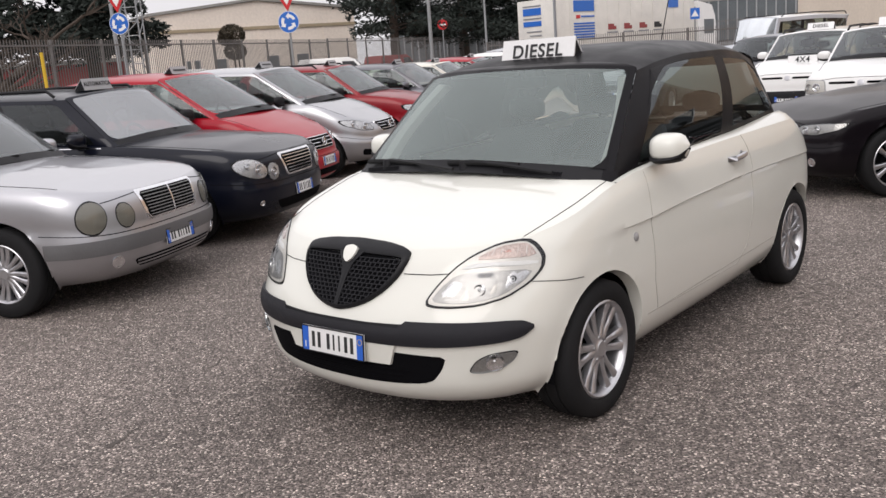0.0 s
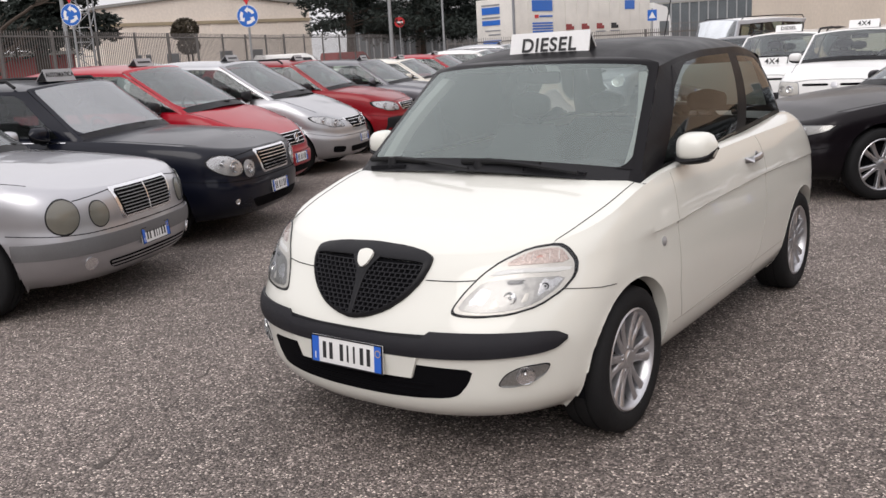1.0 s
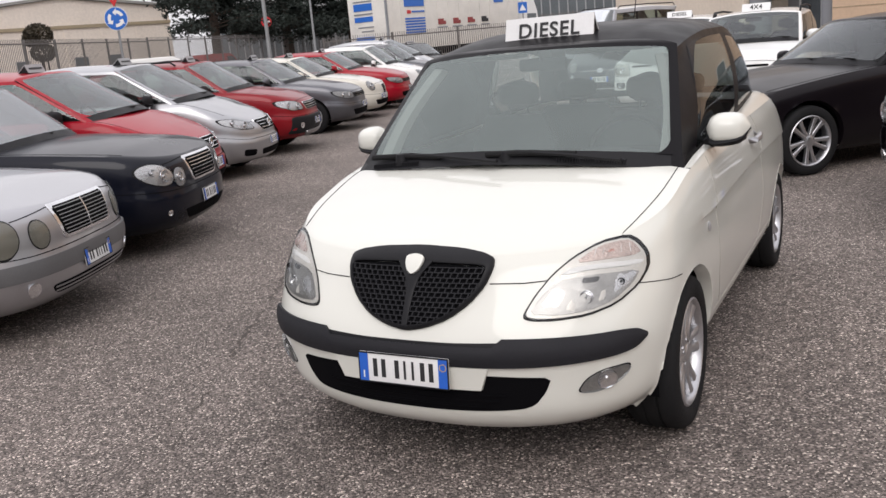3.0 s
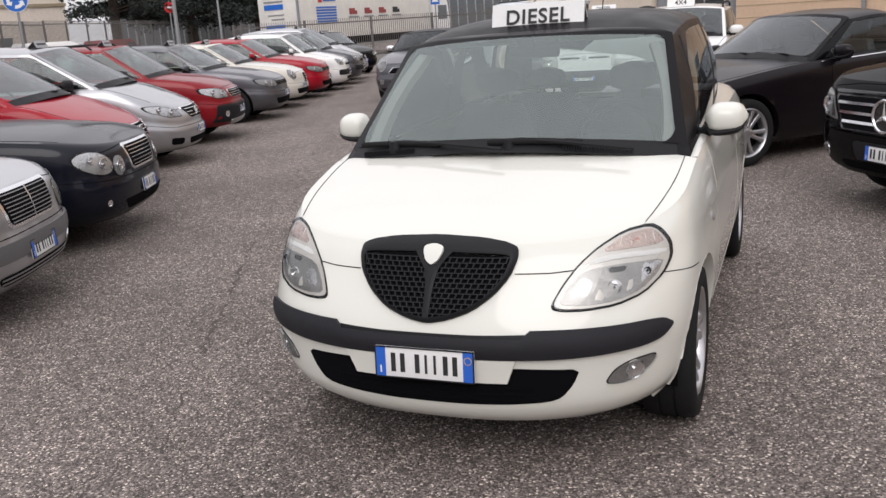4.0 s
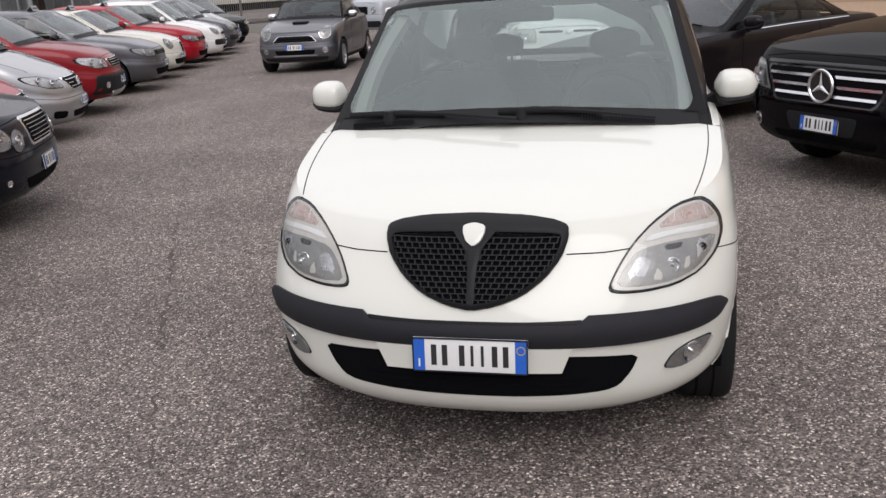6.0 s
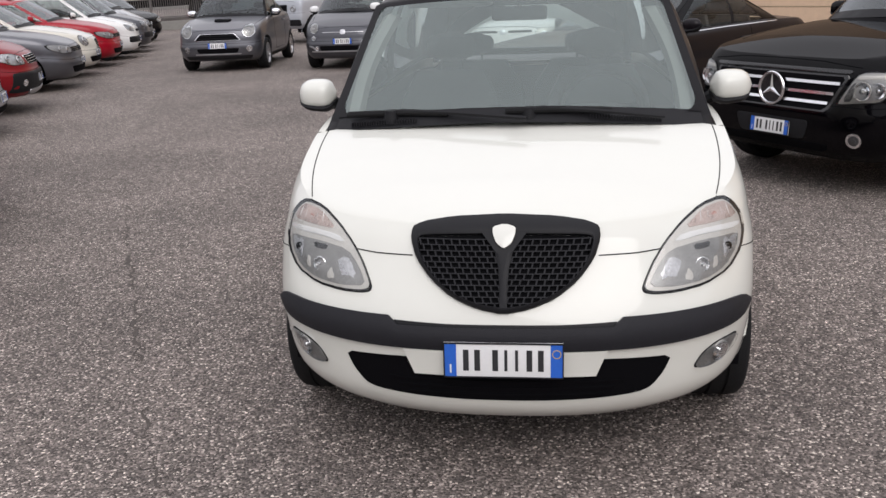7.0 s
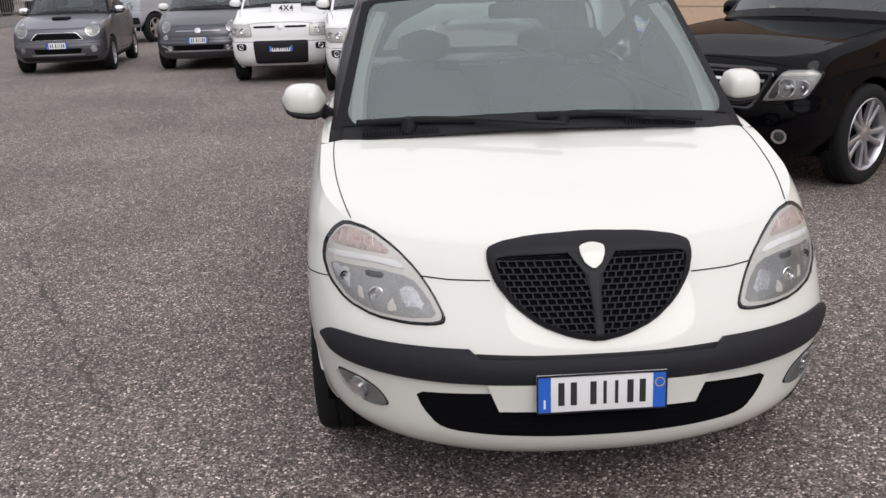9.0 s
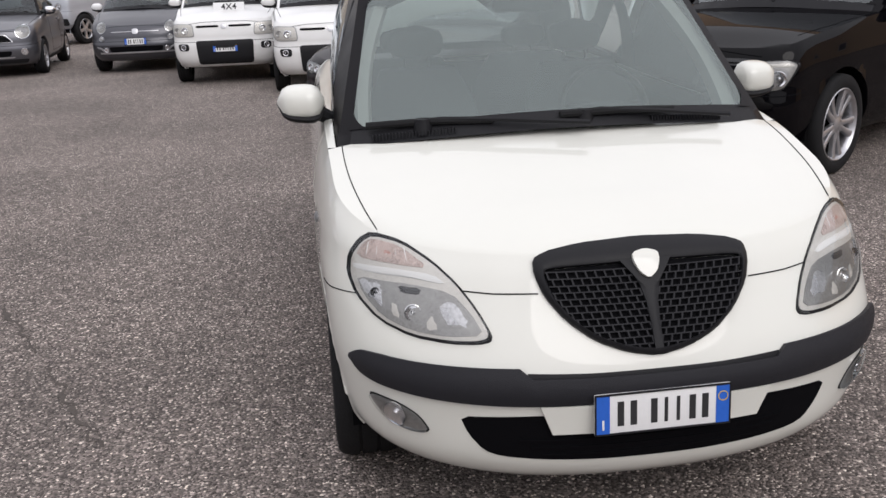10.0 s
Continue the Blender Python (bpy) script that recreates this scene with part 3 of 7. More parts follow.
    for f in [i / 10 for i in range(-10, 11)]:
        g = abs(f)
        xb = A.x * f * 0.985
        yb = c["yc"] + (A.y - c["yc"]) * g**2.4 + 0.03
        zb_ = c["zc"] + (A.z - c["zc"]) * g**2 - 0.015
        ye = A.y + c.get("dash", 0.42)
        bump_ = 0.03 * math.exp(-((f - 0.48) / 0.22) ** 2)
        rows.append([(xb, yb, zb_), (xb, yb * 0.5 + ye * 0.5, zb_ - 0.005 + bump_ * 0.4), (xb, ye - 0.05, zb_ - 0.02 + bump_), (xb, ye, zb_ - 0.07), (xb, ye + 0.01, zb_ - 0.4)])
    grid(db, rows)
    part("dashboard", db, CABIN, car)
    sw = bmesh.new()
    cx, cy, cz = 0.36, A.y + c.get("dash", 0.42) + 0.1, sh.zs(c["yA"]) - 0.02
    rows = []
    for i in range(20):
        a = 2 * math.pi * i / 20
        rows.append([(cx + (0.18 + 0.016 * math.cos(b)) * math.cos(a), cy + 0.016 * math.sin(b) + (0.18 * math.sin(a)) * 0.42, cz + (0.18 + 0.016 * math.cos(b)) * math.sin(a) * 0.9) for b in [2 * math.pi * j / 6 for j in range(6)]])
    rows.append(rows[0])
    grid(sw, rows, True)
    box(sw, cx - 0.16, cx + 0.16, cy - 0.02, cy + 0.02, cz - 0.03, cz + 0.03, bevel=0.012)
    part("steering_wheel", sw, BLACK, car)
    top = c["seat_top"]
    for sx in (-0.36, 0.36):
        seat(car, sx, c["seat_y"], floor_z + 0.12, top, 0.25)
    for sx in ((-0.33, 0.33) if c.get("rear_seat", True) else ()):
        seat(car, sx, c["rear_seat_y"], floor_z + 0.15, top - 0.06, 0.3)


SEATS = {}


def seat(car, x, y, z, top, w):
    """A front or rear seat with its headrest."""
    key = (round(top - z, 2), w)
    if key not in SEATS:
        h = top - z
        bm = bmesh.new()
        rows = []
        for k in range(9):
            q = k / 8
            zz = h * 0.76 * q
            ww = w * (0.95 + 0.08 * math.sin(q * 2.6)) * (1 - 0.32 * max(0, q - 0.7) / 0.3)
            yy = 0.02 + 0.16 * q
            th = 0.075 - 0.02 * q
            rows.append([(ww * math.copysign(abs(math.cos(a)) ** 0.6, math.cos(a)), yy + th * math.copysign(abs(math.sin(a)) ** 0.7, math.sin(a)) - 0.03 * abs(math.cos(a)) ** 3, zz) for a in [2 * math.pi * i / 18 for i in range(18)]])
        vr = grid(bm, rows, True)
        bm.faces.new(vr[0])
        bm.faces.new(vr[-1])
        box(bm, -w, w, -0.48, 0.06, -0.06, 0.08, bevel=0.04)
        hb = bmesh.new()
        rows = []
        for k in range(7):
            q = -1 + 2 * k / 6
            e = math.sqrt(max(0.02, 1 - abs(q) ** 3.2))
            rows.append([(0.122 * e * math.copysign(abs(math.cos(a)) ** 0.6, math.cos(a)), 0.2 + 0.05 * e * math.sin(a), h * 0.9 + h * 0.1 * q) for a in [2 * math.pi * i / 16 for i in range(16)]])
        vr = grid(hb, rows, True)
        hb.faces.new(vr[0])
        hb.faces.new(vr[-1])
        for sx in (-0.05, 0.05):
            pole(hb, sx, 0.19, h * 0.72, h * 0.86, 0.007)
        me = []
        for nm, b in (("seat", bm), ("headrest", hb)):
            o = part(nm, b, CLOTH)
            me.append(o.data)
            bpy.data.objects.remove(o)
        SEATS[key] = me
    o = new("seat", SEATS[key][0])
    o.parent = car
    o.location = (x, y, z)
    hr = new("headrest", SEATS[key][1])
    hr.parent = o


WHEELS = {}


def wheel(car, x, y, r, kind="multi", spokes=7, width=0.19, rim_r=None, rim_mat=None):
    """A wheel on the side x: drum, tyre and rim with spokes."""
    rim_r = rim_r or r * 0.655
    key = (r, kind, spokes, width, rim_r, rim_mat)
    if key not in WHEELS:
        w = width / 2
        hub = bmesh.new()
        lathe(hub, [(0.001, w * 0.25), (rim_r * 0.55, w * 0.25), (rim_r * 0.57, w * 0.05), (rim_r * 0.9, w * 0.0), (rim_r * 0.9, -w)], 28)
        ty = bmesh.new()
        lathe(ty, [(rim_r * 0.98, -w), (rim_r + 0.02, -w), (r * 0.93, -w * 1.02), (r * 0.985, -w * 0.85), (r, -w * 0.55), (r, -w * 0.34), (r - 0.007, -w * 0.32), (r - 0.007, -w * 0.24), (r, -w * 0.22), (r, w * 0.22), (r - 0.007, w * 0.24), (r - 0.007, w * 0.32), (r, w * 0.34), (r, w * 0.55), (r * 0.985, w * 0.85), (r * 0.94, w * 1.0), (rim_r + 0.035, w * 1.06), (rim_r + 0.012, w * 1.0), (rim_r, w * 0.93), (rim_r * 0.98, w * 0.5)], 48)
        rm = bmesh.new()
        lathe(rm, [(rim_r + 0.004, w * 0.93), (rim_r - 0.004, w * 0.99), (rim_r - 0.014, w * 0.9), (rim_r * 0.9, w * 0.55), (rim_r * 0.88, -w * 0.8)], 48)
        lathe(rm, [(0.001, w * 0.86), (rim_r * 0.16, w * 0.86), (rim_r * 0.2, w * 0.78), (rim_r * 0.27, w * 0.76), (rim_r * 0.29, w * 0.5)], 28)
        for k in range(spokes):
            a0 = 2 * math.pi * k / spokes
            pairs = ((-0.5, -0.34), (0.5, 0.34)) if kind == "double" else ((0, 0),)
            for i0, i1 in pairs:
                wd = rim_r * (0.08 if kind == "double" else 0.1 if kind == "multi" else 0.16)
                ang0, ang1 = a0 + i0 * 0.42, a0 + i1 * (2 * math.pi / spokes) * 0.5
                rows = []
                for q in range(5):
                    t = q / 4
                    rr = rim_r * (0.22 + 0.72 * t)
                    aa = ang0 + (ang1 - ang0) * t
                    xx = w * (0.78 - 0.06 * math.sin(math.pi * t) + 0.08 * t)
                    hw = wd * (1.15 - 0.3 * math.sin(math.pi * t) + 0.25 * t)
                    c, s_ = math.cos(aa), math.sin(aa)
                    prof = [(-hw, -0.035), (-hw * 0.9, -0.006), (-hw * 0.5, 0), (hw * 0.5, 0), (hw * 0.9, -0.006), (hw, -0.035)]
                    rows.append([(xx + dx, rr * c - o * s_, rr * s_ + o * c) for o, dx in prof])
                grid(rm, rows)
        for k in range(5):
            a = 2 * math.pi * (k + 0.5) / 5
            lathe(rm, [(0.001, w * 0.80), (0.009, w * 0.80), (0.009, w * 0.7)], 6, 0, rim_r * 0.235 * math.cos(a), rim_r * 0.235 * math.sin(a))
        me = []
        for nm, b, mt in (("wheel", hub, DARK), ("tyre", ty, RUBBER), ("rim", rm, rim_mat or ALLOY)):
            o = part(nm, b, mt)
            me.append(o.data)
            bpy.data.objects.remove(o)
        WHEELS[key] = me
    me = WHEELS[key]
    o = new("wheel", me[0])
    o.parent = car
    o.location = (x, y, r)
    o.rotation_euler = (0.3 * x + y, 0, 0 if x > 0 else math.pi)
    for nm, k in (("tyre", 1), ("rim", 2)):
        q = new(nm, me[k])
        q.parent = o


def arches(sh, car, body):
    """Arch lips, the dark liners behind them, and the underbody."""
    p = sh.p
    for lip in sh.lips:
        part("arch_lip", lip, body, car)
    for hy, hz in p["hubs"]:
        for sg in (1, -1):
            bm = bmesh.new()
            ring = [(hy + p["arch"] * 0.985 * math.cos(math.radians(a)), hz + p["arch"] * 0.985 * math.sin(math.radians(a))) for a in range(-10, 191, 10)]
            xo, xi = p["W"] * 0.97 - 0.05, p["W"] - 0.34
            rows = [[(sg * xo, y, z) for y, z in ring], [(sg * xi, y, z) for y, z in ring]]
            vr = grid(bm, rows)
            bm.faces.new(vr[1])
            part("wheel_arch_liner", bm, DARK, car)
    ub = bmesh.new()
    z = max(0.16, p["zb"][0][1] + 0.03)
    box(ub, -p["W"] + 0.36, p["W"] - 0.36, 0.2, p["L"] - 0.2, z, z + 0.1)
    y1, y2 = p["hubs"][0][0] + p["arch"] + 0.02, p["hubs"][1][0] - p["arch"] - 0.02
    box(ub, -p["W"] + 0.08, p["W"] - 0.08, y1, y2, z, z + 0.06)
    part("underbody", ub, DARK, car, smooth=False)


def plate(sh, car, x, z, y=None, w=0.36, h=0.11, tilt=-4):
    """A number plate with its blue ends; the characters are bars."""
    if y is None:
        y = min(sh.put(x + dx, z + dz, 0.0)[0].y for dx in (-w / 2, 0, w / 2) for dz in (-h / 2, h / 2)) - 0.012
    bm = bmesh.new()
    box(bm, -w / 2, w / 2, 0, 0.008, -h / 2, h / 2, bevel=0.003)
    pl = part("number_plate", bm, WHITE, car, "white registration plate with blue ends")
    pl.location, pl.rotation_euler = (x, y, z), (radians(tilt), 0, 0)
    for sg in (-1, 1):
        bb = bmesh.new()
        box(bb, sg * (w / 2 - 0.021) - 0.018, sg * (w / 2 - 0.021) + 0.018, -0.0015, 0.001, -h / 2 + 0.004, h / 2 - 0.004)
        part("blue_end", bb, PLATEBLUE, pl, smooth=False)
    bb = bmesh.new()
    box(bb, -w / 2 + 0.019, -w / 2 + 0.024, -0.0025, 0.0, -h * 0.36, -h * 0.12)
    part("bar", bb, WHITE, pl, smooth=False)
    bb = bmesh.new()
    lathe(bb, [(0.0135, 0.0), (0.0135, 0.0025), (0.0115, 0.0025), (0.0115, 0.0)], 16)
    bmesh.ops.transform(bb, matrix=pose(w / 2 - 0.021, 0, h * 0.2, 0, 0, -90), verts=bb.verts)
    part("ring_mark", bb, YELLOW, pl)
    fb = bmesh.new()
    for a in ((-w / 2, w / 2, h / 2 - 0.004, h / 2), (-w / 2, w / 2, -h / 2, -h / 2 + 0.004), (-w / 2, -w / 2 + 0.004, -h / 2, h / 2), (w / 2 - 0.004, w / 2, -h / 2, h / 2)):
        box(fb, a[0], a[1], -0.003, 0.002, a[2], a[3])
    part("plate_frame", fb, BLACK, pl, smooth=False)
    for k, px in enumerate((-0.112, -0.078, -0.024, 0.008, 0.040, 0.078, 0.112)):
        wd = 0.0045 if k in (3, 4) else 0.0085
        cb = bmesh.new()
        box(cb, px * w / 0.36 - wd, px * w / 0.36 + wd, -0.0012, 0.001, -h * 0.30, h * 0.30)
        part("bar", cb, INK, pl, smooth=False)
    return pl


def door_mirror(car, x, y, z, cap_mat, size=1.0, low_mat=None, slim=0.97, deep=1.0):
    """Both door mirrors: a painted cap, a dark foot and the mirror glass."""
    for sg in (1, -1):
        bm = bmesh.new()
        rows = []
        for k in range(9):
            q = -1 + 2 * k / 8
            e = max(0.03, (1 - abs(q) ** 3.4)) ** 0.5
            rows.append([(sg * (0.105 * q), -0.035 - 0.075 * e * max(0, math.sin(a)) ** 0.8 + 0.012 * q, e * 0.074 * math.copysign(abs(math.cos(a)) ** 0.7, math.cos(a)) - 0.002 * q) for a in [math.pi * i / 12 for i in range(13)]])
        grid(bm, rows)
        m = part("door_mirror", bm, cap_mat, car)
        m.location, m.scale = (sg * x, y, z), (size * slim, size * deep, size * 0.93)
        lb = bmesh.new()
        rows = []
        for k in range(9):
            q = -1 + 2 * k / 8
            e = max(0.03, (1 - abs(q) ** 3.4)) ** 0.5
            rows.append([(sg * (0.108 * q), -0.03 - 0.082 * e * math.sin(a) + 0.012 * q, -e * 0.03 - e * 0.052 * (1 - math.cos(a)) / 2 + 0.01 * q) for a in [math.pi * i / 8 for i in range(9)]])
        grid(lb, rows)
        tube(lb, [(-sg * 0.07, 0.0, -0.05), (-sg * 0.13, 0.01, -0.085), (-sg * 0.2, 0.02, -0.1)], 0.032)
        part("mirror_foot", lb, low_mat or BLACK, m)
        gb = bmesh.new()
        rows = [[(sg * 0.1 * q, -0.032 + 0.012 * q, e2 * 0.068 * max(0.05, 1 - abs(q) ** 2.6) ** 0.5 - 0.005) for e2 in (-1, 0, 1)] for q in [-1 + k / 4 for k in range(9)]]
        grid(gb, rows)
        part("mirror_glass", gb, CHROME, m)


def wiper(sh, car, c, spans, z_off=0.02):
    """Wipers: pivot, arm and blade, lying at the foot of the windscreen."""
    for px, py, pz, ex, ey, ez in spans:
        bm = bmesh.new()
        a, b = Vector((px, py, pz)), Vector((ex, ey, ez))
        pole(bm, px, py, pz - 0.03, pz + 0.012, 0.022, 0.018, 12)
        mid = a.lerp(b, 0.45) + Vector((0, 0.0, 0.012))
        tube(bm, [a, a.lerp(b, 0.2) + Vector((0, 0, 0.014)), mid, a.lerp(b, 0.62)], 0.009, 6)
        ob = part("wiper", bm, BLACK, car)
        bb = bmesh.new()
        s0 = a.lerp(b, 0.18) + Vector((0, 0.035, 0.012))
        tube(bb, [s0, s0.lerp(b, 0.5) + Vector((0, -0.004, 0.006)), b], 0.008, 6)
        part("wiper_blade", bb, RUBBER, ob)


def lamp(sh, car, outline, name="headlamp", rim=BLACK, way=(0, 1, 0), inner=(), amber=None, mirror=True, back=REFLECT, dome=0.012, label="", extra=(), edge=1.035):
    """A head lamp: dark surround, bright reflector, bulbs and a clear cover."""
    for sg in ((1, -1) if mirror else (1,)):
        o = [(x * sg, z) for x, z in outline]
        wy = (way[0] * sg, way[1], way[2])
        cx, cz = sum(q[0] for q in o) / len(o), sum(q[1] for q in o) / len(o)
        big = [(cx + (x - cx) * edge, cz + (z - cz) * (edge + 0.01)) for x, z in o]
        base = part(name, sh.patch(big, 0.0025, 0.0, way=wy), rim, car, label)
        sm = [(cx + (x - cx) * 0.965, cz + (z - cz) * 0.95) for x, z in o]
        part("reflector", sh.patch(sm, 0.0045, 0.0, way=wy), back, base)
        for ix, iz, ir, im in inner:
            bm = bmesh.new()
            v, n = sh.put(ix * sg, iz, 0.006, wy)
            lathe(bm, [(ir * 1.04, -0.004), (ir * 1.04, 0.006), (ir * 0.95, 0.007), (ir * 0.8, 0.0025), (ir * 0.55, -0.001), (ir * 0.34, -0.002), (ir * 0.3, 0.007), (ir * 0.16, 0.010), (0.001, 0.011)], 24)
            bmesh.ops.transform(bm, matrix=Matrix.Translation(v) @ n.lerp(Vector((0, -1, 0)), 0.5).to_track_quat("X", "Z").to_matrix().to_4x4(), verts=bm.verts)
            part("bulb_reflector", bm, im, base)
        for en, eo, em in extra:
            part(en, sh.patch(rounded([(x * sg, z) for x, z in eo], 1), 0.0065, 0.002, way=wy, step=0.02), em, base)
        if amber:
            ao = [(x * sg, z) for x, z in amber]
            part("indicator", sh.patch(ao, 0.0065, 0.0, way=wy), AMBER, base)
        lens = part("lamp_cover", sh.patch(o, 0.010, dome, way=wy), LENS, base)
        lens.visible_shadow = False

# ---- the cream car with the black roof ----
CREAM = paint("cream_paint", (0.715, 0.715, 0.662), rough=0.3, vary=0.015)
MATTBLACK = mat("satin_black_wrap", (0.007, 0.0065, 0.008), 0.36, coat=0.03, spec=0.11, vary=0.1, bump=0.03, bscale=60)
RIB = mat("matt_black_plastic", (0.015, 0.015, 0.018), 0.6, spec=0.22)
SEAM = mat("shut_line_shadow", (0.40, 0.39, 0.355), 0.8, spec=0.1)
# white board seen against the light, its shade put into a grey colour
BOARDSHADE = mat("backlit_grey_board", (0.34, 0.34, 0.35), 0.4, vary=0.1)


def hero():
    car = empty("small_car", pose(-0.48, 3.52, 0, 0, 0, -39.7), "cream-white three-door hatchback with satin black roof and black grille", "car")
    p = dict(
        L=3.80, W=0.852, af=0.55, nf=2.4, ar=0.45, nr=2.5, nc=34, nm=110, nv=30, arch=0.338,
        hubs=[(0.775, 0.298), (3.175, 0.298)], y_hood=0.99, y_deck=3.40,
        levels=[(0, 0.10, 0.86, 0.16), (0.06, 0.06, 0.915, 0.1), (0.16, 0.035, 0.965, 0.05), (0.33, 0.025, 0.99, 0.02), (0.49, 0.015, 1, 0.0), (0.61, 0.04, 1.0, 0.0), (0.72, 0.078, 0.998, 0.012), (0.82, 0.115, 0.982, 0.03), (0.93, 0.155, 0.957, 0.09), (1, 0.192, 0.927, 0.15)],
        fold=[(0.0, 0.775), (0.9, 0.775), (1.67, 0.80), (2.45, 0.812), (3.25, 0.80), (3.8, 0.77)], fold_deep=0.010,
        zs=[(0.19, 0.805), (0.4, 0.835), (0.7, 0.905), (0.985, 0.972), (1.2, 0.998), (1.9, 1.014), (2.4, 1.022), (3.1, 1.026), (3.5, 1.0), (3.8, 0.93)],
        zb=[(0, 0.205), (0.6, 0.20), (1.1, 0.185), (3.0, 0.20), (3.8, 0.28)],
        wy=[(0, 0.955), (0.35, 0.955), (0.8, 0.988), (1.3, 1.0), (2.6, 1.0), (3.2, 0.99), (3.8, 0.95)],
        crown=[(0.19, 0.0), (0.26, 0.03), (0.45, 0.058), (0.99, 0.058), (3.3, 0.02), (3.8, 0.0)])
    sh = Shell(p)
    cabin(sh, dict(
        yA=1.0, yC=3.38, yc=0.845, zc=1.022, ytc=1.40, ztc=1.470, yAt=1.52, yCt=3.14, ycr=3.62, zcr=1.05, ytr=3.38, ztr=1.405,
        roof_x=[(1.5, 0.625), (2.2, 0.637), (2.8, 0.612), (3.14, 0.57)], roof_z=[(1.5, 1.436), (1.75, 1.48), (2.1, 1.504), (2.5, 1.504), (2.8, 1.48), (3.14, 1.42)],
        inset=[(1.0, 0.030), (1.7, 0.040), (2.6, 0.075), (3.4, 0.115)], ledge=0.75, body=CREAM, corners=True, edge_lift=0.022, side_round=(0.12, 0.36), ws=(0.945, 0.115, 0.975), side=[(0.095, 0.53, 0.05, 0.93), (0.605, 0.925, 0.07, 0.89)], rg=(0.88, 0.12, 0.9),
        rcrown=0.045, back_glass=CLEAR, seat_y=1.85, seat_top=1.295, rear_seat_y=2.75, dash=0.5, all_side=True), car, MATTBLACK, MATTBLACK, GLASS, DIMGLASS)
    for sx in (0.727, -0.727):
        for y in (0.775, 3.175):
            wheel(car, sx, y, 0.298, "double", 6, 0.195, rim_r=0.208)
    arches(sh, car, CREAM)
    # black strip round the bumper, stepped down in the middle
    z_hi = curve([(0.0, 0.531), (0.215, 0.531), (0.24, 0.556), (0.6, 0.556), (0.70, 0.55), (0.76, 0.53)])
    z_lo = curve([(0.0, 0.466), (0.2, 0.464), (0.6, 0.478), (0.70, 0.49), (0.76, 0.515)])
    part("bumper_strip", sh.band(0.0, 0.76, z_lo, z_hi, 0.016, 60), TRIM, car, "black grained bumper rubbing strip")
    part("bumper_gap", sh.band(0.0, 0.225, lambda s: 0.529, lambda s: 0.541 + 0.03 * max(0.0, s - 0.1), 0.003, 20, True, 3), SATIN, car)
    # grille: shield frame, honeycomb and spine
    half = [(0.0, 0.829), (0.16, 0.823), (0.262, 0.809), (0.288, 0.797), (0.291, 0.766), (0.272, 0.714), (0.226, 0.659), (0.158, 0.611), (0.075, 0.581), (0.0, 0.569)]
    half_in = [(0.0, 0.780), (0.15, 0.777), (0.235, 0.774), (0.262, 0.770), (0.266, 0.755), (0.246, 0.703), (0.203, 0.654), (0.141, 0.615), (0.067, 0.593), (0.0, 0.585)]
    outer, inner = [rounded(h + [(-x, z) for x, z in reversed(h[1:-1])], 1) for h in (half, half_in)]
    grille = part("grille", sh.ring(outer, inner, 0.014, 0.022, 0.006), SATIN, car, "black shield-shaped grille surround")
    # the shade behind the mesh is a near-black sheet on the shell
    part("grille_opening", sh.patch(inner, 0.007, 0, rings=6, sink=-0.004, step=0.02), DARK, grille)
    for sg in (1, -1):
        cell = [(0.012, 0.768), (0.262, 0.772), (0.264, 0.748), (0.244, 0.70), (0.201, 0.652), (0.139, 0.613), (0.07, 0.592), (0.004, 0.584)]
        cell = [(x * sg, z) for x, z in cell]
        lat = bmesh.new()

        def inside(x, z):
            n, c = len(cell), False
            for (x1, z1), (x2, z2) in zip(cell, cell[1:] + cell[:1]):
                if (z1 > z) != (z2 > z) and x < (x2 - x1) * (z - z1) / (z2 - z1) + x1:
                    c = not c
            return c

        def rib(x0, z0, x1, z1, wd):
            a, n = sh.put(x0, z0, 0.0)
            b, _ = sh.put(x1, z1, 0.0)
            d = (b - a).normalized()
            c = d.cross(n).normalized() * wd
            rows = [[q - c + n * 0.006, q - c * 0.6 + n * 0.018, q + c * 0.6 + n * 0.018, q + c + n * 0.006] for q in (a, b)]
            grid(lat, rows)

        for r in range(13):
            z = 0.582 + r * 0.0152
            for k in range(13):
                x0 = sg * (k * 0.0245 + (0.01225 if r % 2 else 0))
                x1 = x0 + sg * 0.0245
                if inside((x0 + x1) / 2, z):
                    rib(x0, z, x1, z, 0.0027)
                if inside(x0, z + 0.0076):
                    rib(x0 - sg * 0.002, z, x0 + sg * 0.002, z + 0.0152, 0.0036)
        part("grille_mesh", lat, RIB, grille, smooth=False)
    sp = sh.patch([(-0.07, 0.782), (0.07, 0.782), (0.048, 0.762), (0.027, 0.73), (0.016, 0.69), (0.012, 0.64), (0.011, 0.580), (-0.011, 0.580), (-0.012, 0.64), (-0.016, 0.69), (-0.027, 0.73), (-0.048, 0.762)], 0.021, 0.003, rings=3, step=0.012)
    part("grille_spine", sp, SATIN, grille)
    badge = [(-0.035, 0.791), (0.0, 0.799), (0.035, 0.791), (0.035, 0.774), (0.022, 0.751), (0.0, 0.738), (-0.022, 0.751), (-0.035, 0.774)]
    part("badge", sh.patch(rounded(badge, 1), 0.031, 0.002, rings=4, step=0.008), CREAM, grille, "cream painted-over badge shield")
    # lower intake, a near-black sheet for the shade inside; plate carrier, fog lamps
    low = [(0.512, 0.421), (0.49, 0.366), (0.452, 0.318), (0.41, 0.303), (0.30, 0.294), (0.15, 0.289)]
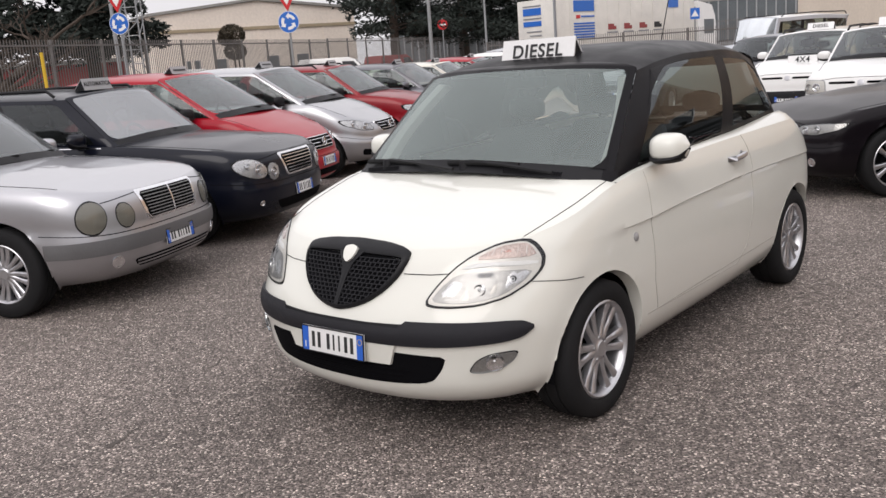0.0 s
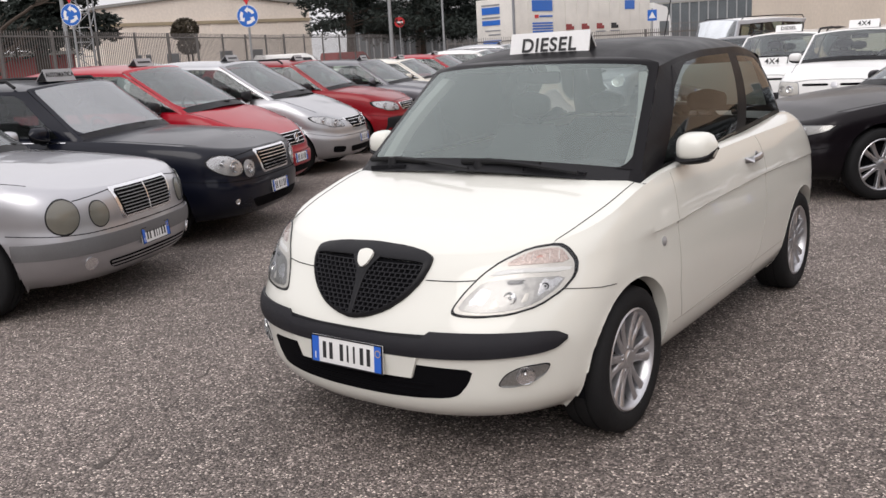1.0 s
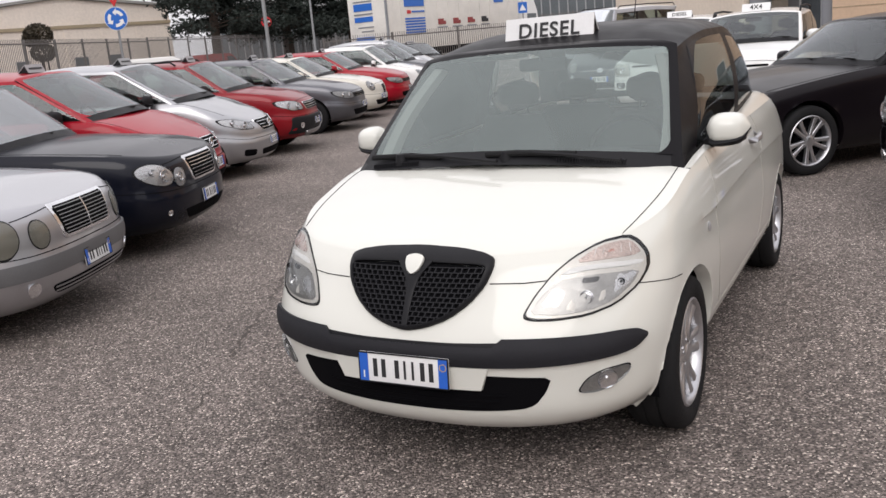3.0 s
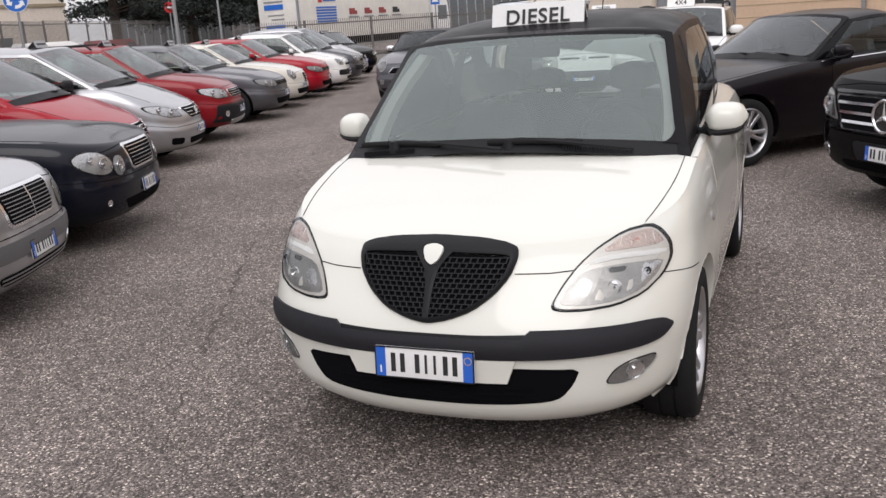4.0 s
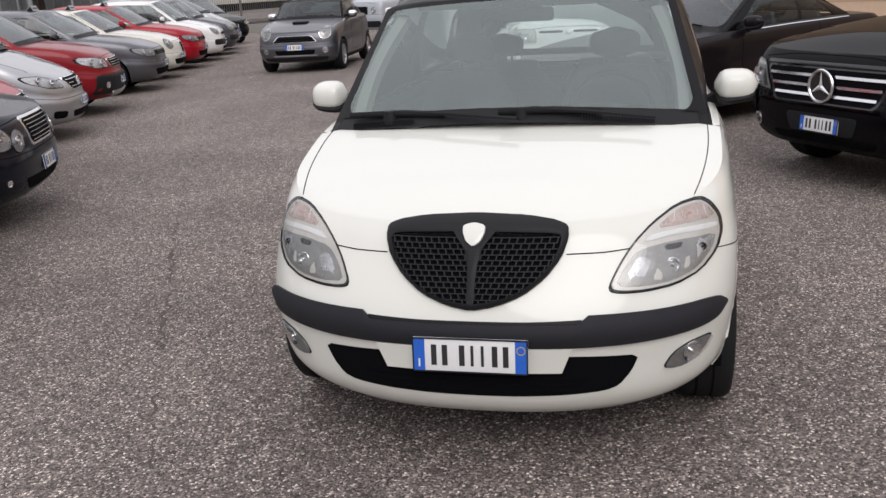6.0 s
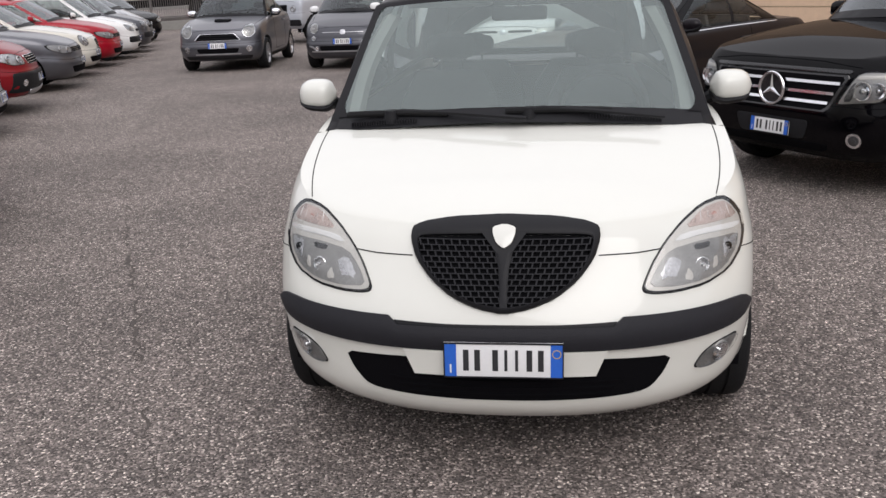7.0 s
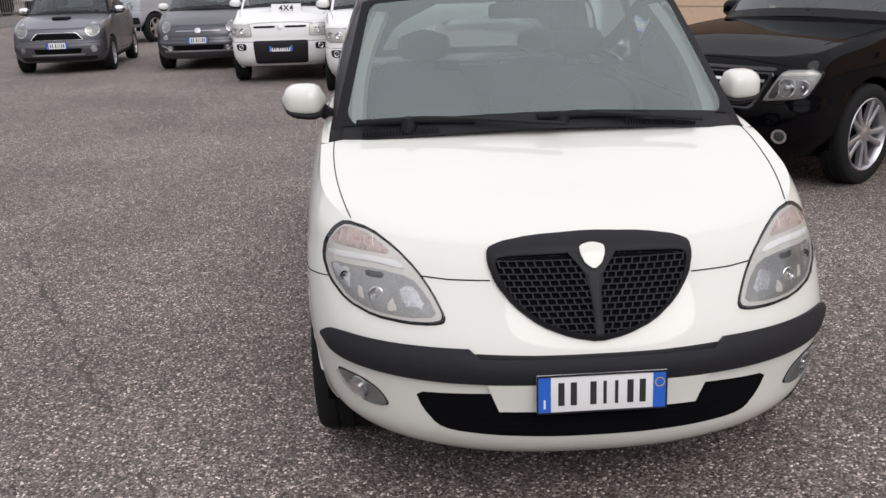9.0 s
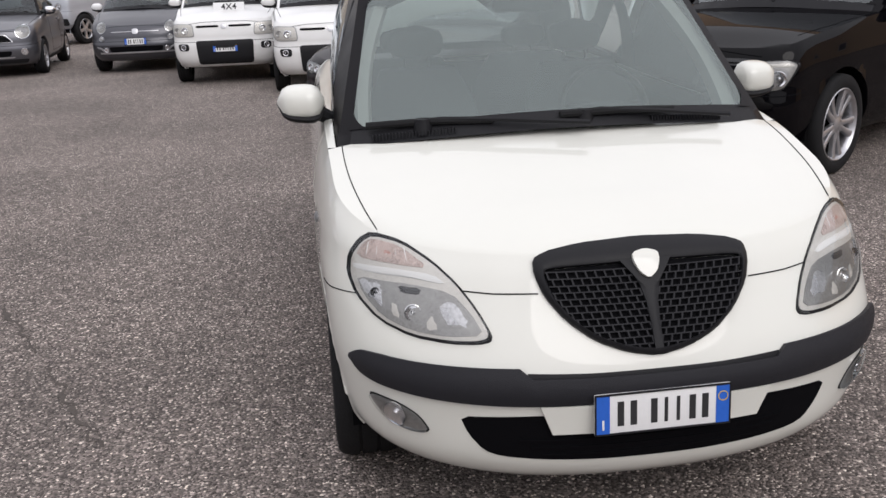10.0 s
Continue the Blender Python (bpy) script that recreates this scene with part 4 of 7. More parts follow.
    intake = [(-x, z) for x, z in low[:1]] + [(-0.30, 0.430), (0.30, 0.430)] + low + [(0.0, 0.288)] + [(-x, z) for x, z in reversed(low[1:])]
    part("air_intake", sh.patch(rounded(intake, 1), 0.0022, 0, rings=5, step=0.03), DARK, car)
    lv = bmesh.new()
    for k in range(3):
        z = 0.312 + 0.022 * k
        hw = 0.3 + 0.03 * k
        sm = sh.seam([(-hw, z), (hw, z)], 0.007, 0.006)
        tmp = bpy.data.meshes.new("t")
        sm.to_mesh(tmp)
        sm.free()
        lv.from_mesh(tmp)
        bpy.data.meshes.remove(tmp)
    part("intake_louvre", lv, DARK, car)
    carrier = [(-0.312, 0.462), (0.312, 0.462), (0.279, 0.377), (-0.279, 0.377)]
    part("plate_carrier", sh.patch(carrier, 0.012, 0, rings=4), CREAM, car)
    plate(sh, car, 0.0, 0.441, y=-0.008)
    for sg in (1, -1):
        fo = [(0.578, 0.358), (0.628, 0.354), (0.681, 0.371), (0.714, 0.400), (0.728, 0.434), (0.655, 0.429), (0.608, 0.404)]
        fo = [(x * sg, z) for x, z in fo]
        fc = [(0.656 * sg + (x - 0.656 * sg) * 1.06, 0.393 + (z - 0.393) * 1.09) for x, z in fo]
        fl = part("fog_lamp", sh.patch(rounded(fc, 2), 0.0025, 0, step=0.015), BLACK, car)
        part("reflector", sh.patch(rounded(fo, 2), 0.0045, 0, step=0.015), LAMPMATT, fl)
        v, n = sh.put(0.662 * sg, 0.396, 0.006)
        fb = bmesh.new()
        lathe(fb, [(0.036, 0.0), (0.036, 0.004), (0.026, 0.001), (0.009, 0.0), (0.008, 0.006), (0.001, 0.007)], 18)
        bmesh.ops.transform(fb, matrix=Matrix.Translation(v) @ n.to_track_quat("X", "Z").to_matrix().to_4x4(), verts=fb.verts)
        part("bulb_reflector", fb, CHROME, fl)
        cov = part("lamp_cover", sh.patch(rounded(fo, 2), 0.012, 0.008, step=0.015), LENS, fl)
        cov.visible_shadow = False
    out = [(0.413, 0.632), (0.418, 0.616), (0.45, 0.609), (0.517, 0.607), (0.61, 0.613), (0.69, 0.637), (0.742, 0.682), (0.76, 0.727), (0.752, 0.775), (0.722, 0.815), (0.688, 0.836), (0.613, 0.829), (0.54, 0.791), (0.486, 0.745), (0.443, 0.688)]
    lamp(sh, car, rounded(out, 1), rim=BLACK, edge=1.016, back=LAMPLIGHT, inner=[(0.60, 0.668, 0.022, CHROME), (0.69, 0.70, 0.012, BLACK)],
         extra=[("upper_reflector", [(0.545, 0.772), (0.64, 0.773), (0.735, 0.772), (0.712, 0.806), (0.684, 0.822), (0.615, 0.815)], PALEAMBER),
                ("indicator", [(0.62, 0.786), (0.676, 0.784), (0.672, 0.808), (0.63, 0.808)], PALERED),
                ("divider", [(0.508, 0.738), (0.60, 0.748), (0.74, 0.742), (0.744, 0.756), (0.64, 0.764), (0.54, 0.760)], WHITE),
                ("lower_reflector", [(0.43, 0.628), (0.52, 0.62), (0.61, 0.626), (0.68, 0.648), (0.725, 0.69), (0.738, 0.728), (0.60, 0.734), (0.50, 0.722), (0.455, 0.675)], LAMPMATT)]
               # light and dark patches paint the streaks that the chrome bowl mirrors
               + [("lamp_reflection", o, m) for o, m in (([(0.45, 0.642), (0.535, 0.632), (0.565, 0.70), (0.50, 0.716)], REFLECT), ([(0.665, 0.658), (0.715, 0.69), (0.732, 0.724), (0.668, 0.728)], REFLECT), ([(0.565, 0.703), (0.64, 0.706), (0.636, 0.728), (0.57, 0.727)], LAMPDARK), ([(0.628, 0.642), (0.656, 0.652), (0.658, 0.70), (0.632, 0.69)], LAMPLIGHT), ([(0.535, 0.632), (0.572, 0.628), (0.578, 0.652), (0.548, 0.688)], LAMPLIGHT))]
               + [("lamp_rib", [(0.60 + 0.026 * k, 0.776), (0.603 + 0.026 * k, 0.776), (0.608 + 0.022 * k, 0.812), (0.605 + 0.022 * k, 0.812)], WHITE) for k in range(5)],
         label="clear almond-shaped headlamp with pale indicator above")
    # shut lines
    gap = lambda b, m=DARK: part("panel_gap", b, m, car, smooth=False)
    for sg in (1, -1):
        gap(sh.seam([(0.285 * sg, 0.722), (0.40 * sg, 0.722), (0.48 * sg, 0.727)], 0.0036))
        gap(sh.seam([(sg * (0.66 + 0.079 * (1 - (1 - k / 12) ** 2.2)), 0.395 + 0.59 * k / 12) for k in range(13)], 0.003, side="top"))
        gap(sh.seam([(0.37, 0.685), (0.52, 0.662), (0.62, 0.652)], 0.003, side=sg))
        gap(sh.seam([(1.225, 0.99), (1.20, 0.80), (1.215, 0.50), (1.27, 0.345), (2.25, 0.335), (2.36, 0.42), (2.42, 0.62), (2.43, 0.9), (2.39, 1.03)], 0.003, side=sg), SEAM)
        gap(sh.seam([(1.17, 0.345), (2.8, 0.375)], 0.005, side=sg), SEAM)
        mk = bmesh.new()
        v, n = sh.put(1.05, 0.73, 0.0, side=sg)
        lathe(mk, [(0.02, -0.002), (0.02, 0.004), (0.014, 0.006), (0.012, 0.008), (0.001, 0.01)], 16)
        bmesh.ops.transform(mk, matrix=Matrix.Translation(v) @ n.to_track_quat("X", "Z").to_matrix().to_4x4(), verts=mk.verts)
        part("side_repeater", mk, LAMPGREY, car)
        hd = bmesh.new()
        v, n = sh.put(2.22, 0.925, 0.0, side=sg)
        tube(hd, [v + Vector((-0.004 * sg, -0.085, -0.006)), v + Vector((0.03 * sg, -0.06, -0.003)), v + Vector((0.038 * sg, 0, 0.002)), v + Vector((0.03 * sg, 0.07, 0.007)), v + Vector((-0.004 * sg, 0.095, 0.009))], 0.016, 8)
        part("door_handle", hd, ALLOY, car, "satin metal door handle")
    door_mirror(car, 0.868, 1.40, 1.082, CREAM, 0.95, slim=0.86, deep=1.3)
    for px, py, pz, b0, b1, ae in ((-0.473, 0.935, 1.05, (-0.655, 0.985, 1.042), (-0.25, 0.882, 1.056), (0.05, 0.80, 1.044)), (0.057, 0.885, 1.06, (-0.03, 0.872, 1.062), (0.36, 0.885, 1.056), (0.55, 0.86, 1.032))):
        wb = bmesh.new()
        pole(wb, px, py, pz - 0.035, pz + 0.014, 0.034, 0.026, 14)
        tube(wb, [(px - 0.03, py + 0.01, pz), (px + 0.05, py - 0.012, pz + 0.012), ((px + ae[0]) / 2, (py + ae[1]) / 2 - 0.005, (pz + ae[2]) / 2 + 0.012), ae], 0.0085, 6)
        wp = part("wiper", wb, SATIN, car)
        wb = bmesh.new()
        tube(wb, [b0, tuple((p + q) / 2 + d for p, q, d in zip(b0, b1, (0, -0.004, 0.006))), b1], 0.0125, 8)
        part("wiper_blade", wb, RUBBER, wp)
    # cowl vents and interior mirror
    for sx in (-0.5, 0.42):
        cv = bmesh.new()
        for k in range(26):
            x = sx + (k - 13) * 0.0105
            y0 = 0.845 + 0.155 * (abs(x) / 0.76) ** 2.4
            z0 = 1.026 - 0.05 * (abs(x) / 0.76) ** 2
            box(cv, x - 0.0016, x + 0.0016, y0 + 0.006, y0 + 0.036, z0 + 0.004, z0 + 0.022)
        part("cowl_vent", cv, RIB, car, smooth=False)

    for sg in (1, -1):
        pl = bmesh.new()
        foot, head = Vector((0.69, 1.06, 1.0)), Vector((0.58, 1.50, 1.405))
        rows = []
        for k in range(9):
            q = foot.lerp(head, k / 8) + Vector((0.03, -0.01, 0.0)) * math.sin(math.pi * k / 8)
            rows.append([(sg * (q.x + dx), q.y + dy, q.z + dz) for dx, dy, dz in ((0.012, 0.03, -0.01), (-0.012, 0.0, 0.0), (-0.05, 0.015, -0.005), (-0.062, 0.06, -0.02))])
        grid(pl, rows)
        part("pillar_lining", pl, LINING, car)
        vz = bmesh.new()
        box(vz, sg * 0.30 - 0.18, sg * 0.30 + 0.18, 1.50, 1.64, 1.425, 1.445, bevel=0.008)
        part("sun_visor", vz, LINING, car)
    im = bmesh.new()
    box(im, -0.12, 0.12, 1.50, 1.54, 1.36, 1.42, bevel=0.018)
    tube(im, [(0, 1.525, 1.40), (0, 1.46, 1.46)], 0.012)
    part("rear_view_mirror", im, BLACK, car)
    ab = bmesh.new()
    lathe(ab, [(0.001, 0.03), (0.012, 0.03), (0.02, -0.01)], 12)
    bmesh.ops.transform(ab, matrix=pose(0, 3.06, 1.462, 0, -90, 0), verts=ab.verts)
    tube(ab, [(0, 3.06, 1.45), (0, 3.12, 1.58), (0, 3.32, 2.02)], 0.0035, 6)
    part("aerial", ab, BLACK, car)
    part("body", sh.bm, CREAM, car, "cream-white painted steel body", angle=35)
    return car


def roof_sign(m, w, h, word, size, label):
    """A folded white price board that stands on a car's roof."""
    ob = empty("roof_sign", m, label, "sign", "roof signs on the cars")
    bm = bmesh.new()
    d = 0.13
    pr = [(-0.008, 0.0), (d * 0.25, h), (d * 0.25 + 0.006, h), (0.004, 0.002)]
    pr2 = [(d * 0.25, h), (d, 0.0), (d - 0.008, 0.0), (d * 0.25 + 0.001, h - 0.01)]
    for q in (pr, pr2):
        vs = [[bm.verts.new((x, y, z)) for y, z in q] for x in (-w / 2, w / 2)]
        for i in range(4):
            bm.faces.new([vs[0][i], vs[0][(i + 1) % 4], vs[1][(i + 1) % 4], vs[1][i]])
        bm.faces.new(vs[0])
        bm.faces.new(vs[1])
    # 3- and 6-letter boards stay white, the others get the back-lit grey
    part("board", bm, WHITE if len(word) in (3, 6) else BOARDSHADE, ob, smooth=False)
    for sg in (-1, 1):
        en = bmesh.new()
        vs = [en.verts.new((sg * (w / 2 - 0.012), y, z)) for y, z in ((0.006, 0.003), (d * 0.27, h - 0.008), (d - 0.01, 0.003))]
        ws = [en.verts.new((sg * (w / 2 - 0.004), y, z)) for y, z in ((0.006, 0.003), (d * 0.27, h - 0.008), (d - 0.01, 0.003))]
        en.faces.new(vs)
        en.faces.new(ws)
        part("end_plate", en, BLACK, ob, smooth=False)
    if word:
        tilt = math.degrees(math.atan2(h, d * 0.25 + 0.008))
        writing(word, size, INK, ob, pose(0, d * 0.105 - 0.0045, h * 0.52, tilt, 0, 0))
    else:
        bb = bmesh.new()
        box(bb, -w * 0.38, w * 0.38, -0.001, 0.002, -h * 0.12, h * 0.12)
        o = part("bar", bb, INK, ob, smooth=False)
        o.matrix_basis = pose(0, d * 0.105 - 0.0045, h * 0.52, math.degrees(math.atan2(h, d * 0.25 + 0.008)) - 90, 0, 0)
    return ob


HERO = hero()
HM = HERO.matrix_world.copy()
roof_sign(HM @ pose(-0.02, 1.655, 1.474, 0, 0, 0), 0.45, 0.135, "DIESEL", 0.098, "white folded board lettered DIESEL on the black roof")

# ---- the parked cars ----
LEVELS = [(0, 0.12, 0.86, 0.14), (0.08, 0.05, 0.93, 0.06), (0.25, 0.008, 0.985, 0.015), (0.42, 0.0, 1, 0), (0.535, 0.006, 1.0, 0.0), (0.56, 0.034, 0.988, 0.02), (0.70, 0.045, 0.99, 0.025), (0.86, 0.085, 0.98, 0.04), (0.94, 0.12, 0.96, 0.08), (1, 0.18, 0.92, 0.13)]


def parked(name, x, y, turn, label, colour, g, group="cars parked in rows"):
    """A parked car from its main lines. g: sizes, colours and fittings."""
    car = empty(name, pose(x, y, 0, 0, 0, turn), label, "car", group)
    L, W, H = g["L"], g["W"] / 2, g["H"]
    r, fo, wb = g.get("r", 0.31), g.get("fo", 0.85), g.get("wb", 2.6)
    zn, zc, zr = g["zn"], g["zc"], g["zbr"]
    yA, yC = g["yA"], g["yC"]
    slope = g.get("nose", 1.0)
    lev = [(h, f * slope if h > 0.5 else f, w, b) for h, f, w, b in LEVELS]
    deck = g.get("deck", False)
    zt = g.get("ztail", zr - 0.06)
    p = dict(L=L, W=W, af=g.get("af", 0.40), nf=g.get("nf", 3.0), ar=0.4, nr=2.8, nc=18, nm=int((L - 0.9) / 0.045), nv=16, arch=r + 0.05,
             hubs=[(fo, r), (fo + wb, r)], y_hood=yA + 0.02, y_deck=(yC - 0.02) if deck else L - 0.5, levels=lev,
             zs=[(0.18 * slope, zn), (0.5, zn + (zc - zn) * 0.45), (yA, zc), ((yA + yC) / 2, (zc + zr) / 2 + 0.01), (yC, zr), (L, zt)],
             zb=[(0, 0.21 + g.get("lift", 0)), (fo + 0.5, 0.19 + g.get("lift", 0)), (L - 0.8, 0.2 + g.get("lift", 0)), (L, 0.3 + g.get("lift", 0))],
             wy=[(0, 0.955), (0.35, 0.96), (0.9, 0.995), (1.6, 1.0), (L - 1.0, 1.0), (L, 0.95)],
             crown=[(0.18 * slope, 0.0), (0.3, 0.025), (0.5, 0.045), (yA, 0.05), (yA + 0.5, 0.05), (yC, 0.04), (L - 0.2, 0.03), (L, 0.0)])
    sh = Shell(p)
    body, roof = colour, g.get("roof_mat", colour)
    yAt, yCt = g["yAt"], g["yCt"]
    hw = g.get("roof_w", 0.76) * W
    ze = H - g.get("rcrown", 0.05)
    cabin(sh, dict(
        yA=yA, yC=yC, yc=yA - 0.17, zc=zc + 0.045, ytc=yAt - 0.14, ztc=ze + 0.03, yAt=yAt, yCt=yCt, ycr=g.get("ycr", yC + 0.12), zcr=zr + 0.02, ytr=g.get("ytr", yCt + 0.1), ztr=ze - g.get("rdrop", 0.03),
        roof_x=[(yAt, hw), ((yAt + yCt) / 2, hw * 1.02), (yCt, hw * 0.93)], roof_z=[(yAt, ze - 0.02), ((yAt + yCt) / 2, ze + 0.012), (yCt, ze - g.get("rdrop", 0.03) - 0.02)],
        ws=(0.945, 0.12, 0.965), side=g.get("side", [(0.025, 0.46, 0.05, 0.93), (0.5, 0.86, 0.06, 0.92)]), rcrown=g.get("rcrown", 0.05),
        seat_y=yA + 0.95, seat_top=min(H - 0.14, zc + 0.36), body=body, corners=g.get("corners", False), rear_seat_y=yA + 1.75, rear_seat=yC - yA > 2.0, dash=0.42, inset=0.025, all_side=True),
        car, roof, g.get("frame_mat") or body, g.get("glass", CARGLASS), g.get("rear_glass", SIDEGLASS))
    for sx in (W - 0.11, 0.11 - W):
        for hy in (fo, fo + wb):
            wheel(car, sx, hy, r, *g.get("wheel", ("multi", 9)), rim_r=r * g.get("rim", 0.66))
    arches(sh, car, body)
    # dark pieces lie on the shell and stand for shade inside openings
    for kind, outline, off in g.get("front", ()):
        m = {"black": BLACK, "dark": DARK, "chrome": CHROME, "body": body, "silver": ALLOY, "gloss": GLOSSBLACK}[kind.split()[0]]
        nm = kind.split()[1] if " " in kind else "front_trim"
        for sg in ((1, -1) if min(q[0] for q in outline) > 0.02 else (1,)):
            part(nm, sh.patch(rounded([(a * sg, b) for a, b in outline], 2), off, 0.002, step=0.05), m, car)
    gr = g.get("grille")
    if gr:
        x0, x1, z0, z1, n, edge = gr
        bars = g.get("slat_mat", edge)
        o = [(-x1, z1), (x1, z1), (x0, z0), (-x0, z0)]
        eg = g.get("grille_edge", (1.05, 1.1))
        big = [(a * eg[0], (b - (z0 + z1) / 2) * eg[1] + (z0 + z1) / 2) for a, b in o]
        base = part("grille", sh.patch(rounded(big, 1), 0.006, 0, step=0.05), edge, car)
        # flat near-black sheet in place of a shaded hollow
        part("grille_opening", sh.patch(rounded(o, 1), 0.009, 0, step=0.05), DARK, base)
        for k in range(n):
            q = (k + 0.7) / (n + 0.4)
            xx = x0 + (x1 - x0) * q - 0.012
            part("slat", sh.seam([(-xx, z0 + (z1 - z0) * q), (xx, z0 + (z1 - z0) * q)], g.get("slat_w", 0.007), 0.014, step=0.06), bars, base)
        if g.get("spine"):
            part("spine", sh.seam([(0, z0 + 0.005), (0, z1 - 0.005)], 0.014, 0.018, step=0.05), edge, base)
        if g.get("star"):
            v, nn = sh.put(0, (z0 + z1) / 2, 0.02)
            st = bmesh.new()
            R = g["star"]
            ring = [[((R + 0.1 * R * math.cos(b)) * math.cos(a), -0.1 * R * math.sin(b) - 0.012, (R + 0.1 * R * math.cos(b)) * math.sin(a)) for b in [math.pi * 2 * j / 6 for j in range(6)]] for a in [2 * math.pi * i / 28 for i in range(29)]]
            grid(st, ring, True)
            for k in range(3):
                a = math.radians(90 + 120 * k)
                c_, s_ = math.cos(a), math.sin(a)
                tip = st.verts.new((R * c_, -0.014, R * s_))
                foot = [st.verts.new((-0.17 * R * s_ * w, -0.014, 0.17 * R * c_ * w)) for w in (1, -1)]
                ridge = st.verts.new((0, -0.024, 0))
                st.faces.new([tip, foot[0], ridge])
                st.faces.new([tip, ridge, foot[1]])
            bmesh.ops.translate(st, vec=v, verts=st.verts)
            bg = part("badge", st, CHROME, base, "plain chrome ring badge")
            dk = bmesh.new()
            lathe(dk, [(R, -0.004), (R * 0.98, 0.008), (0.001, 0.009)], 28)
            bmesh.ops.transform(dk, matrix=Matrix.Translation(v) @ pose(0, 0, 0, 0, 0, -90), verts=dk.verts)
            part("badge_disc", dk, GLOSSBLACK, bg)
    for zz, hx in g.get("louvres", ()):
        part("louvre", sh.seam([(-hx, zz), (hx, zz)], 0.010, 0.008, step=0.06), body, car)
    for la in g.get("lamps", ()):
        lamp(sh, car, rounded(la["o"], 2), inner=la.get("in", ()), amber=la.get("amber"), rim=la.get("rim", BLACK), back=la.get("back", REFLECT), dome=la.get("dome", 0.01), extra=la.get("extra", ()), edge=la.get("edge", 1.035))
    for fx, fz, fr, *ringed in g.get("fogs", ()):
        for sg in (1, -1):
            v, n = sh.put(fx * sg, fz, 0.003)
            fb = bmesh.new()
            lathe(fb, [(fr * 1.15, -0.004), (fr * 1.15, 0.004), (fr, 0.006), (fr * 0.7, 0.001), (fr * 0.3, 0.002), (0.001, 0.006)], 18)
            bmesh.ops.transform(fb, matrix=Matrix.Translation(v) @ n.to_track_quat("X", "Z").to_matrix().to_4x4(), verts=fb.verts)
            fog = part("fog_lamp", fb, CHROME, car)
            if ringed:
                cb = bmesh.new()
                lathe(cb, [(fr * 0.78, 0.004), (fr * 0.7, 0.0065), (fr * 0.42, 0.006), (fr * 0.4, 0.012), (0.001, 0.014)], 18)
                bmesh.ops.transform(cb, matrix=Matrix.Translation(v) @ n.to_track_quat("X", "Z").to_matrix().to_4x4(), verts=cb.verts)
                part("lamp_bowl", cb, LAMPDARK, fog)
    zt_ = sh.at(0.0, 0.55).z
    part("bumper_gap", sh.band(0.0, 0.98, lambda s: sh.at(s, 0.55).z - 0.001, lambda s: sh.at(s, 0.55).z + 0.006, 0.002, 30, True, 3), DARK, car)
    if g.get("bumper_strip"):
        part("bumper_strip", sh.band(0.0, 0.97, lambda s: zt_ - g.get("strip_h", 0.05) - 0.025, lambda s: zt_ - 0.025, 0.012, 30, True, 4), g["bumper_strip"], car)
    gap_z = zn - 0.02
    part("bonnet_gap", sh.seam([(-W * 0.72, gap_z - 0.03), (-W * 0.4, gap_z), (0, gap_z + 0.006), (W * 0.4, gap_z), (W * 0.72, gap_z - 0.03)], 0.006, 0.002), DARK, car, smooth=False)
    if "plate" in g:
        plate(sh, car, g.get("plate_x", 0.0), g["plate"])
    # shut lines, handles, mirrors, wipers
    gap = lambda b: part("panel_gap", b, DARK, car, smooth=False)
    doors = g.get("doors", [yA + 0.3, yA + 1.32, yA + 2.2])
    for sg in (1, -1):
        for k, dy in enumerate(doors):
            gap(sh.seam([(dy, zc - 0.01 + 0.02 * k), (dy - 0.02, (zc + 0.3) / 2), (dy + (0.05 if k == 0 else -0.02), 0.34)], 0.006, side=sg))
        gap(sh.seam([(doors[0] + 0.05, 0.34), (doors[-1] - 0.02, 0.34)], 0.006, side=sg))
        gap(sh.seam([(W * 0.80 * sg, 0.42), (W * 0.86 * sg, 0.8), (W * 0.88 * sg, yA)], 0.006, side="top"))
        bt = g.get("belt")
        if bt:
            part("belt_trim", sh.seam([(yA + 0.12, sh.zs(yA + 0.12) - 0.012), ((yA + yC) / 2, sh.zs((yA + yC) / 2) - 0.012), (yC - 0.1, sh.zs(yC - 0.1) - 0.012)], 0.010, 0.004, side=sg), bt, car)
        for dy in doors[1:]:
            hd = bmesh.new()
            v, n = sh.put(dy - 0.14, zc - 0.1, 0.0, side=sg)
            tube(hd, [v + Vector((-0.004 * sg, -0.09, 0)), v + Vector((0.03 * sg, -0.06, 0)), v + Vector((0.032 * sg, 0.05, 0)), v + Vector((-0.004 * sg, 0.08, 0))], 0.012, 8)
            part("door_handle", hd, g.get("handle_mat", body), car)
        if g.get("moulding"):
            part("side_moulding", sh.seam([(fo + r + 0.12, g["moulding"]), (fo + wb - r - 0.12, g["moulding"] + 0.02)], 0.05, 0.01, side=sg), g.get("mould_mat", BLACK), car)
    door_mirror(car, W + 0.03, yA + 0.36, zc + 0.08, g.get("mirror_mat", body), g.get("mirror", 1.0), g.get("mirror_low"))
    wz = zc + 0.068
    wiper(sh, car, None, [(-0.42, yA - 0.03, wz, 0.06, yA - 0.13, wz + 0.02), (0.08, yA - 0.10, wz + 0.01, 0.56, yA - 0.04, wz + 0.005)])
    im = bmesh.new()
    box(im, -0.11, 0.11, yAt - 0.08, yAt - 0.05, ze - 0.1, ze - 0.04, bevel=0.014)
    part("rear_view_mirror", im, BLACK, car)
    rails = g.get("rails")
    if rails:
        for sg in (1, -1):
            rb = bmesh.new()
            y0, y1 = yAt + 0.15, yCt - 0.1
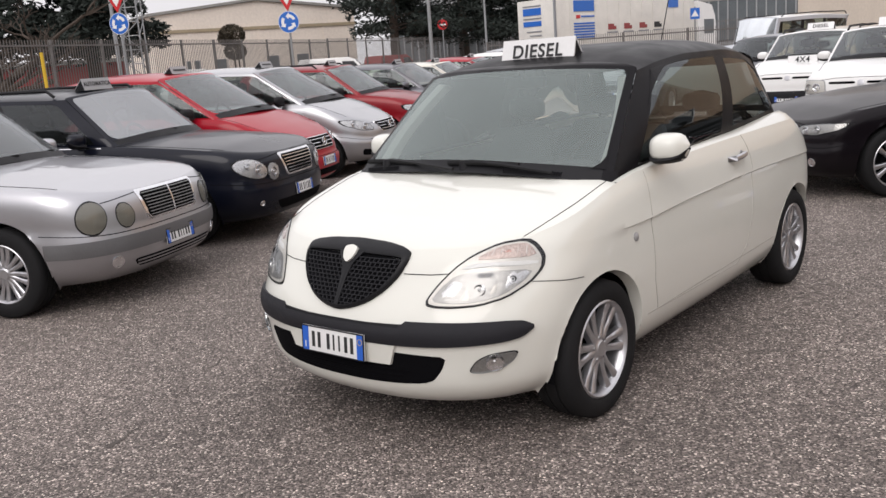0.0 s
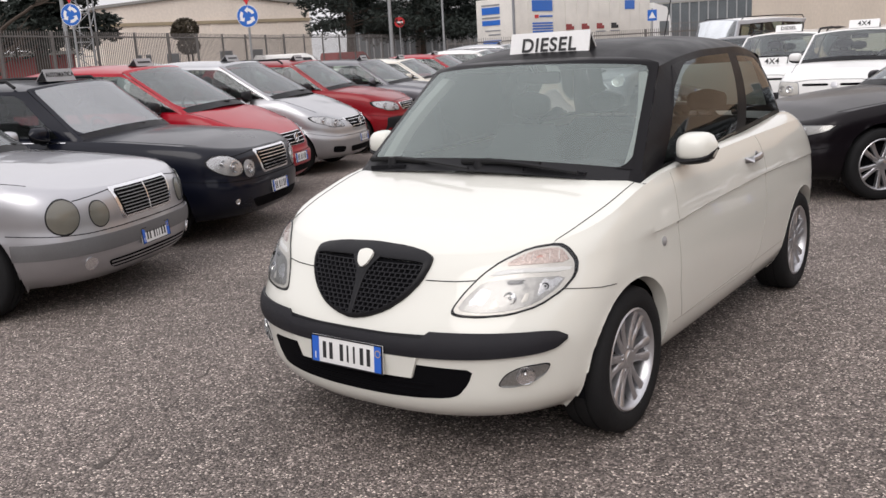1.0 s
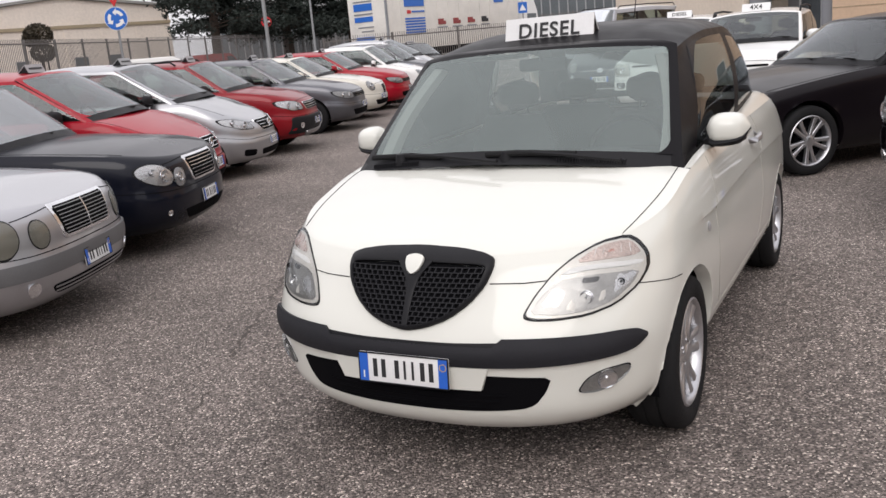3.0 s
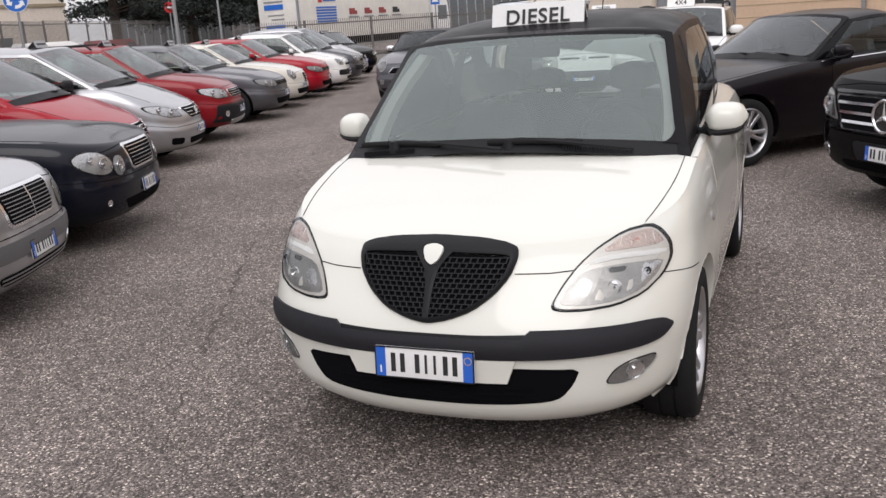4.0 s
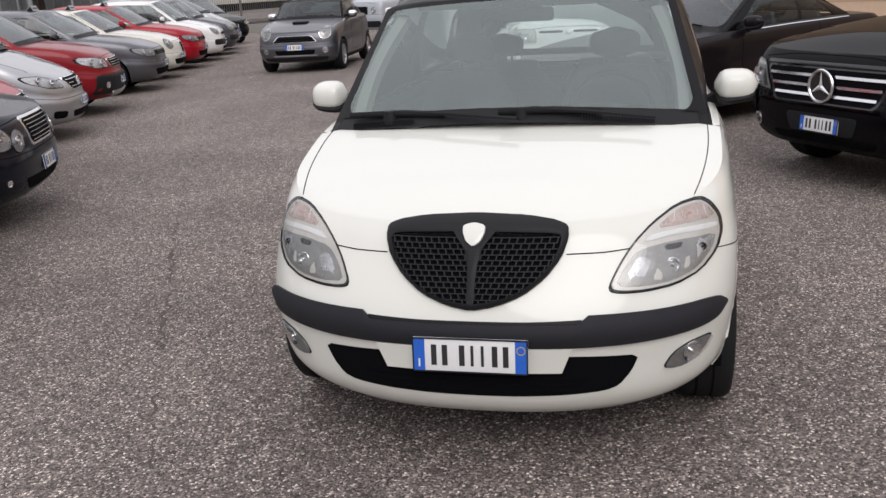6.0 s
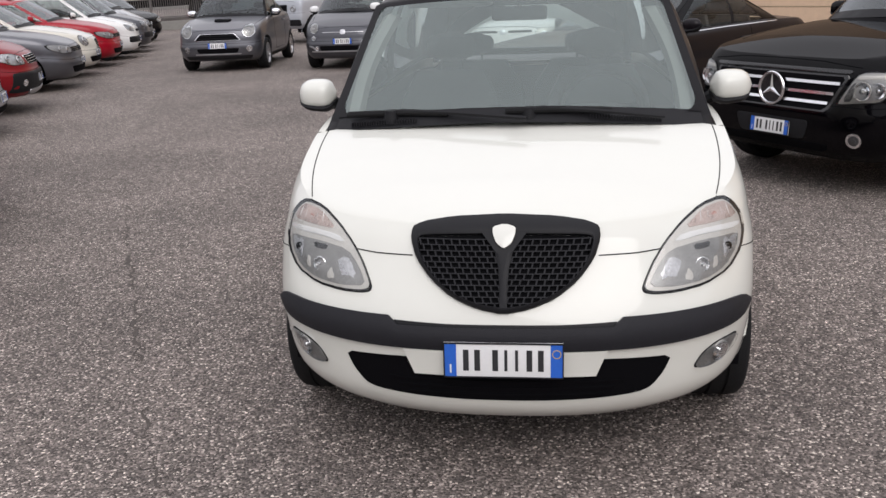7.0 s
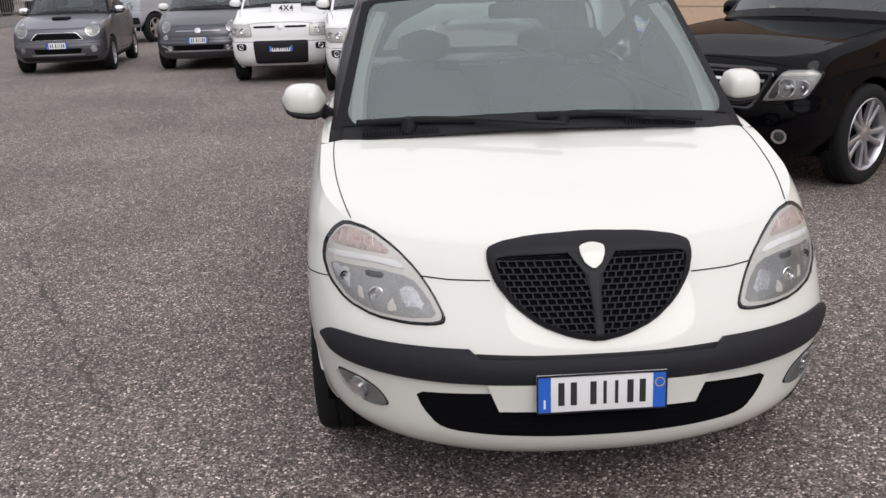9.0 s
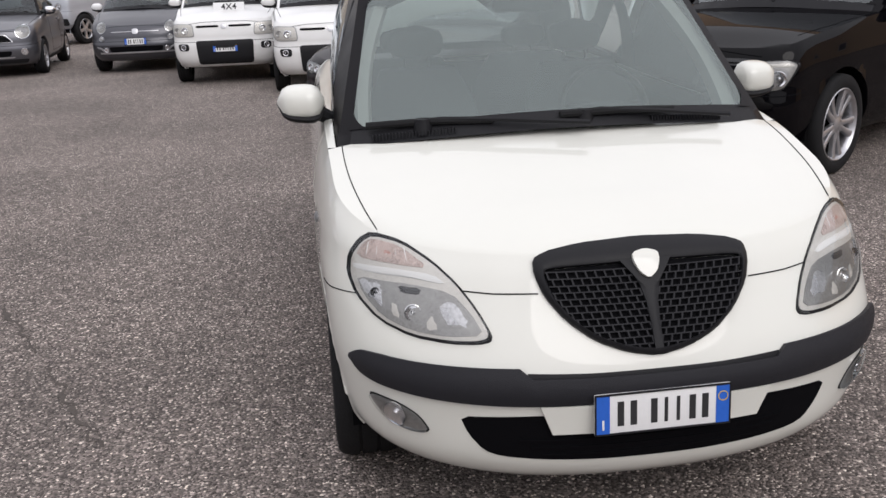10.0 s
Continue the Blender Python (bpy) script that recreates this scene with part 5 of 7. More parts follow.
            tube(rb, [(sg * hw * 0.95, y0, ze), (sg * hw * 0.95, y0 + 0.08, ze + 0.06), (sg * hw * 0.96, (y0 + y1) / 2, ze + 0.075), (sg * hw * 0.93, y1 - 0.08, ze + 0.05), (sg * hw * 0.92, y1, ze - 0.03)], 0.016, 8)
            part("roof_rail", rb, rails, car)
    for sg in (1, -1):
        tl = sh.patch(rounded([(L - 0.30, zr - 0.12), (L - 0.08, zr - 0.14), (L - 0.10, zr - 0.34), (L - 0.22, zr - 0.34)], 1), 0.006, 0.006, side=sg)
        part("tail_lamp", tl, REDLENS, car)
    sill = sh.band(1.02, 1.98, lambda s: 0.16 + g.get("lift", 0), lambda s: 0.27 + g.get("lift", 0), 0.006, 40, True, 3) if g.get("sill") else None
    if sill:
        part("sill_trim", sill, BLACK, car)
    part("body", sh.bm, body, car, angle=35)
    if "sign" in g:
        word, size, sw, sy = g["sign"]
        roof_sign(pose(x, y, 0, 0, 0, turn) @ pose(0, yAt + sy, H - 0.012, 0, 0, 0), sw, 0.115 if word else 0.09, word, size, "white folded board on a car roof" + (" lettered " + word if word else " with a dark word"))
    return car


NAVY = paint("navy_paint", (0.005, 0.0062, 0.013), 0.1, 0.28, 0.4)
SILVER = paint("silver_paint", (0.46, 0.46, 0.485), 0.92, 0.36)
SILVER2 = paint("pale_silver_paint", (0.40, 0.405, 0.425), 0.85, 0.36)
RED = paint("red_paint", (0.34, 0.006, 0.018), coat=0.5)
DEEPRED = paint("deep_red_paint", (0.23, 0.007, 0.013), 0.1, coat=0.5)
GREY = paint("grey_paint", (0.125, 0.125, 0.14), 0.75, 0.36, 0.6)
DARKGREY = paint("dark_grey_paint", (0.08, 0.081, 0.092), 0.7, 0.36, 0.6)
OFFROAD = paint("light_silver_paint", (0.43, 0.45, 0.49), 0.15, 0.4, 0.3)
BONE = paint("bone_white_paint", (0.66, 0.63, 0.56))
WHITEP = paint("white_paint", (0.78, 0.78, 0.77))
BLACKP = paint("black_paint", (0.0025, 0.0025, 0.0035), 0.0, 0.25, 0.14)
BLACKBROWN = paint("black_metallic_paint", (0.002, 0.0018, 0.0026), 0.0, 0.5, 0.34, spec=0.0)


def oval(cx, cz, rx, rz, n=10, tilt=0.0):
    c, s = math.cos(tilt), math.sin(tilt)
    return [(cx + rx * math.cos(2 * math.pi * k / n) * c - rz * math.sin(2 * math.pi * k / n) * s, cz + rx * math.cos(2 * math.pi * k / n) * s + rz * math.sin(2 * math.pi * k / n) * c) for k in range(n)]


ROW = 73.5
saloon = dict(grille_edge=(1.1, 1.2), belt=CHROME, L=4.8, W=1.80, H=1.44, r=0.315, fo=0.84, wb=2.83, zn=0.80, zc=0.95, zbr=0.98, nose=0.5, af=0.55, nf=2.9, corners=True, yA=1.50, yC=3.75, yAt=2.05, yCt=3.25, ycr=3.95, ytr=3.35, deck=True, ztail=0.90, plate=0.42, wheel=("double", 8), side=[(0.08, 0.45, 0.06, 0.92), (0.49, 0.86, 0.06, 0.9)])
oval_lamps = [dict(o=oval(0.715, 0.66, 0.078, 0.118, 12, 0.2), back=LAMPTAN), dict(o=oval(0.505, 0.645, 0.075, 0.09), back=LAMPTAN)]
saloon_s = dict(saloon, slat_mat=LAMPGREY, slat_w=0.005, bumper_strip=MOULD, strip_h=0.105, spine=True, louvres=[(0.315, 0.47), (0.29, 0.46)], grille=(0.29, 0.33, 0.59, 0.775, 8, CHROME), lamps=oval_lamps, front=[("dark air_intake", [(-0.5, 0.33), (0.5, 0.33), (0.45, 0.27), (-0.45, 0.27)], 0.004)], fogs=[(0.62, 0.34, 0.04)])
parked("saloon_car", -1.96, 6.57, ROW, "silver four-door saloon with oval headlamps and chrome grille", SILVER, saloon_s)
estate = dict(saloon, glass=PALEGLASS, H=1.49, deck=False, yC=4.45, yCt=4.3, ycr=4.62, ytr=4.42, ztail=0.95, zbr=1.0, side=[(0.06, 0.33, 0.06, 0.92), (0.355, 0.64, 0.06, 0.92), (0.67, 0.92, 0.08, 0.9)], rails=BLACK, grille=(0.26, 0.32, 0.58, 0.765, 6, CHROME), sign=("AUTOMATICA", 0.062, 0.44, 0.12),
    lamps=[dict(o=oval(0.685, 0.678, 0.138, 0.09, 12, 0.42), back=REFLECT, **{"in": [(0.645, 0.662, 0.05, CHROME), (0.725, 0.70, 0.03, CHROME)]}), dict(o=oval(0.485, 0.63, 0.075, 0.085, 12, 0.3), back=REFLECT, **{"in": [(0.485, 0.63, 0.04, CHROME)]})], front=[("dark air_intake", [(-0.5, 0.36), (0.5, 0.36), (0.42, 0.27), (-0.42, 0.27)], 0.004)], fogs=[(0.66, 0.36, 0.022)])
parked("estate_car", -1.32, 8.71, ROW, "dark navy estate car with twin oval headlamps and roof rails", NAVY, estate)
tall = dict(af=0.62, nf=2.5, mirror_mat=BLACK, corners=True, L=3.85, W=1.76, H=1.59, r=0.305, fo=0.78, wb=2.57, zn=0.74, zc=1.03, zbr=1.07, yA=1.0, yC=3.5, yAt=1.78, yCt=3.35, frame_mat=None, plate=0.44, wheel=("multi", 9), grille=(0.27, 0.36, 0.585, 0.72, 3, CHROME), star=0.055, nose=0.9, sign=("", 0.05, 0.36, 0.1),
    lamps=[dict(o=[(0.45, 0.62), (0.66, 0.63), (0.80, 0.71), (0.82, 0.79), (0.66, 0.775), (0.47, 0.70)], **{"in": [(0.58, 0.68, 0.05, CHROME), (0.71, 0.725, 0.045, CHROME)]})],
    front=[("dark air_intake", [(-0.42, 0.35), (0.42, 0.35), (0.38, 0.27), (-0.38, 0.27)], 0.004), ("dark fog_recess", [(0.52, 0.36), (0.70, 0.38), (0.68, 0.29), (0.52, 0.28)], 0.004)])
parked("compact_car", -1.30, 10.82, ROW, "red tall compact car with chrome slatted grille", RED, tall)
parked("compact_car", -0.61, 13.03, ROW, "silver tall compact car with chrome slatted grille", SILVER2, tall)
cross = dict(af=0.55, nf=2.6, mirror_mat=BLACK, L=4.02, W=1.75, H=1.55, r=0.32, fo=0.82, wb=2.59, zn=0.84, zc=1.02, zbr=1.07, yA=1.2, yC=3.65, yAt=1.85, yCt=3.4, lift=0.03, plate=0.46, wheel=("multi", 7), grille=(0.36, 0.40, 0.66, 0.77, 3, CHROME), rails=BLACK, sill=True, sign=("", 0.05, 0.34, 0.1),
    lamps=[dict(o=[(0.47, 0.66), (0.70, 0.66), (0.82, 0.74), (0.82, 0.83), (0.62, 0.81), (0.47, 0.76)], **{"in": [(0.57, 0.72, 0.055, CHROME), (0.71, 0.745, 0.05, CHROME)]})],
    front=[("black bumper", [(-0.76, 0.56), (0.76, 0.56), (0.76, 0.30), (-0.76, 0.30)], 0.008), ("silver skid_plate", [(-0.5, 0.33), (0.5, 0.33), (0.45, 0.26), (-0.45, 0.26)], 0.02)], fogs=[(0.6, 0.42, 0.04)])
hatch = dict(af=0.55, nf=2.6, belt=BLACK, nose=0.65, L=4.2, W=1.78, H=1.48, r=0.315, fo=0.86, wb=2.57, zn=0.76, zc=0.97, zbr=1.03, yA=1.32, yC=3.8, yAt=1.98, yCt=3.5, plate=0.47, wheel=("multi", 10), grille=(0.44, 0.46, 0.63, 0.70, 2, GLOSSBLACK), sign=("", 0.05, 0.34, 0.1),
    lamps=[dict(o=[(0.48, 0.61), (0.70, 0.61), (0.82, 0.68), (0.83, 0.77), (0.64, 0.745), (0.48, 0.71)], **{"in": [(0.58, 0.665, 0.05, CHROME), (0.71, 0.685, 0.05, CHROME)]}, back=LAMPGREY)],
    front=[("dark air_intake", [(-0.6, 0.40), (0.6, 0.40), (0.52, 0.29), (-0.52, 0.29)], 0.004)])
parked("crossover_car", 0.18, 15.42, ROW, "red crossover hatchback with black bumper and silver skid plate", DEEPRED, cross)
parked("hatchback_car", 1.33, 18.2, 71, "grey five-door hatchback with dark headlamps", GREY, hatch)
parked("hatchback_car", 2.1, 20.4, 70, "cream-white hatchback with round-edged headlamps", BONE, dict(hatch, L=4.05, W=1.72, H=1.45, grille=(0.07, 0.13, 0.50, 0.70, 3, CHROME), plate_x=-0.3, lamps=[dict(o=oval(0.60, 0.70, 0.10, 0.10, 10, 0.4), **{"in": [(0.60, 0.70, 0.06, CHROME)]})], yAt=1.95))
parked("hatchback_car", 3.05, 22.6, 70, "bright red hatchback with large headlamps", RED, dict(hatch, H=1.49, zn=0.80, zc=1.0, sign=("", 0.05, 0.3, 0.1)))
small = dict(L=3.75, W=1.64, H=1.55, r=0.295, fo=0.74, wb=2.35, zn=0.80, zc=1.0, zbr=1.05, yA=1.05, yC=3.4, yAt=1.65, yCt=3.3, plate=0.47, wheel=("multi", 8), nose=0.8, grille=(0.30, 0.32, 0.64, 0.69, 1, BLACK),
    lamps=[dict(o=[(0.46, 0.66), (0.66, 0.66), (0.71, 0.72), (0.70, 0.82), (0.56, 0.80), (0.46, 0.75)], **{"in": [(0.57, 0.73, 0.05, CHROME)]})], front=[("black bumper", [(-0.74, 0.53), (0.74, 0.53), (0.74, 0.40), (-0.74, 0.40)], 0.01), ("dark air_intake", [(-0.4, 0.36), (0.4, 0.36), (0.36, 0.28), (-0.36, 0.28)], 0.004)])
parked("small_car", 4.0, 24.6, 70, "white small hatchback with a black bumper", WHITEP, small)
parked("small_car", 4.89, 26.7, 70, "dark grey small hatchback", DARKGREY, dict(small, W=1.68))
parked("people_carrier", 5.5, 28.8, 70, "silver-white people carrier with a long windscreen", SILVER2, dict(tall, L=4.3, H=1.68, zc=1.08, yC=3.9, yAt=1.95, yCt=3.7, wb=2.7))
parked("hatchback_car", 6.0, 31.3, 25.0, "black hatchback with bright alloy wheels", BLACKP, dict(hatch, wheel=("double", 5), rim=0.72))

# the row that faces the lane from the far side
RIGHT = -40.0
mini = dict(glass=SIDEGLASS, L=3.70, W=1.68, H=1.40, r=0.30, fo=0.72, wb=2.47, zn=0.80, zc=0.98, zbr=1.02, yA=1.22, yC=3.1, yAt=1.62, yCt=2.85, ycr=3.3, ytr=2.95, deck=True, ztail=0.95, nose=0.5, nf=3.2, af=0.42, plate=0.50, wheel=("multi", 9), roof_mat=MATTBLACK, frame_mat=MATTBLACK, sill=True, doors=[1.5, 2.55], mirror_mat=CHROME,
    slat_mat=BLACK, grille=(0.44, 0.33, 0.60, 0.715, 2, CHROME), lamps=[dict(o=oval(0.60, 0.76, 0.115, 0.115), **{"in": [(0.60, 0.76, 0.06, LAMPGREY)]}, back=LAMPMATT, rim=CHROME)],
    front=[("dark air_intake", [(-0.42, 0.45), (0.42, 0.45), (0.38, 0.36), (-0.38, 0.36)], 0.004), ("silver bumper_lip", [(-0.46, 0.35), (0.46, 0.35), (0.43, 0.33), (-0.43, 0.33)], 0.008), ("black lower_bumper", [(-0.66, 0.31), (0.66, 0.31), (0.62, 0.24), (-0.62, 0.24)], 0.005), ("dark bonnet_scoop", [(-0.17, 0.955), (0.17, 0.955), (0.15, 0.925), (-0.15, 0.925)], 0.02)], fogs=[(0.60, 0.43, 0.05)])
parked("convertible_car", 3.88, 18.6, -34.0, "grey convertible with a chrome-ringed grille and black hood", GREY, mini)
bubble = dict(glass=SIDEGLASS, L=3.55, W=1.63, H=1.49, r=0.29, fo=0.68, wb=2.30, zn=0.80, zc=1.0, zbr=1.03, yA=1.0, yC=3.2, yAt=1.62, yCt=3.0, nose=0.9, plate=0.53, wheel=("multi", 8), doors=[1.3, 2.4], mirror_mat=WHITE,
    lamps=[dict(o=oval(0.57, 0.76, 0.085, 0.09), **{"in": [(0.57, 0.76, 0.05, LAMPGREY)]}, back=LAMPMATT, rim=CHROME), dict(o=oval(0.57, 0.585, 0.045, 0.045), rim=CHROME)],
    front=[("dark air_intake", [(-0.46, 0.45), (0.46, 0.45), (0.42, 0.35), (-0.42, 0.35)], 0.004), ("silver chrome_strip", [(-0.40, 0.696), (0.40, 0.696), (0.40, 0.686), (-0.40, 0.686)], 0.004), ("silver bumper_strip", [(-0.62, 0.36), (0.62, 0.36), (0.62, 0.335), (-0.62, 0.335)], 0.012), ("silver bumper_corner", [(0.50, 0.355), (0.53, 0.36), (0.60, 0.43), (0.66, 0.44), (0.66, 0.455), (0.58, 0.445)], 0.012), ("silver badge", [(-0.05, 0.735), (0.05, 0.735), (0.05, 0.65), (-0.05, 0.65)], 0.012)], fogs=[(0.50, 0.40, 0.035)])
parked("bubble_car", 5.7, 16.9, RIGHT, "dark grey rounded city car with chrome trim", DARKGREY, bubble)
boxy = dict(glass=MIDGLASS, L=3.57, W=1.60, H=1.545, r=0.30, fo=0.66, wb=2.30, zn=0.92, zc=1.08, zbr=1.1, yA=0.98, yC=3.3, yAt=1.50, yCt=3.25, nose=0.5, nf=3.8, af=0.36, roof_w=0.80, lift=0.05, plate=0.53, wheel=("multi", 5), rails=BLACK, sill=True, mirror_low=BLACK,
    lamps=[dict(o=[(0.43, 0.70), (0.70, 0.70), (0.75, 0.765), (0.735, 0.885), (0.45, 0.875)], **{"in": [(0.56, 0.785, 0.05, CHROME), (0.67, 0.79, 0.04, LAMPMATT)]}, rim=LAMPGREY, back=LAMPLIGHT)],
    front=[("dark grille_slot", [(-0.40, 0.855), (-0.07, 0.855), (-0.07, 0.825), (-0.40, 0.825)], 0.004), ("dark grille_slot", [(0.07, 0.855), (0.40, 0.855), (0.40, 0.825), (0.07, 0.825)], 0.004), ("silver badge", [(-0.04, 0.87), (0.04, 0.87), (0.04, 0.80), (-0.04, 0.80)], 0.008), ("black bumper", [(-0.42, 0.64), (0.42, 0.64), (0.40, 0.30), (-0.40, 0.30)], 0.010), ("black fog_recess", [(0.52, 0.60), (0.68, 0.60), (0.66, 0.50), (0.52, 0.50)], 0.005)], fogs=[(0.6, 0.55, 0.035)])
P1 = (5.47, 13.95)
parked("city_car", *P1, RIGHT, "white boxy city car with black bumper centre and roof rails", WHITEP, dict(boxy, sign=("DIESEL", 0.08, 0.42, 0.15)))
parked("city_car", 5.5, 11.6, RIGHT, "white boxy city car with black bumper centre and roof rails", WHITEP, dict(boxy, sign=("4X4", 0.095, 0.40, 0.15)))
roof_sign(pose(*P1, 0, 0, 0, RIGHT) @ pose(0.06, 0.56, 1.022, 0, 0, 0), 0.46, 0.135, "4X4", 0.125, "white folded board lettered 4X4 at a windscreen")
coupe = dict(corners=True, glass=MIDGLASS, belt=CHROME, nose=0.7, L=4.58, W=1.78, H=1.39, r=0.325, fo=0.79, wb=2.76, zn=0.72, zc=0.93, zbr=0.98, yA=1.62, yC=3.75, yAt=2.25, yCt=3.1, ycr=3.95, ytr=3.2, deck=True, ztail=0.95, plate=0.45, wheel=("double", 5), rim=0.72, doors=[1.85, 3.1], side=[(0.08, 0.56, 0.05, 0.9), (0.59, 0.85, 0.05, 0.86)], rear_glass=CLEAR, frame_mat=BLACKP,
    grille=(0.10, 0.2, 0.60, 0.69, 1, CHROME), lamps=[dict(o=[(0.42, 0.60), (0.66, 0.60), (0.82, 0.65), (0.84, 0.71), (0.60, 0.695), (0.42, 0.67)], **{"in": [(0.53, 0.64, 0.035, CHROME), (0.65, 0.65, 0.035, CHROME)]}, back=LAMPMATT)], front=[("dark air_intake", [(-0.5, 0.42), (0.5, 0.42), (0.45, 0.30), (-0.45, 0.30)], 0.004)], fogs=[(0.66, 0.36, 0.035)])
PLUM = paint("dark_plum_metallic_paint", (0.008, 0.006, 0.008), 0.2, 0.3, 0.2)
parked("coupe_car", 3.28, 8.78, -84.0, "black two-door coupe with silver spoked wheels", PLUM, coupe)
suv = dict(glass=MIDGLASS, corners=True, L=4.53, W=1.84, H=1.67, r=0.36, fo=0.82, wb=2.755, zn=0.94, zc=1.10, zbr=1.15, yA=1.45, yC=4.2, yAt=2.0, yCt=3.9, nose=0.5, nf=4.2, af=0.38, lift=0.05, roof_w=0.80, plate=0.45, wheel=("double", 5), rim=0.72, star=0.11, slat_w=0.02, slat_mat=CHROME, grille=(0.46, 0.585, 0.60, 0.83, 3, GLOSSBLACK),
    lamps=[dict(o=[(0.535, 0.648), (0.56, 0.645), (0.68, 0.66), (0.815, 0.676), (0.852, 0.775), (0.862, 0.842), (0.83, 0.870), (0.69, 0.868), (0.645, 0.845), (0.60, 0.76)], back=LAMPMATT, edge=1.02, extra=[("indicator", [(0.665, 0.845), (0.835, 0.85), (0.848, 0.825), (0.645, 0.818)], LAMPLIGHT), ("lamp_bowl", [(0.575, 0.668), (0.64, 0.675), (0.655, 0.80), (0.63, 0.79)], LAMPDARK), ("lamp_bowl", [(0.655, 0.68), (0.80, 0.695), (0.838, 0.805), (0.67, 0.80)], LAMPGREY)], **{"in": [(0.70, 0.745, 0.062, CHROME), (0.785, 0.75, 0.05, CHROME), (0.785, 0.75, 0.026, LAMPDARK)]})],
    front=[("dark air_intake", [(-0.5, 0.37), (0.5, 0.37), (0.46, 0.31), (-0.46, 0.31)], 0.004), ("black plate_carrier", [(-0.34, 0.52), (0.34, 0.52), (0.30, 0.385), (-0.30, 0.385)], 0.006), ("gloss bonnet_edge", [(-0.62, 0.875), (0.62, 0.875), (0.62, 0.85), (-0.62, 0.85)], 0.008)], fogs=[(0.68, 0.42, 0.046, 1)])
parked("off_road_car", 3.53, 5.69, -96.0, "black compact off-road car with three-bar silver grille", BLACKBROWN, suv)

rover = dict(L=4.6, W=1.79, H=2.0, r=0.38, fo=0.62, wb=2.8, zn=1.18, zc=1.24, zbr=1.26, yA=1.35, yC=4.45, yAt=1.55, yCt=4.4, nose=0.4, nf=5, af=0.25, lift=0.2, roof_w=0.86, roof_mat=WHITEP, plate=0.6, wheel=("wide", 5), rails=BLACK, moulding=0.75,
    lamps=[dict(o=oval(0.58, 0.95, 0.09, 0.09), **{"in": [(0.58, 0.95, 0.06, CHROME)]})], grille=(0.36, 0.36, 0.85, 1.05, 4, BLACK), front=[("black bumper", [(-0.8, 0.66), (0.8, 0.66), (0.8, 0.5), (-0.8, 0.5)], 0.03)], side=[(0.03, 0.30, 0.05, 0.85), (0.34, 0.60, 0.05, 0.85), (0.64, 0.95, 0.05, 0.85)])
parked("off_road_car", 8.12, 25.75, -65.0, "silver upright off-road car with a white roof", OFFROAD, rover)
parked("hatchback_car", -8.6, 20.4, 165.0, "dark grey hatchback standing on the road", DARKGREY, {k: v for k, v in hatch.items() if k != "sign"})

# ---- ground ----
gb = bmesh.new()
grid(gb, [[(x, y, 0) for x in (-700, -60, 60, 700)] for y in (-700, -40, 80, 900)])
tagged(part("ground", gb, ASPHALT, None, smooth=False), "grey worn asphalt with pale stone chips", "ground", kind="structure")

# an old joint in the asphalt, opened and crumbled
TAR = mat("crumbled_joint", (0.085, 0.072, 0.064), 0.95, vary=0.4, scale=20, bump=0.6, bscale=90)
rng = random.Random(5)
jx = curve([(2.6, -1.75), (4.45, -1.33), (5.1, -1.2), (6.15, -0.95), (8.1, -0.52), (10.6, 0.17), (14.8, 1.64), (16.3, 2.5), (19.6, 3.9)])
jb = bmesh.new()
row, y = [], 2.6
while y < 19.6:
    cx = jx(y) + rng.gauss(0, 0.012)
    wd = max(0.0015, rng.gauss(0.0045, 0.0045))
    row.append([(cx - wd, y, 0.0025), (cx, y, 0.003), (cx + wd * rng.uniform(0.5, 1.6), y, 0.0025)])
    y += 0.04
    if rng.random() < 0.16:
        if len(row) > 2:
            grid(jb, row)
        row = []
        y += rng.uniform(0.05, 0.3)
if len(row) > 2:
    grid(jb, row)
jy = curve([(0.9, 12.8), (1.7, 12.3), (2.5, 12.33), (3.6, 12.3)])
row, x = [], 0.9
while x < 3.6:
    cy = jy(x) + rng.gauss(0, 0.015)
    wd = max(0.002, rng.gauss(0.008, 0.006))
    row.append([(x, cy - wd, 0.0025), (x, cy, 0.003), (x, cy + wd, 0.0025)])
    x += 0.05
    if rng.random() < 0.12:
        if len(row) > 2:
            grid(jb, row)
        row = []
        x += rng.uniform(0.05, 0.4)
tagged(part("asphalt_joint", jb, TAR, None, smooth=False), "dark crumbled joint in the asphalt", "crack", kind="structure")

# ---- surroundings ----
RENDERW = mat("cream_render", (0.76, 0.68, 0.60), 0.9, vary=0.12, scale=0.35, bump=0.1, bscale=30)
RENDERD = mat("ochre_band", (0.34, 0.28, 0.19), 0.9, vary=0.12, scale=1.0)
PEACH = mat("peach_render", (0.69, 0.50, 0.35), 0.9, vary=0.08, scale=0.5, bump=0.1, bscale=40)
PEACHL = mat("pale_cream_render", (0.72, 0.63, 0.53), 0.9, vary=0.1, scale=0.5)
CONCRETE = mat("concrete", (0.27, 0.265, 0.25), 0.9, vary=0.18, scale=0.8, bump=0.2, bscale=40)
GREYPANEL = mat("grey_cladding", (0.30, 0.31, 0.32), 0.7, vary=0.1, scale=0.3)
GREYDARK = mat("grey_window_wall", (0.10, 0.115, 0.125), 0.35, vary=0.25, scale=0.6)
COLUMN = mat("grey_column_paint", (0.24, 0.25, 0.27), 0.6)
BARK = mat("bark", (0.06, 0.045, 0.035), 0.95, vary=0.3, scale=8, bump=0.6, bscale=40)
BLUE = mat("sign_blue", (0.015, 0.13, 0.52), 0.35)
SIGNRED = mat("sign_red", (0.55, 0.02, 0.025), 0.35)
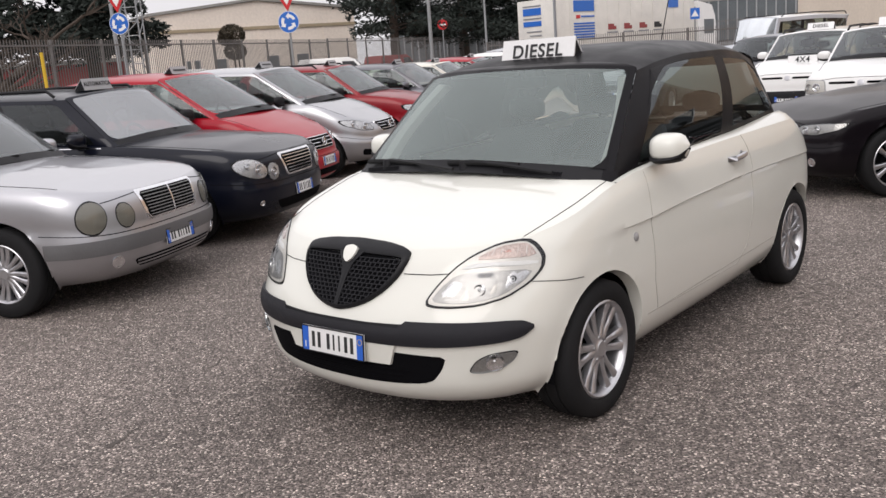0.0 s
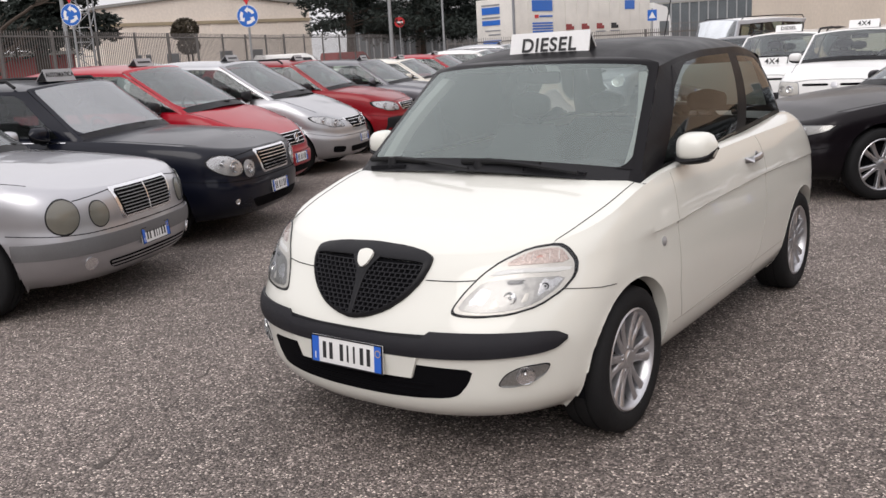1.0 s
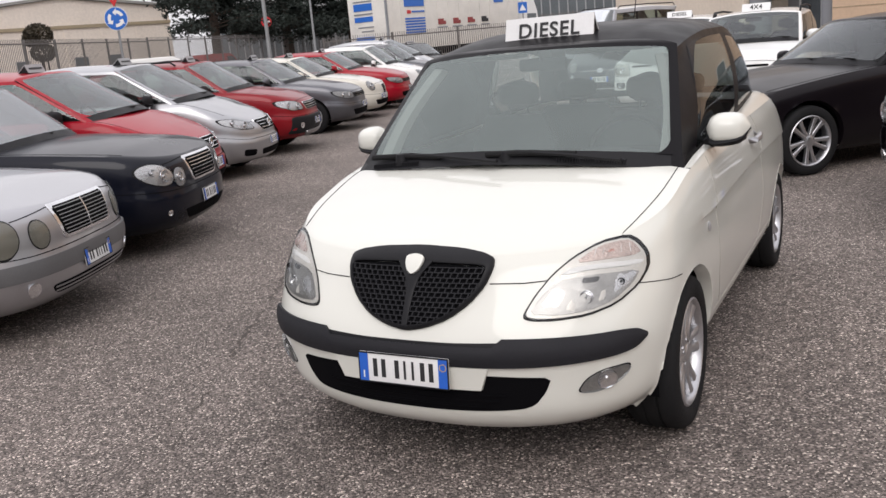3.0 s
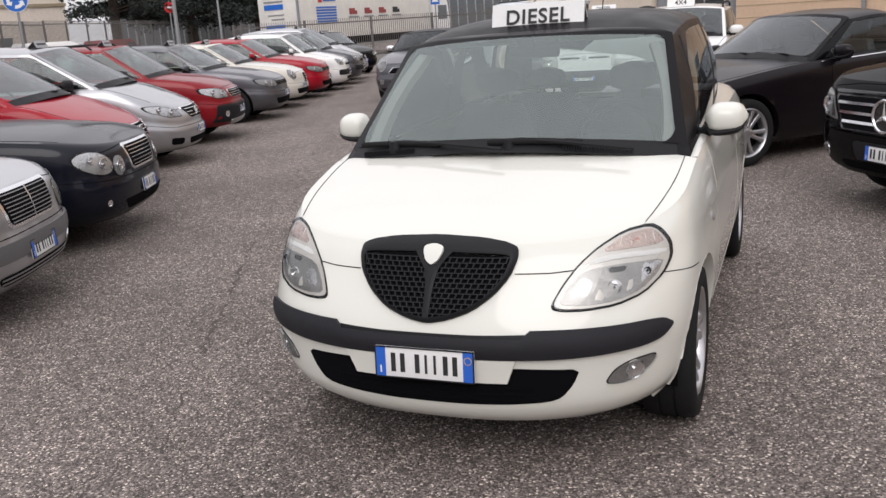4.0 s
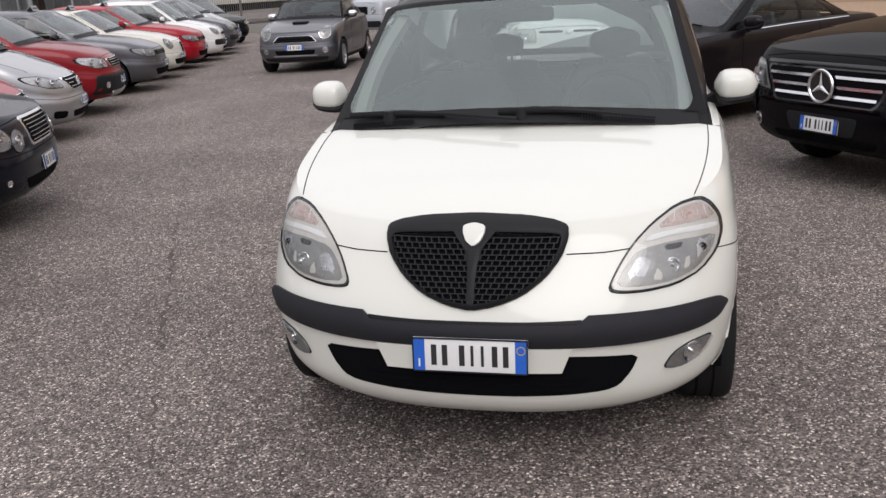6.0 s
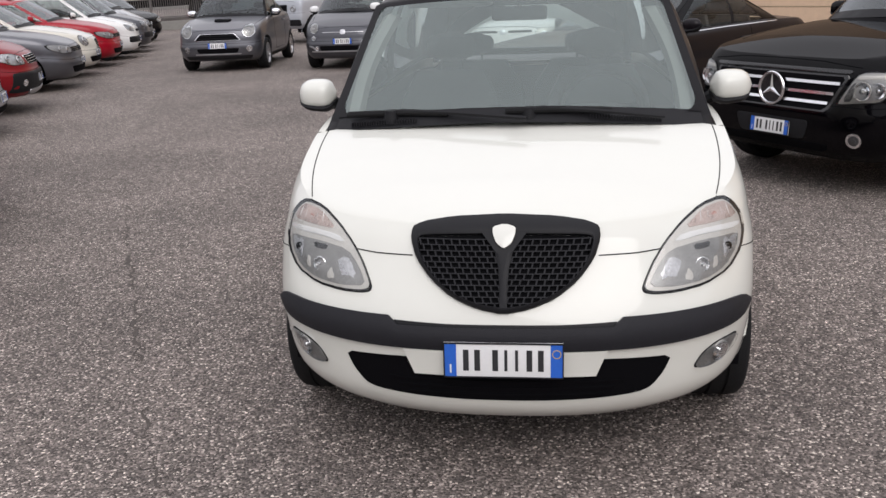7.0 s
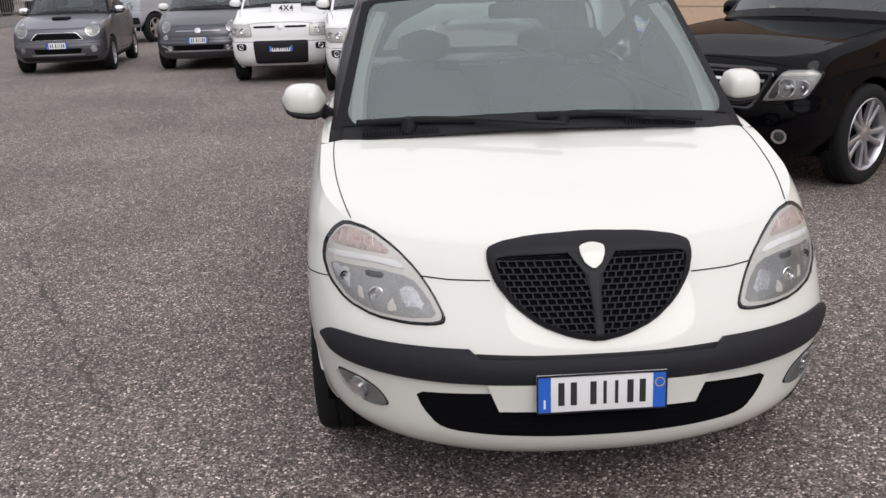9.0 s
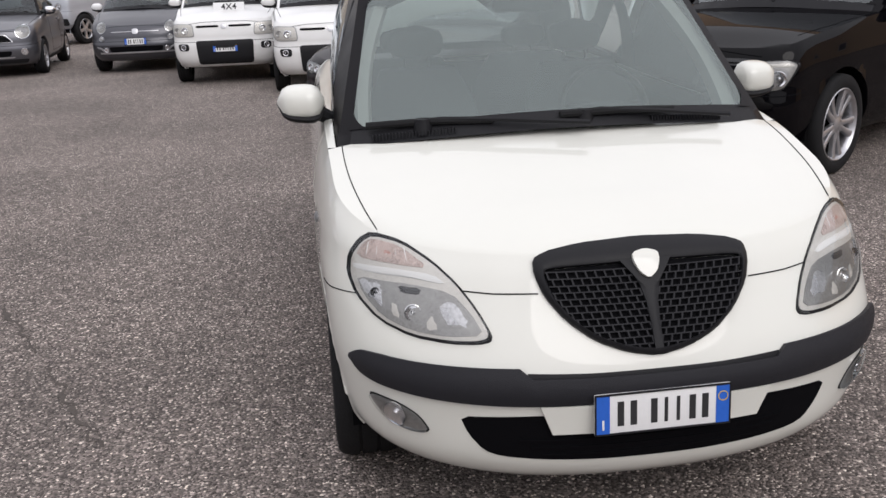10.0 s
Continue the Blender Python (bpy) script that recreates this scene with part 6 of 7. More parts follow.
TARP = mat("dirty_white_tarpaulin", (0.70, 0.68, 0.64), 0.6, vary=0.16, scale=1.2)
TEAL = mat("teal_plastic", (0.03, 0.16, 0.15), 0.5)
BRICKRED = mat("faded_red_paint", (0.28, 0.05, 0.05), 0.6, vary=0.2)
RUST = mat("dull_grey_fence_paint", (0.15, 0.14, 0.135), 0.6, 0.2, vary=0.2)


def leaf_mat(name, col):
    m = mat(name, col, 0.75, vary=0.4, scale=2.0)
    return m


CEDAR = leaf_mat("cedar_needles", (0.016, 0.024, 0.019))
BOXTREE = leaf_mat("clipped_leaf", (0.05, 0.04, 0.024))


def local(name, p, q, label, category):
    """An empty at p, with x along the line to q and y behind it."""
    a = math.degrees(math.atan2(q[1] - p[1], q[0] - p[0]))
    return empty(name, pose(p[0], p[1], 0, 0, 0, a), label, category), math.hypot(q[0] - p[0], q[1] - p[1])


# the cream hall with its low gable
hall, HL = local("industrial_hall", (-22.3, 74.6), (-6.6, 84.0), "cream rendered industrial hall with a low gable", "building")
hb = bmesh.new()
rise = lambda x: 6.35 + 0.95 * (1 - abs(2 * x / HL - 1))
for y in (0.0, 30.0):
    vs = [hb.verts.new(v) for v in ((0, y, 0), (HL, y, 0), (HL, y, 6.35), (HL / 2, y, 7.3), (0, y, 6.35))]
    hb.faces.new(vs)
for a, b in (((0, 0), (0, 6.35)), ((HL, 0), (HL, 6.35))):
    hb.faces.new([hb.verts.new(v) for v in ((a[0], 0, a[1]), (a[0], 30, a[1]), (b[0], 30, b[1]), (b[0], 0, b[1]))])
part("wall", hb, RENDERW, hall, smooth=False)
rb = bmesh.new()
for sx in (0, 1):
    x0, x1 = (-0.3, HL / 2) if sx == 0 else (HL / 2, HL + 0.3)
    z0, z1 = (6.33, 7.34) if sx == 0 else (7.34, 6.33)
    vs = [rb.verts.new(v) for v in ((x0, -0.25, z0), (x1, -0.25, z1), (x1, 30.2, z1), (x0, 30.2, z0), (x0, -0.25, z0 + 0.22), (x1, -0.25, z1 + 0.22), (x1, 30.2, z1 + 0.22), (x0, 30.2, z0 + 0.22))]
    for q in ((0, 1, 2, 3), (4, 5, 6, 7), (0, 1, 5, 4), (1, 2, 6, 5), (2, 3, 7, 6), (3, 0, 4, 7)):
        rb.faces.new([vs[i] for i in q])
part("roof", rb, CONCRETE, hall, smooth=False)
bb = bmesh.new()
box(bb, -0.05, HL + 0.05, -0.12, 0.05, 4.95, 5.2)
part("band", bb, RENDERD, hall, smooth=False)
for k in range(1, 6):
    pb = bmesh.new()
    box(pb, k * HL / 6 - 0.15, k * HL / 6 + 0.15, -0.06, 0.05, 0, 4.95)
    part("pilaster", pb, RENDERW, hall, smooth=False)
for k, wx in enumerate((2.6, 5.0, 9.6, 12.4)):
    wbm = bmesh.new()
    box(wbm, wx, wx + 1.0, -0.03, 0.02, 1.7, 2.6)
    wd = part("window", wbm, GREYDARK, hall, smooth=False)
    fb = bmesh.new()
    for a in ((wx - 0.06, wx, 1.64, 2.66), (wx + 1.0, wx + 1.06, 1.64, 2.66), (wx - 0.06, wx + 1.06, 2.6, 2.66), (wx - 0.06, wx + 1.06, 1.64, 1.7)):
        box(fb, a[0], a[1], -0.06, 0.02, a[2], a[3])
    part("window_frame", fb, COLUMN, wd, smooth=False)

# the long grey works behind the trees
works, WL = local("factory_building", (-4.0, 118.0), (52.0, 92.0), "long grey factory with ribbed window wall", "building")
wb_ = bmesh.new()
box(wb_, 0, WL, 0.3, 20, 0, 11)
part("wall", wb_, GREYPANEL, works, smooth=False)
wb_ = bmesh.new()
box(wb_, 0, WL, 0.1, 0.3, 1.0, 5.3)
wall_glass = part("window_wall", wb_, GREYDARK, works, smooth=False)
for k in range(62):
    mb = bmesh.new()
    box(mb, k * WL / 62 - 0.07, k * WL / 62 + 0.07, -0.05, 0.15, 1.0, 5.3)
    part("mullion", mb, GREYPANEL, wall_glass, smooth=False)
for z in (5.3, 7.6, 9.9):
    mb = bmesh.new()
    box(mb, 0, WL, 0.0, 0.34, z, z + 0.18)
    part("ledge", mb, CONCRETE, works, smooth=False)

# the peach building beside the yard, with grey columns at its porch
side_b, SL = local("yard_building", (19.0, 47.0), (19.6, -30.0), "peach rendered building with grey porch columns", "building")
pb = bmesh.new()
box(pb, 0, 12.6, 0, 8, 0, 9)
part("wall", pb, PEACHL, side_b, smooth=False)
pb = bmesh.new()
box(pb, 18.2, SL, 0, 8, 0, 8.5)
part("wall", pb, PEACH, side_b, smooth=False)
pb = bmesh.new()
box(pb, 12.6, 18.2, 2.0, 8, 0, 8.5)
part("porch_wall", pb, GREYPANEL, side_b, smooth=False)
pb = bmesh.new()
box(pb, 12.6, 18.2, 0.0, 2.0, 3.6, 8.5)
part("porch_lintel", pb, PEACHL, side_b, smooth=False)
for k in range(3):
    pb = bmesh.new()
    box(pb, 13.6 + k * 1.5, 14.9 + k * 1.5, 1.93, 2.02, 0.1, 2.9)
    wd = part("window", pb, GREYDARK, side_b, smooth=False)
    fb = bmesh.new()
    box(fb, 13.53 + k * 1.5, 13.6 + k * 1.5, 1.88, 2.02, 0.1, 2.97)
    box(fb, 14.9 + k * 1.5, 14.97 + k * 1.5, 1.88, 2.02, 0.1, 2.97)
    box(fb, 13.6 + k * 1.5, 14.9 + k * 1.5, 1.88, 2.02, 2.9, 2.97)
    part("window_frame", fb, WHITE, wd, smooth=False)
for cx in (13.0, 17.6):
    cb = bmesh.new()
    pole(cb, cx, 0.5, 0, 3.6, 0.42, 0.42, 20)
    part("column", cb, COLUMN, side_b)
for k in range(20):
    jb = bmesh.new()
    box(jb, 18.25, SL, -0.012, 0.01, 0.55 + k * 0.42, 0.565 + k * 0.42)
    part("wall_joint", jb, RENDERD, side_b, smooth=False)
for wx in (26.5, 33.0, 40.0, 47.0, 54.0):
    pb = bmesh.new()
    box(pb, wx, wx + 1.3, -0.02, 0.02, 1.0, 2.6)
    wd = part("window", pb, GREYDARK, side_b, smooth=False)
    fb = bmesh.new()
    for a in ((wx - 0.07, wx, 0.93, 2.67), (wx + 1.3, wx + 1.37, 0.93, 2.67), (wx, wx + 1.3, 2.6, 2.67), (wx - 0.1, wx + 1.4, 0.88, 1.0)):
        box(fb, a[0], a[1], -0.06, 0.03, a[2], a[3])
    part("window_frame", fb, WHITE, wd, smooth=False)
db_ = bmesh.new()
tube(db_, [(24.3, -0.08, 0), (24.3, -0.08, 8.4)], 0.06)
part("downpipe", db_, COLUMN, side_b)
# plain buildings added unseen behind the camera, closing the yard and its low reflections
for nm, p, q, h, mt, lb in (("added_back_wall", (19.6, -30.0), (-30.0, -28.0), 6.0, CONCRETE, "plain grey wall added out of view behind the yard"), ("added_side_wall", (-30.0, -28.0), (-24.0, 18.0), 6.0, CONCRETE, "plain grey wall added out of view beside the yard")):
    o, ln = local(nm, p, q, lb, "building")
    b_ = bmesh.new()
    box(b_, 0, ln, 0, 6, 0, h)
    part("wall", b_, mt, o, smooth=False)
    b_ = bmesh.new()
    box(b_, -0.2, ln + 0.2, -0.3, 6.3, h, h + 0.25)
    part("roof", b_, CONCRETE, o, smooth=False)

# railings on a low wall across the road
def fence(p, q, h, base, step=0.13, label="grey steel railings on a low concrete wall"):
    f, ln = local("fence", p, q, label, "fence")
    b_ = bmesh.new()
    box(b_, 0, ln, 0, 0.25, 0, base, bevel=0.01)
    part("low_wall", b_, CONCRETE, f, smooth=False)
    for z in (base + 0.15, h - 0.2):
        b_ = bmesh.new()
        box(b_, 0, ln, 0.1, 0.14, z, z + 0.05)
        part("rail", b_, RUST, f, smooth=False)
    n = int(ln / 2.6)
    for k in range(n + 1):
        b_ = bmesh.new()
        box(b_, k * ln / n - 0.035, k * ln / n + 0.035, 0.08, 0.16, base, h)
        part("post", b_, RUST, f, smooth=False)
    b_ = bmesh.new()
    box(b_, -0.009, 0.009, 0.11, 0.13, base, h)
    first = part("railing_bar", b_, RUST, f, smooth=False)
    for k in range(1, int(ln / step)):
        o = new("railing_bar", first.data)
        o.parent = f
        o.location = (k * step, 0, 0)
    return f


fence((-14.6, 19.0), (-5.6, 52.0), 2.95, 0.55)
fence((-5.6, 52.0), (9.0, 92.0), 3.0, 0.55, 0.145)
fence((9.0, 92.0), (32.0, 80.0), 3.0, 0.55)
fence((2.5, 38.5), (17.5, 41.5), 2.0, 0.35, 0.1)


# trees
def tree(x, y, h, r, z0, label, material, seed, pads=26, clumps=150, leaf=0.16, flat=0.3, name="cedar_tree"):
    """A trunk with limbs and a layered crown of many small tufts."""
    rng = random.Random(seed)
    t = empty(name, pose(x, y, 0, 0, 0, seed * 40), label, "tree")
    tb = bmesh.new()
    rows = []
    for k in range(9):
        q = k / 8
        rr = 0.32 * (1 - q) ** 0.8 * h / 10 + 0.03
        rows.append([(rr * math.cos(a) + 0.15 * math.sin(q * 4), rr * math.sin(a) + 0.1 * math.sin(q * 3), q * h * 0.95) for a in [2 * math.pi * i / 8 for i in range(8)]])
    grid(tb, rows, True)
    vs, fs = [], []
    for k in range(pads):
        q = rng.random()
        z = z0 + (h - z0) * q
        rad = r * (1 - 0.75 * q) * rng.uniform(0.45, 1.0)
        a = rng.uniform(0, 2 * math.pi)
        cx, cy = rad * math.cos(a), rad * math.sin(a)
        zz = z + rng.uniform(-0.2, 0.3)
        tube(tb, [(0.1 * math.cos(a), 0.1 * math.sin(a), z * 0.9), (cx * 0.55, cy * 0.55, (z * 0.9 + zz) / 2 + 0.15), (cx, cy, zz)], 0.05, 5)
        pr = r * rng.uniform(0.28, 0.5) * (1 - 0.45 * q)
        for _ in range(clumps):
            b = rng.uniform(0, 2 * math.pi)
            d = pr * math.sqrt(rng.random())
            px, py, pz = cx + d * math.cos(b), cy + d * math.sin(b), zz + rng.gauss(0, flat * pr * 0.5) - 0.25 * d * d / max(pr, 0.1)
            for _ in range(2):
                u = Vector((rng.gauss(0, 1), rng.gauss(0, 1), rng.gauss(0, 0.6))).normalized() * leaf * rng.uniform(0.7, 1.6)
                w = Vector((rng.gauss(0, 1), rng.gauss(0, 1), rng.gauss(0, 1))).normalized() * leaf * 0.45
                c = Vector((px, py, pz))
                i = len(vs)
                vs += [c - u - w * 0.3, c + w, c + u, c - w]
                fs.append((i, i + 1, i + 2, i + 3))
    part("trunk", tb, BARK, t)
    me = bpy.data.meshes.new("crown")
    me.from_pydata([tuple(v) for v in vs], [], fs)
    me.materials.append(material)
    o = new("crown", me)
    o.parent = t
    return t


for x, y, h, r, sd in ((-2.6, 70.0, 12.5, 5.0, 1), (3.0, 76.0, 13.0, 5.4, 2), (8.8, 80.0, 12.0, 4.4, 3), (-16.5, 45.5, 11.0, 3.4, 4), (-20.6, 43.5, 12.0, 3.8, 5)):
    tree(x, y, h, r, 3.1, "dark spreading cedar with layered branches", CEDAR, sd, 60, 260, 0.17)
tree(13.6, 84.0, 9.0, 3.6, 1.6, "dark spreading cedar with layered branches", CEDAR, 6, 50, 240, 0.17)


def bare_tree(x, y, h, seed):
    """A leafless tree: a crooked trunk that forks again and again."""
    rng = random.Random(seed)
    t = empty("bare_tree", pose(x, y, 0), "dark leafless tree with crooked branches", "tree")
    tb = bmesh.new()
    count = [0]

    def limb(p, d, ln, r, n):
        count[0] += 1
        pts = [p]
        for k in range(4):
            d = (d + Vector((rng.gauss(0, 0.22), rng.gauss(0, 0.22), rng.gauss(0, 0.14)))).normalized()
            p = p + d * ln / 4
            pts.append(p)
        tube(tb, pts, r, 6 if r > 0.04 else 4)
        if n and count[0] < 220:
            for _ in range(3):
                q = Vector((rng.gauss(0, 0.75), rng.gauss(0, 0.75), rng.uniform(-0.1, 0.6)))
                limb(pts[rng.choice((2, 3, 4))], (d + q).normalized(), ln * rng.uniform(0.55, 0.8), r * 0.58, n - 1)

    limb(Vector((0, 0, 0)), Vector((0.1, 0, 1)), h * 0.38, 0.16, 5)
    part("trunk", tb, BARK, t)


bare_tree(-15.4, 31.2, 7.0, 3)
bare_tree(-17.8, 33.5, 7.5, 8)
rl, RLN = local("brick_shed", (-27.0, 50.0), (-17.6, 53.0), "low faded red shed behind the railings", "building")
b_ = bmesh.new()
box(b_, 0, RLN, 0, 5, 0, 2.6)
part("wall", b_, BRICKRED, rl, smooth=False)
b_ = bmesh.new()
box(b_, -0.3, RLN + 0.3, -0.4, 5.3, 2.6, 2.8)
part("roof", b_, CONCRETE, rl, smooth=False)
# a clipped tree in stacked lumps
tp = empty("topiary_tree", pose(-11.95, 56.3, 0), "clipped brown-green topiary tree in stacked lumps", "tree")
tb = bmesh.new()
pole(tb, 0, 0, 0, 2.6, 0.09, 0.07)
pole(tb, 0.25, 0.1, 0, 2.5, 0.06, 0.05)
part("trunk", tb, BARK, tp)
rng = random.Random(11)
vs, fs = [], []
for cx, cz, rx, rz, n in ((0.0, 3.75, 0.78, 0.62, 1700), (-0.45, 3.55, 0.45, 0.4, 700), (0.1, 2.75, 0.66, 0.5, 1300)):
    for _ in range(n):
        d = Vector((rng.gauss(0, 1), rng.gauss(0, 1), rng.gauss(0, 1))).normalized() * rng.uniform(0.86, 1.03)
        c = Vector((cx + d.x * rx, d.y * rx, cz + d.z * rz))
        u = Vector((rng.gauss(0, 1), rng.gauss(0, 1), rng.gauss(0, 1))).normalized() * 0.09
        w = Vector((rng.gauss(0, 1), rng.gauss(0, 1), rng.gauss(0, 1))).normalized() * 0.05
        i = len(vs)
        vs += [c - u, c + w, c + u, c - w]
        fs.append((i, i + 1, i + 2, i + 3))
me = bpy.data.meshes.new("crown")
me.from_pydata([tuple(v) for v in vs], [], fs)
me.materials.append(BOXTREE)
o = new("crown", me)
o.parent = tp


# road signs
def disc(bm, x, z, r, y, n=28, th=0.02):
    ring = [(x + r * math.cos(2 * math.pi * k / n), z + r * math.sin(2 * math.pi * k / n)) for k in range(n)]
    poly(bm, ring, y, th)


def poly(bm, pts, y, th=0.01):
    a = [bm.verts.new((x, y, z)) for x, z in pts]
    b = [bm.verts.new((x, y + th, z)) for x, z in pts]
    bm.faces.new(a)
    bm.faces.new(b)
    for i in range(len(pts)):
        bm.faces.new([a[i], a[(i + 1) % len(pts)], b[(i + 1) % len(pts)], b[i]])


def roundabout_sign(x, y, z, turn):
    s = empty("road_sign", pose(x, y, 0, 0, 0, turn), "blue roundabout disc below a give-way triangle on a pole", "sign", "roundabout signs")
    b = bmesh.new()
    pole(b, 0, 0.05, 0, z + 1.15, 0.035)
    part("pole", b, STEEL, s)
    b = bmesh.new()
    disc(b, 0, z, 0.33, 0)
    rim = part("disc", b, WHITE, s, smooth=False)
    b = bmesh.new()
    disc(b, 0, z, 0.315, -0.006)
    part("blue_face", b, BLUE, rim, smooth=False)
    for k in range(3):
        b = bmesh.new()
        a0 = math.radians(120 * k + 20)
        out = [(0.235 * math.cos(a0 + q * 0.22), z + 0.235 * math.sin(a0 + q * 0.22)) for q in range(6)]
        a1 = a0 + 5 * 0.22
        head = [(0.29 * math.cos(a1), z + 0.29 * math.sin(a1)), (0.19 * math.cos(a1 + 0.55), z + 0.19 * math.sin(a1 + 0.55)), (0.09 * math.cos(a1), z + 0.09 * math.sin(a1))]
        inn = [(0.145 * math.cos(a0 + q * 0.22), z + 0.145 * math.sin(a0 + q * 0.22)) for q in range(5, -1, -1)]
        poly(b, out + head + inn, -0.012, 0.004)
        part("arrow", b, WHITE, rim, smooth=False)
    b = bmesh.new()
    tri = lambda r: [(r * math.cos(math.radians(a)), z + 0.83 + r * math.sin(math.radians(a))) for a in (-90, 30, 150)]
    poly(b, tri(0.5), 0.0, 0.02)
    tr = part("triangle", b, SIGNRED, s, smooth=False)
    b = bmesh.new()
    poly(b, tri(0.32), -0.008, 0.01)
    part("white_face", b, WHITE, tr, smooth=False)


roundabout_sign(-4.25, 28.43, 2.92, -8)
roundabout_sign(-9.6, 28.9, 3.27, -12)
ns = empty("no_entry_sign", pose(1.1, 66.0, 0, 0, 0, 2), "round red no-entry sign with a white bar", "sign")
b = bmesh.new()
pole(b, 0, 0.05, 0, 4.2, 0.04)
part("pole", b, STEEL, ns)
b = bmesh.new()
disc(b, 0, 3.75, 0.36, 0)
nd = part("disc", b, SIGNRED, ns, smooth=False)
b = bmesh.new()
box(b, -0.24, 0.24, -0.012, 0.0, 3.69, 3.81)
part("white_bar", b, WHITE, nd, smooth=False)
# direction boards on two poles
ds = empty("direction_sign", pose(13.0, 64.5, 0, 0, 0, -10), "stacked blue, green and white direction boards", "sign")
for x in (-0.6, 0.6):
    b = bmesh.new()
    pole(b, x, 0.06, 0, 4.6, 0.045)
    part("pole", b, STEEL, ds)
for k, (mt, h0) in enumerate(((BLUE, 4.2), (TEAL, 3.85), (BLUE, 3.5), (WHITE, 3.15), (WHITE, 2.8))):
    b = bmesh.new()
    box(b, -0.75, 0.75, 0, 0.03, h0, h0 + 0.32)
    pb = part("board", b, mt, ds, smooth=False)
    b = bmesh.new()
    box(b, -0.6, 0.35, -0.006, 0.0, h0 + 0.11, h0 + 0.21)
    part("bar", b, INK if mt is WHITE else WHITE, pb, smooth=False)
# crossing sign
ps = empty("crossing_sign", pose(12.9, 44.2, 0, 0, 0, -14), "square blue sign with a white triangle on a pole", "sign")
b = bmesh.new()
pole(b, 0, 0.05, 0, 3.0, 0.035)
part("pole", b, STEEL, ps)
b = bmesh.new()
box(b, -0.22, 0.22, 0, 0.02, 2.42, 2.94, bevel=0.004)
pp = part("board", b, BLUE, ps, smooth=False)
b = bmesh.new()
poly(b, [(-0.17, 2.54), (0.17, 2.54), (0, 2.84)], -0.006, 0.005)
tw = part("triangle", b, WHITE, pp, smooth=False)
# lamp posts
for x, y, r in ((0.1, 33.8, 0.075), (3.8, 60.0, 0.08), (-13.2, 39.0, 0.1)):
    lp = empty("street_lamp", pose(x, y, 0), "grey steel street lamp post", "lamp post", "street lamp posts")
    b = bmesh.new()
    pole(b, 0, 0, 0, 8.5, r, r * 0.6, 12)
    part("pole", b, STEEL, lp)
    b = bmesh.new()
    tube(b, [(0, 0, 8.4), (0.5, -0.2, 8.8), (1.2, -0.5, 8.9)], 0.04)
    part("arm", b, STEEL, lp)
    b = bmesh.new()
    box(b, 1.1, 1.7, -0.68, -0.44, 8.84, 8.96, bevel=0.03)
    part("lantern", b, LAMPGREY, lp)
# lattice mast
ml = empty("lattice_mast", pose(-12.9, 40.6, 0), "grey steel lattice mast", "mast")
for sx in (-0.35, 0.35):
    for sy in (-0.35, 0.35):
        b = bmesh.new()
        pole(b, sx, sy, 0, 9, 0.035)
        part("leg", b, STEEL, ml)
b = bmesh.new()
for k in range(14):
    z = 0.4 + k * 0.6
    s_ = 1 if k % 2 else -1
    tube(b, [(-0.35 * s_, -0.35, z), (0.35 * s_, -0.35, z + 0.6)], 0.018, 5)
    tube(b, [(0.35, -0.35 * s_, z), (0.35, 0.35 * s_, z + 0.6)], 0.018, 5)
    tube(b, [(-0.35, -0.35, z), (0.35, -0.35, z)], 0.018, 5)
part("bracing", b, STEEL, ml)
# yellow marker post
yp = empty("marker_post", pose(-10.1, 24.0, 0), "yellow painted steel post", "post")
b = bmesh.new()
pole(b, 0, 0, 0, 2.4, 0.045, 0.045, 12)
part("post", b, YELLOW, yp)


# the lorry on the road
tk, TL = local("lorry", (6.44, 46.26), (16.0, 55.0), "articulated lorry with a dirty white trailer and blue panels", "lorry")
b = bmesh.new()
box(b, 0, TL, 0, 2.5, 1.15, 4.0, bevel=0.03)
tr = part("trailer", b, TARP, tk)
for k in range(13):
    b = bmesh.new()
    tube(b, [(0.1 + k * (TL - 0.2) / 12, -0.012, 1.2), (0.1 + k * (TL - 0.2) / 12, -0.012, 3.95)], 0.012, 6)
    part("side_strap", b, TARP, tr)
for x0, x1, z0, z1, mt in ((1.5, 3.2, 3.3, 3.85, BLUE), (1.7, 2.0, 2.95, 3.12, SIGNRED), (2.1, 3.2, 3.0, 3.08, BLUE), (10.2, 11.2, 3.35, 3.85, BLUE)):
    b = bmesh.new()
    box(b, x0, x1, -0.03, 0.0, z0, z1)
    part("printed_panel", b, mt, tr, smooth=False)
for k in range(6):
    b = bmesh.new()
    box(b, 1.5, 3.2, -0.03, 0.0, 1.95 + 0.14 * k, 2.03 + 0.14 * k)
    part("blue_bar", b, BLUE, tr, smooth=False)
for k in range(4):
    b = bmesh.new()
    box(b, 4.4 + k * 1.45, 4.9 + k * 1.45, -0.03, 0.0, 2.3, 2.6)
    box(b, 4.9 + k * 1.45, 5.1 + k * 1.45, -0.03, 0.0, 2.3, 2.48)
    part("mark", b, BRICKRED if k < 3 else INK, tr, smooth=False)
    b = bmesh.new()
    box(b, 4.3 + k * 1.45, 5.25 + k * 1.45, -0.03, 0.0, 2.12, 2.19)
    part("bar", b, COLUMN, tr, smooth=False)
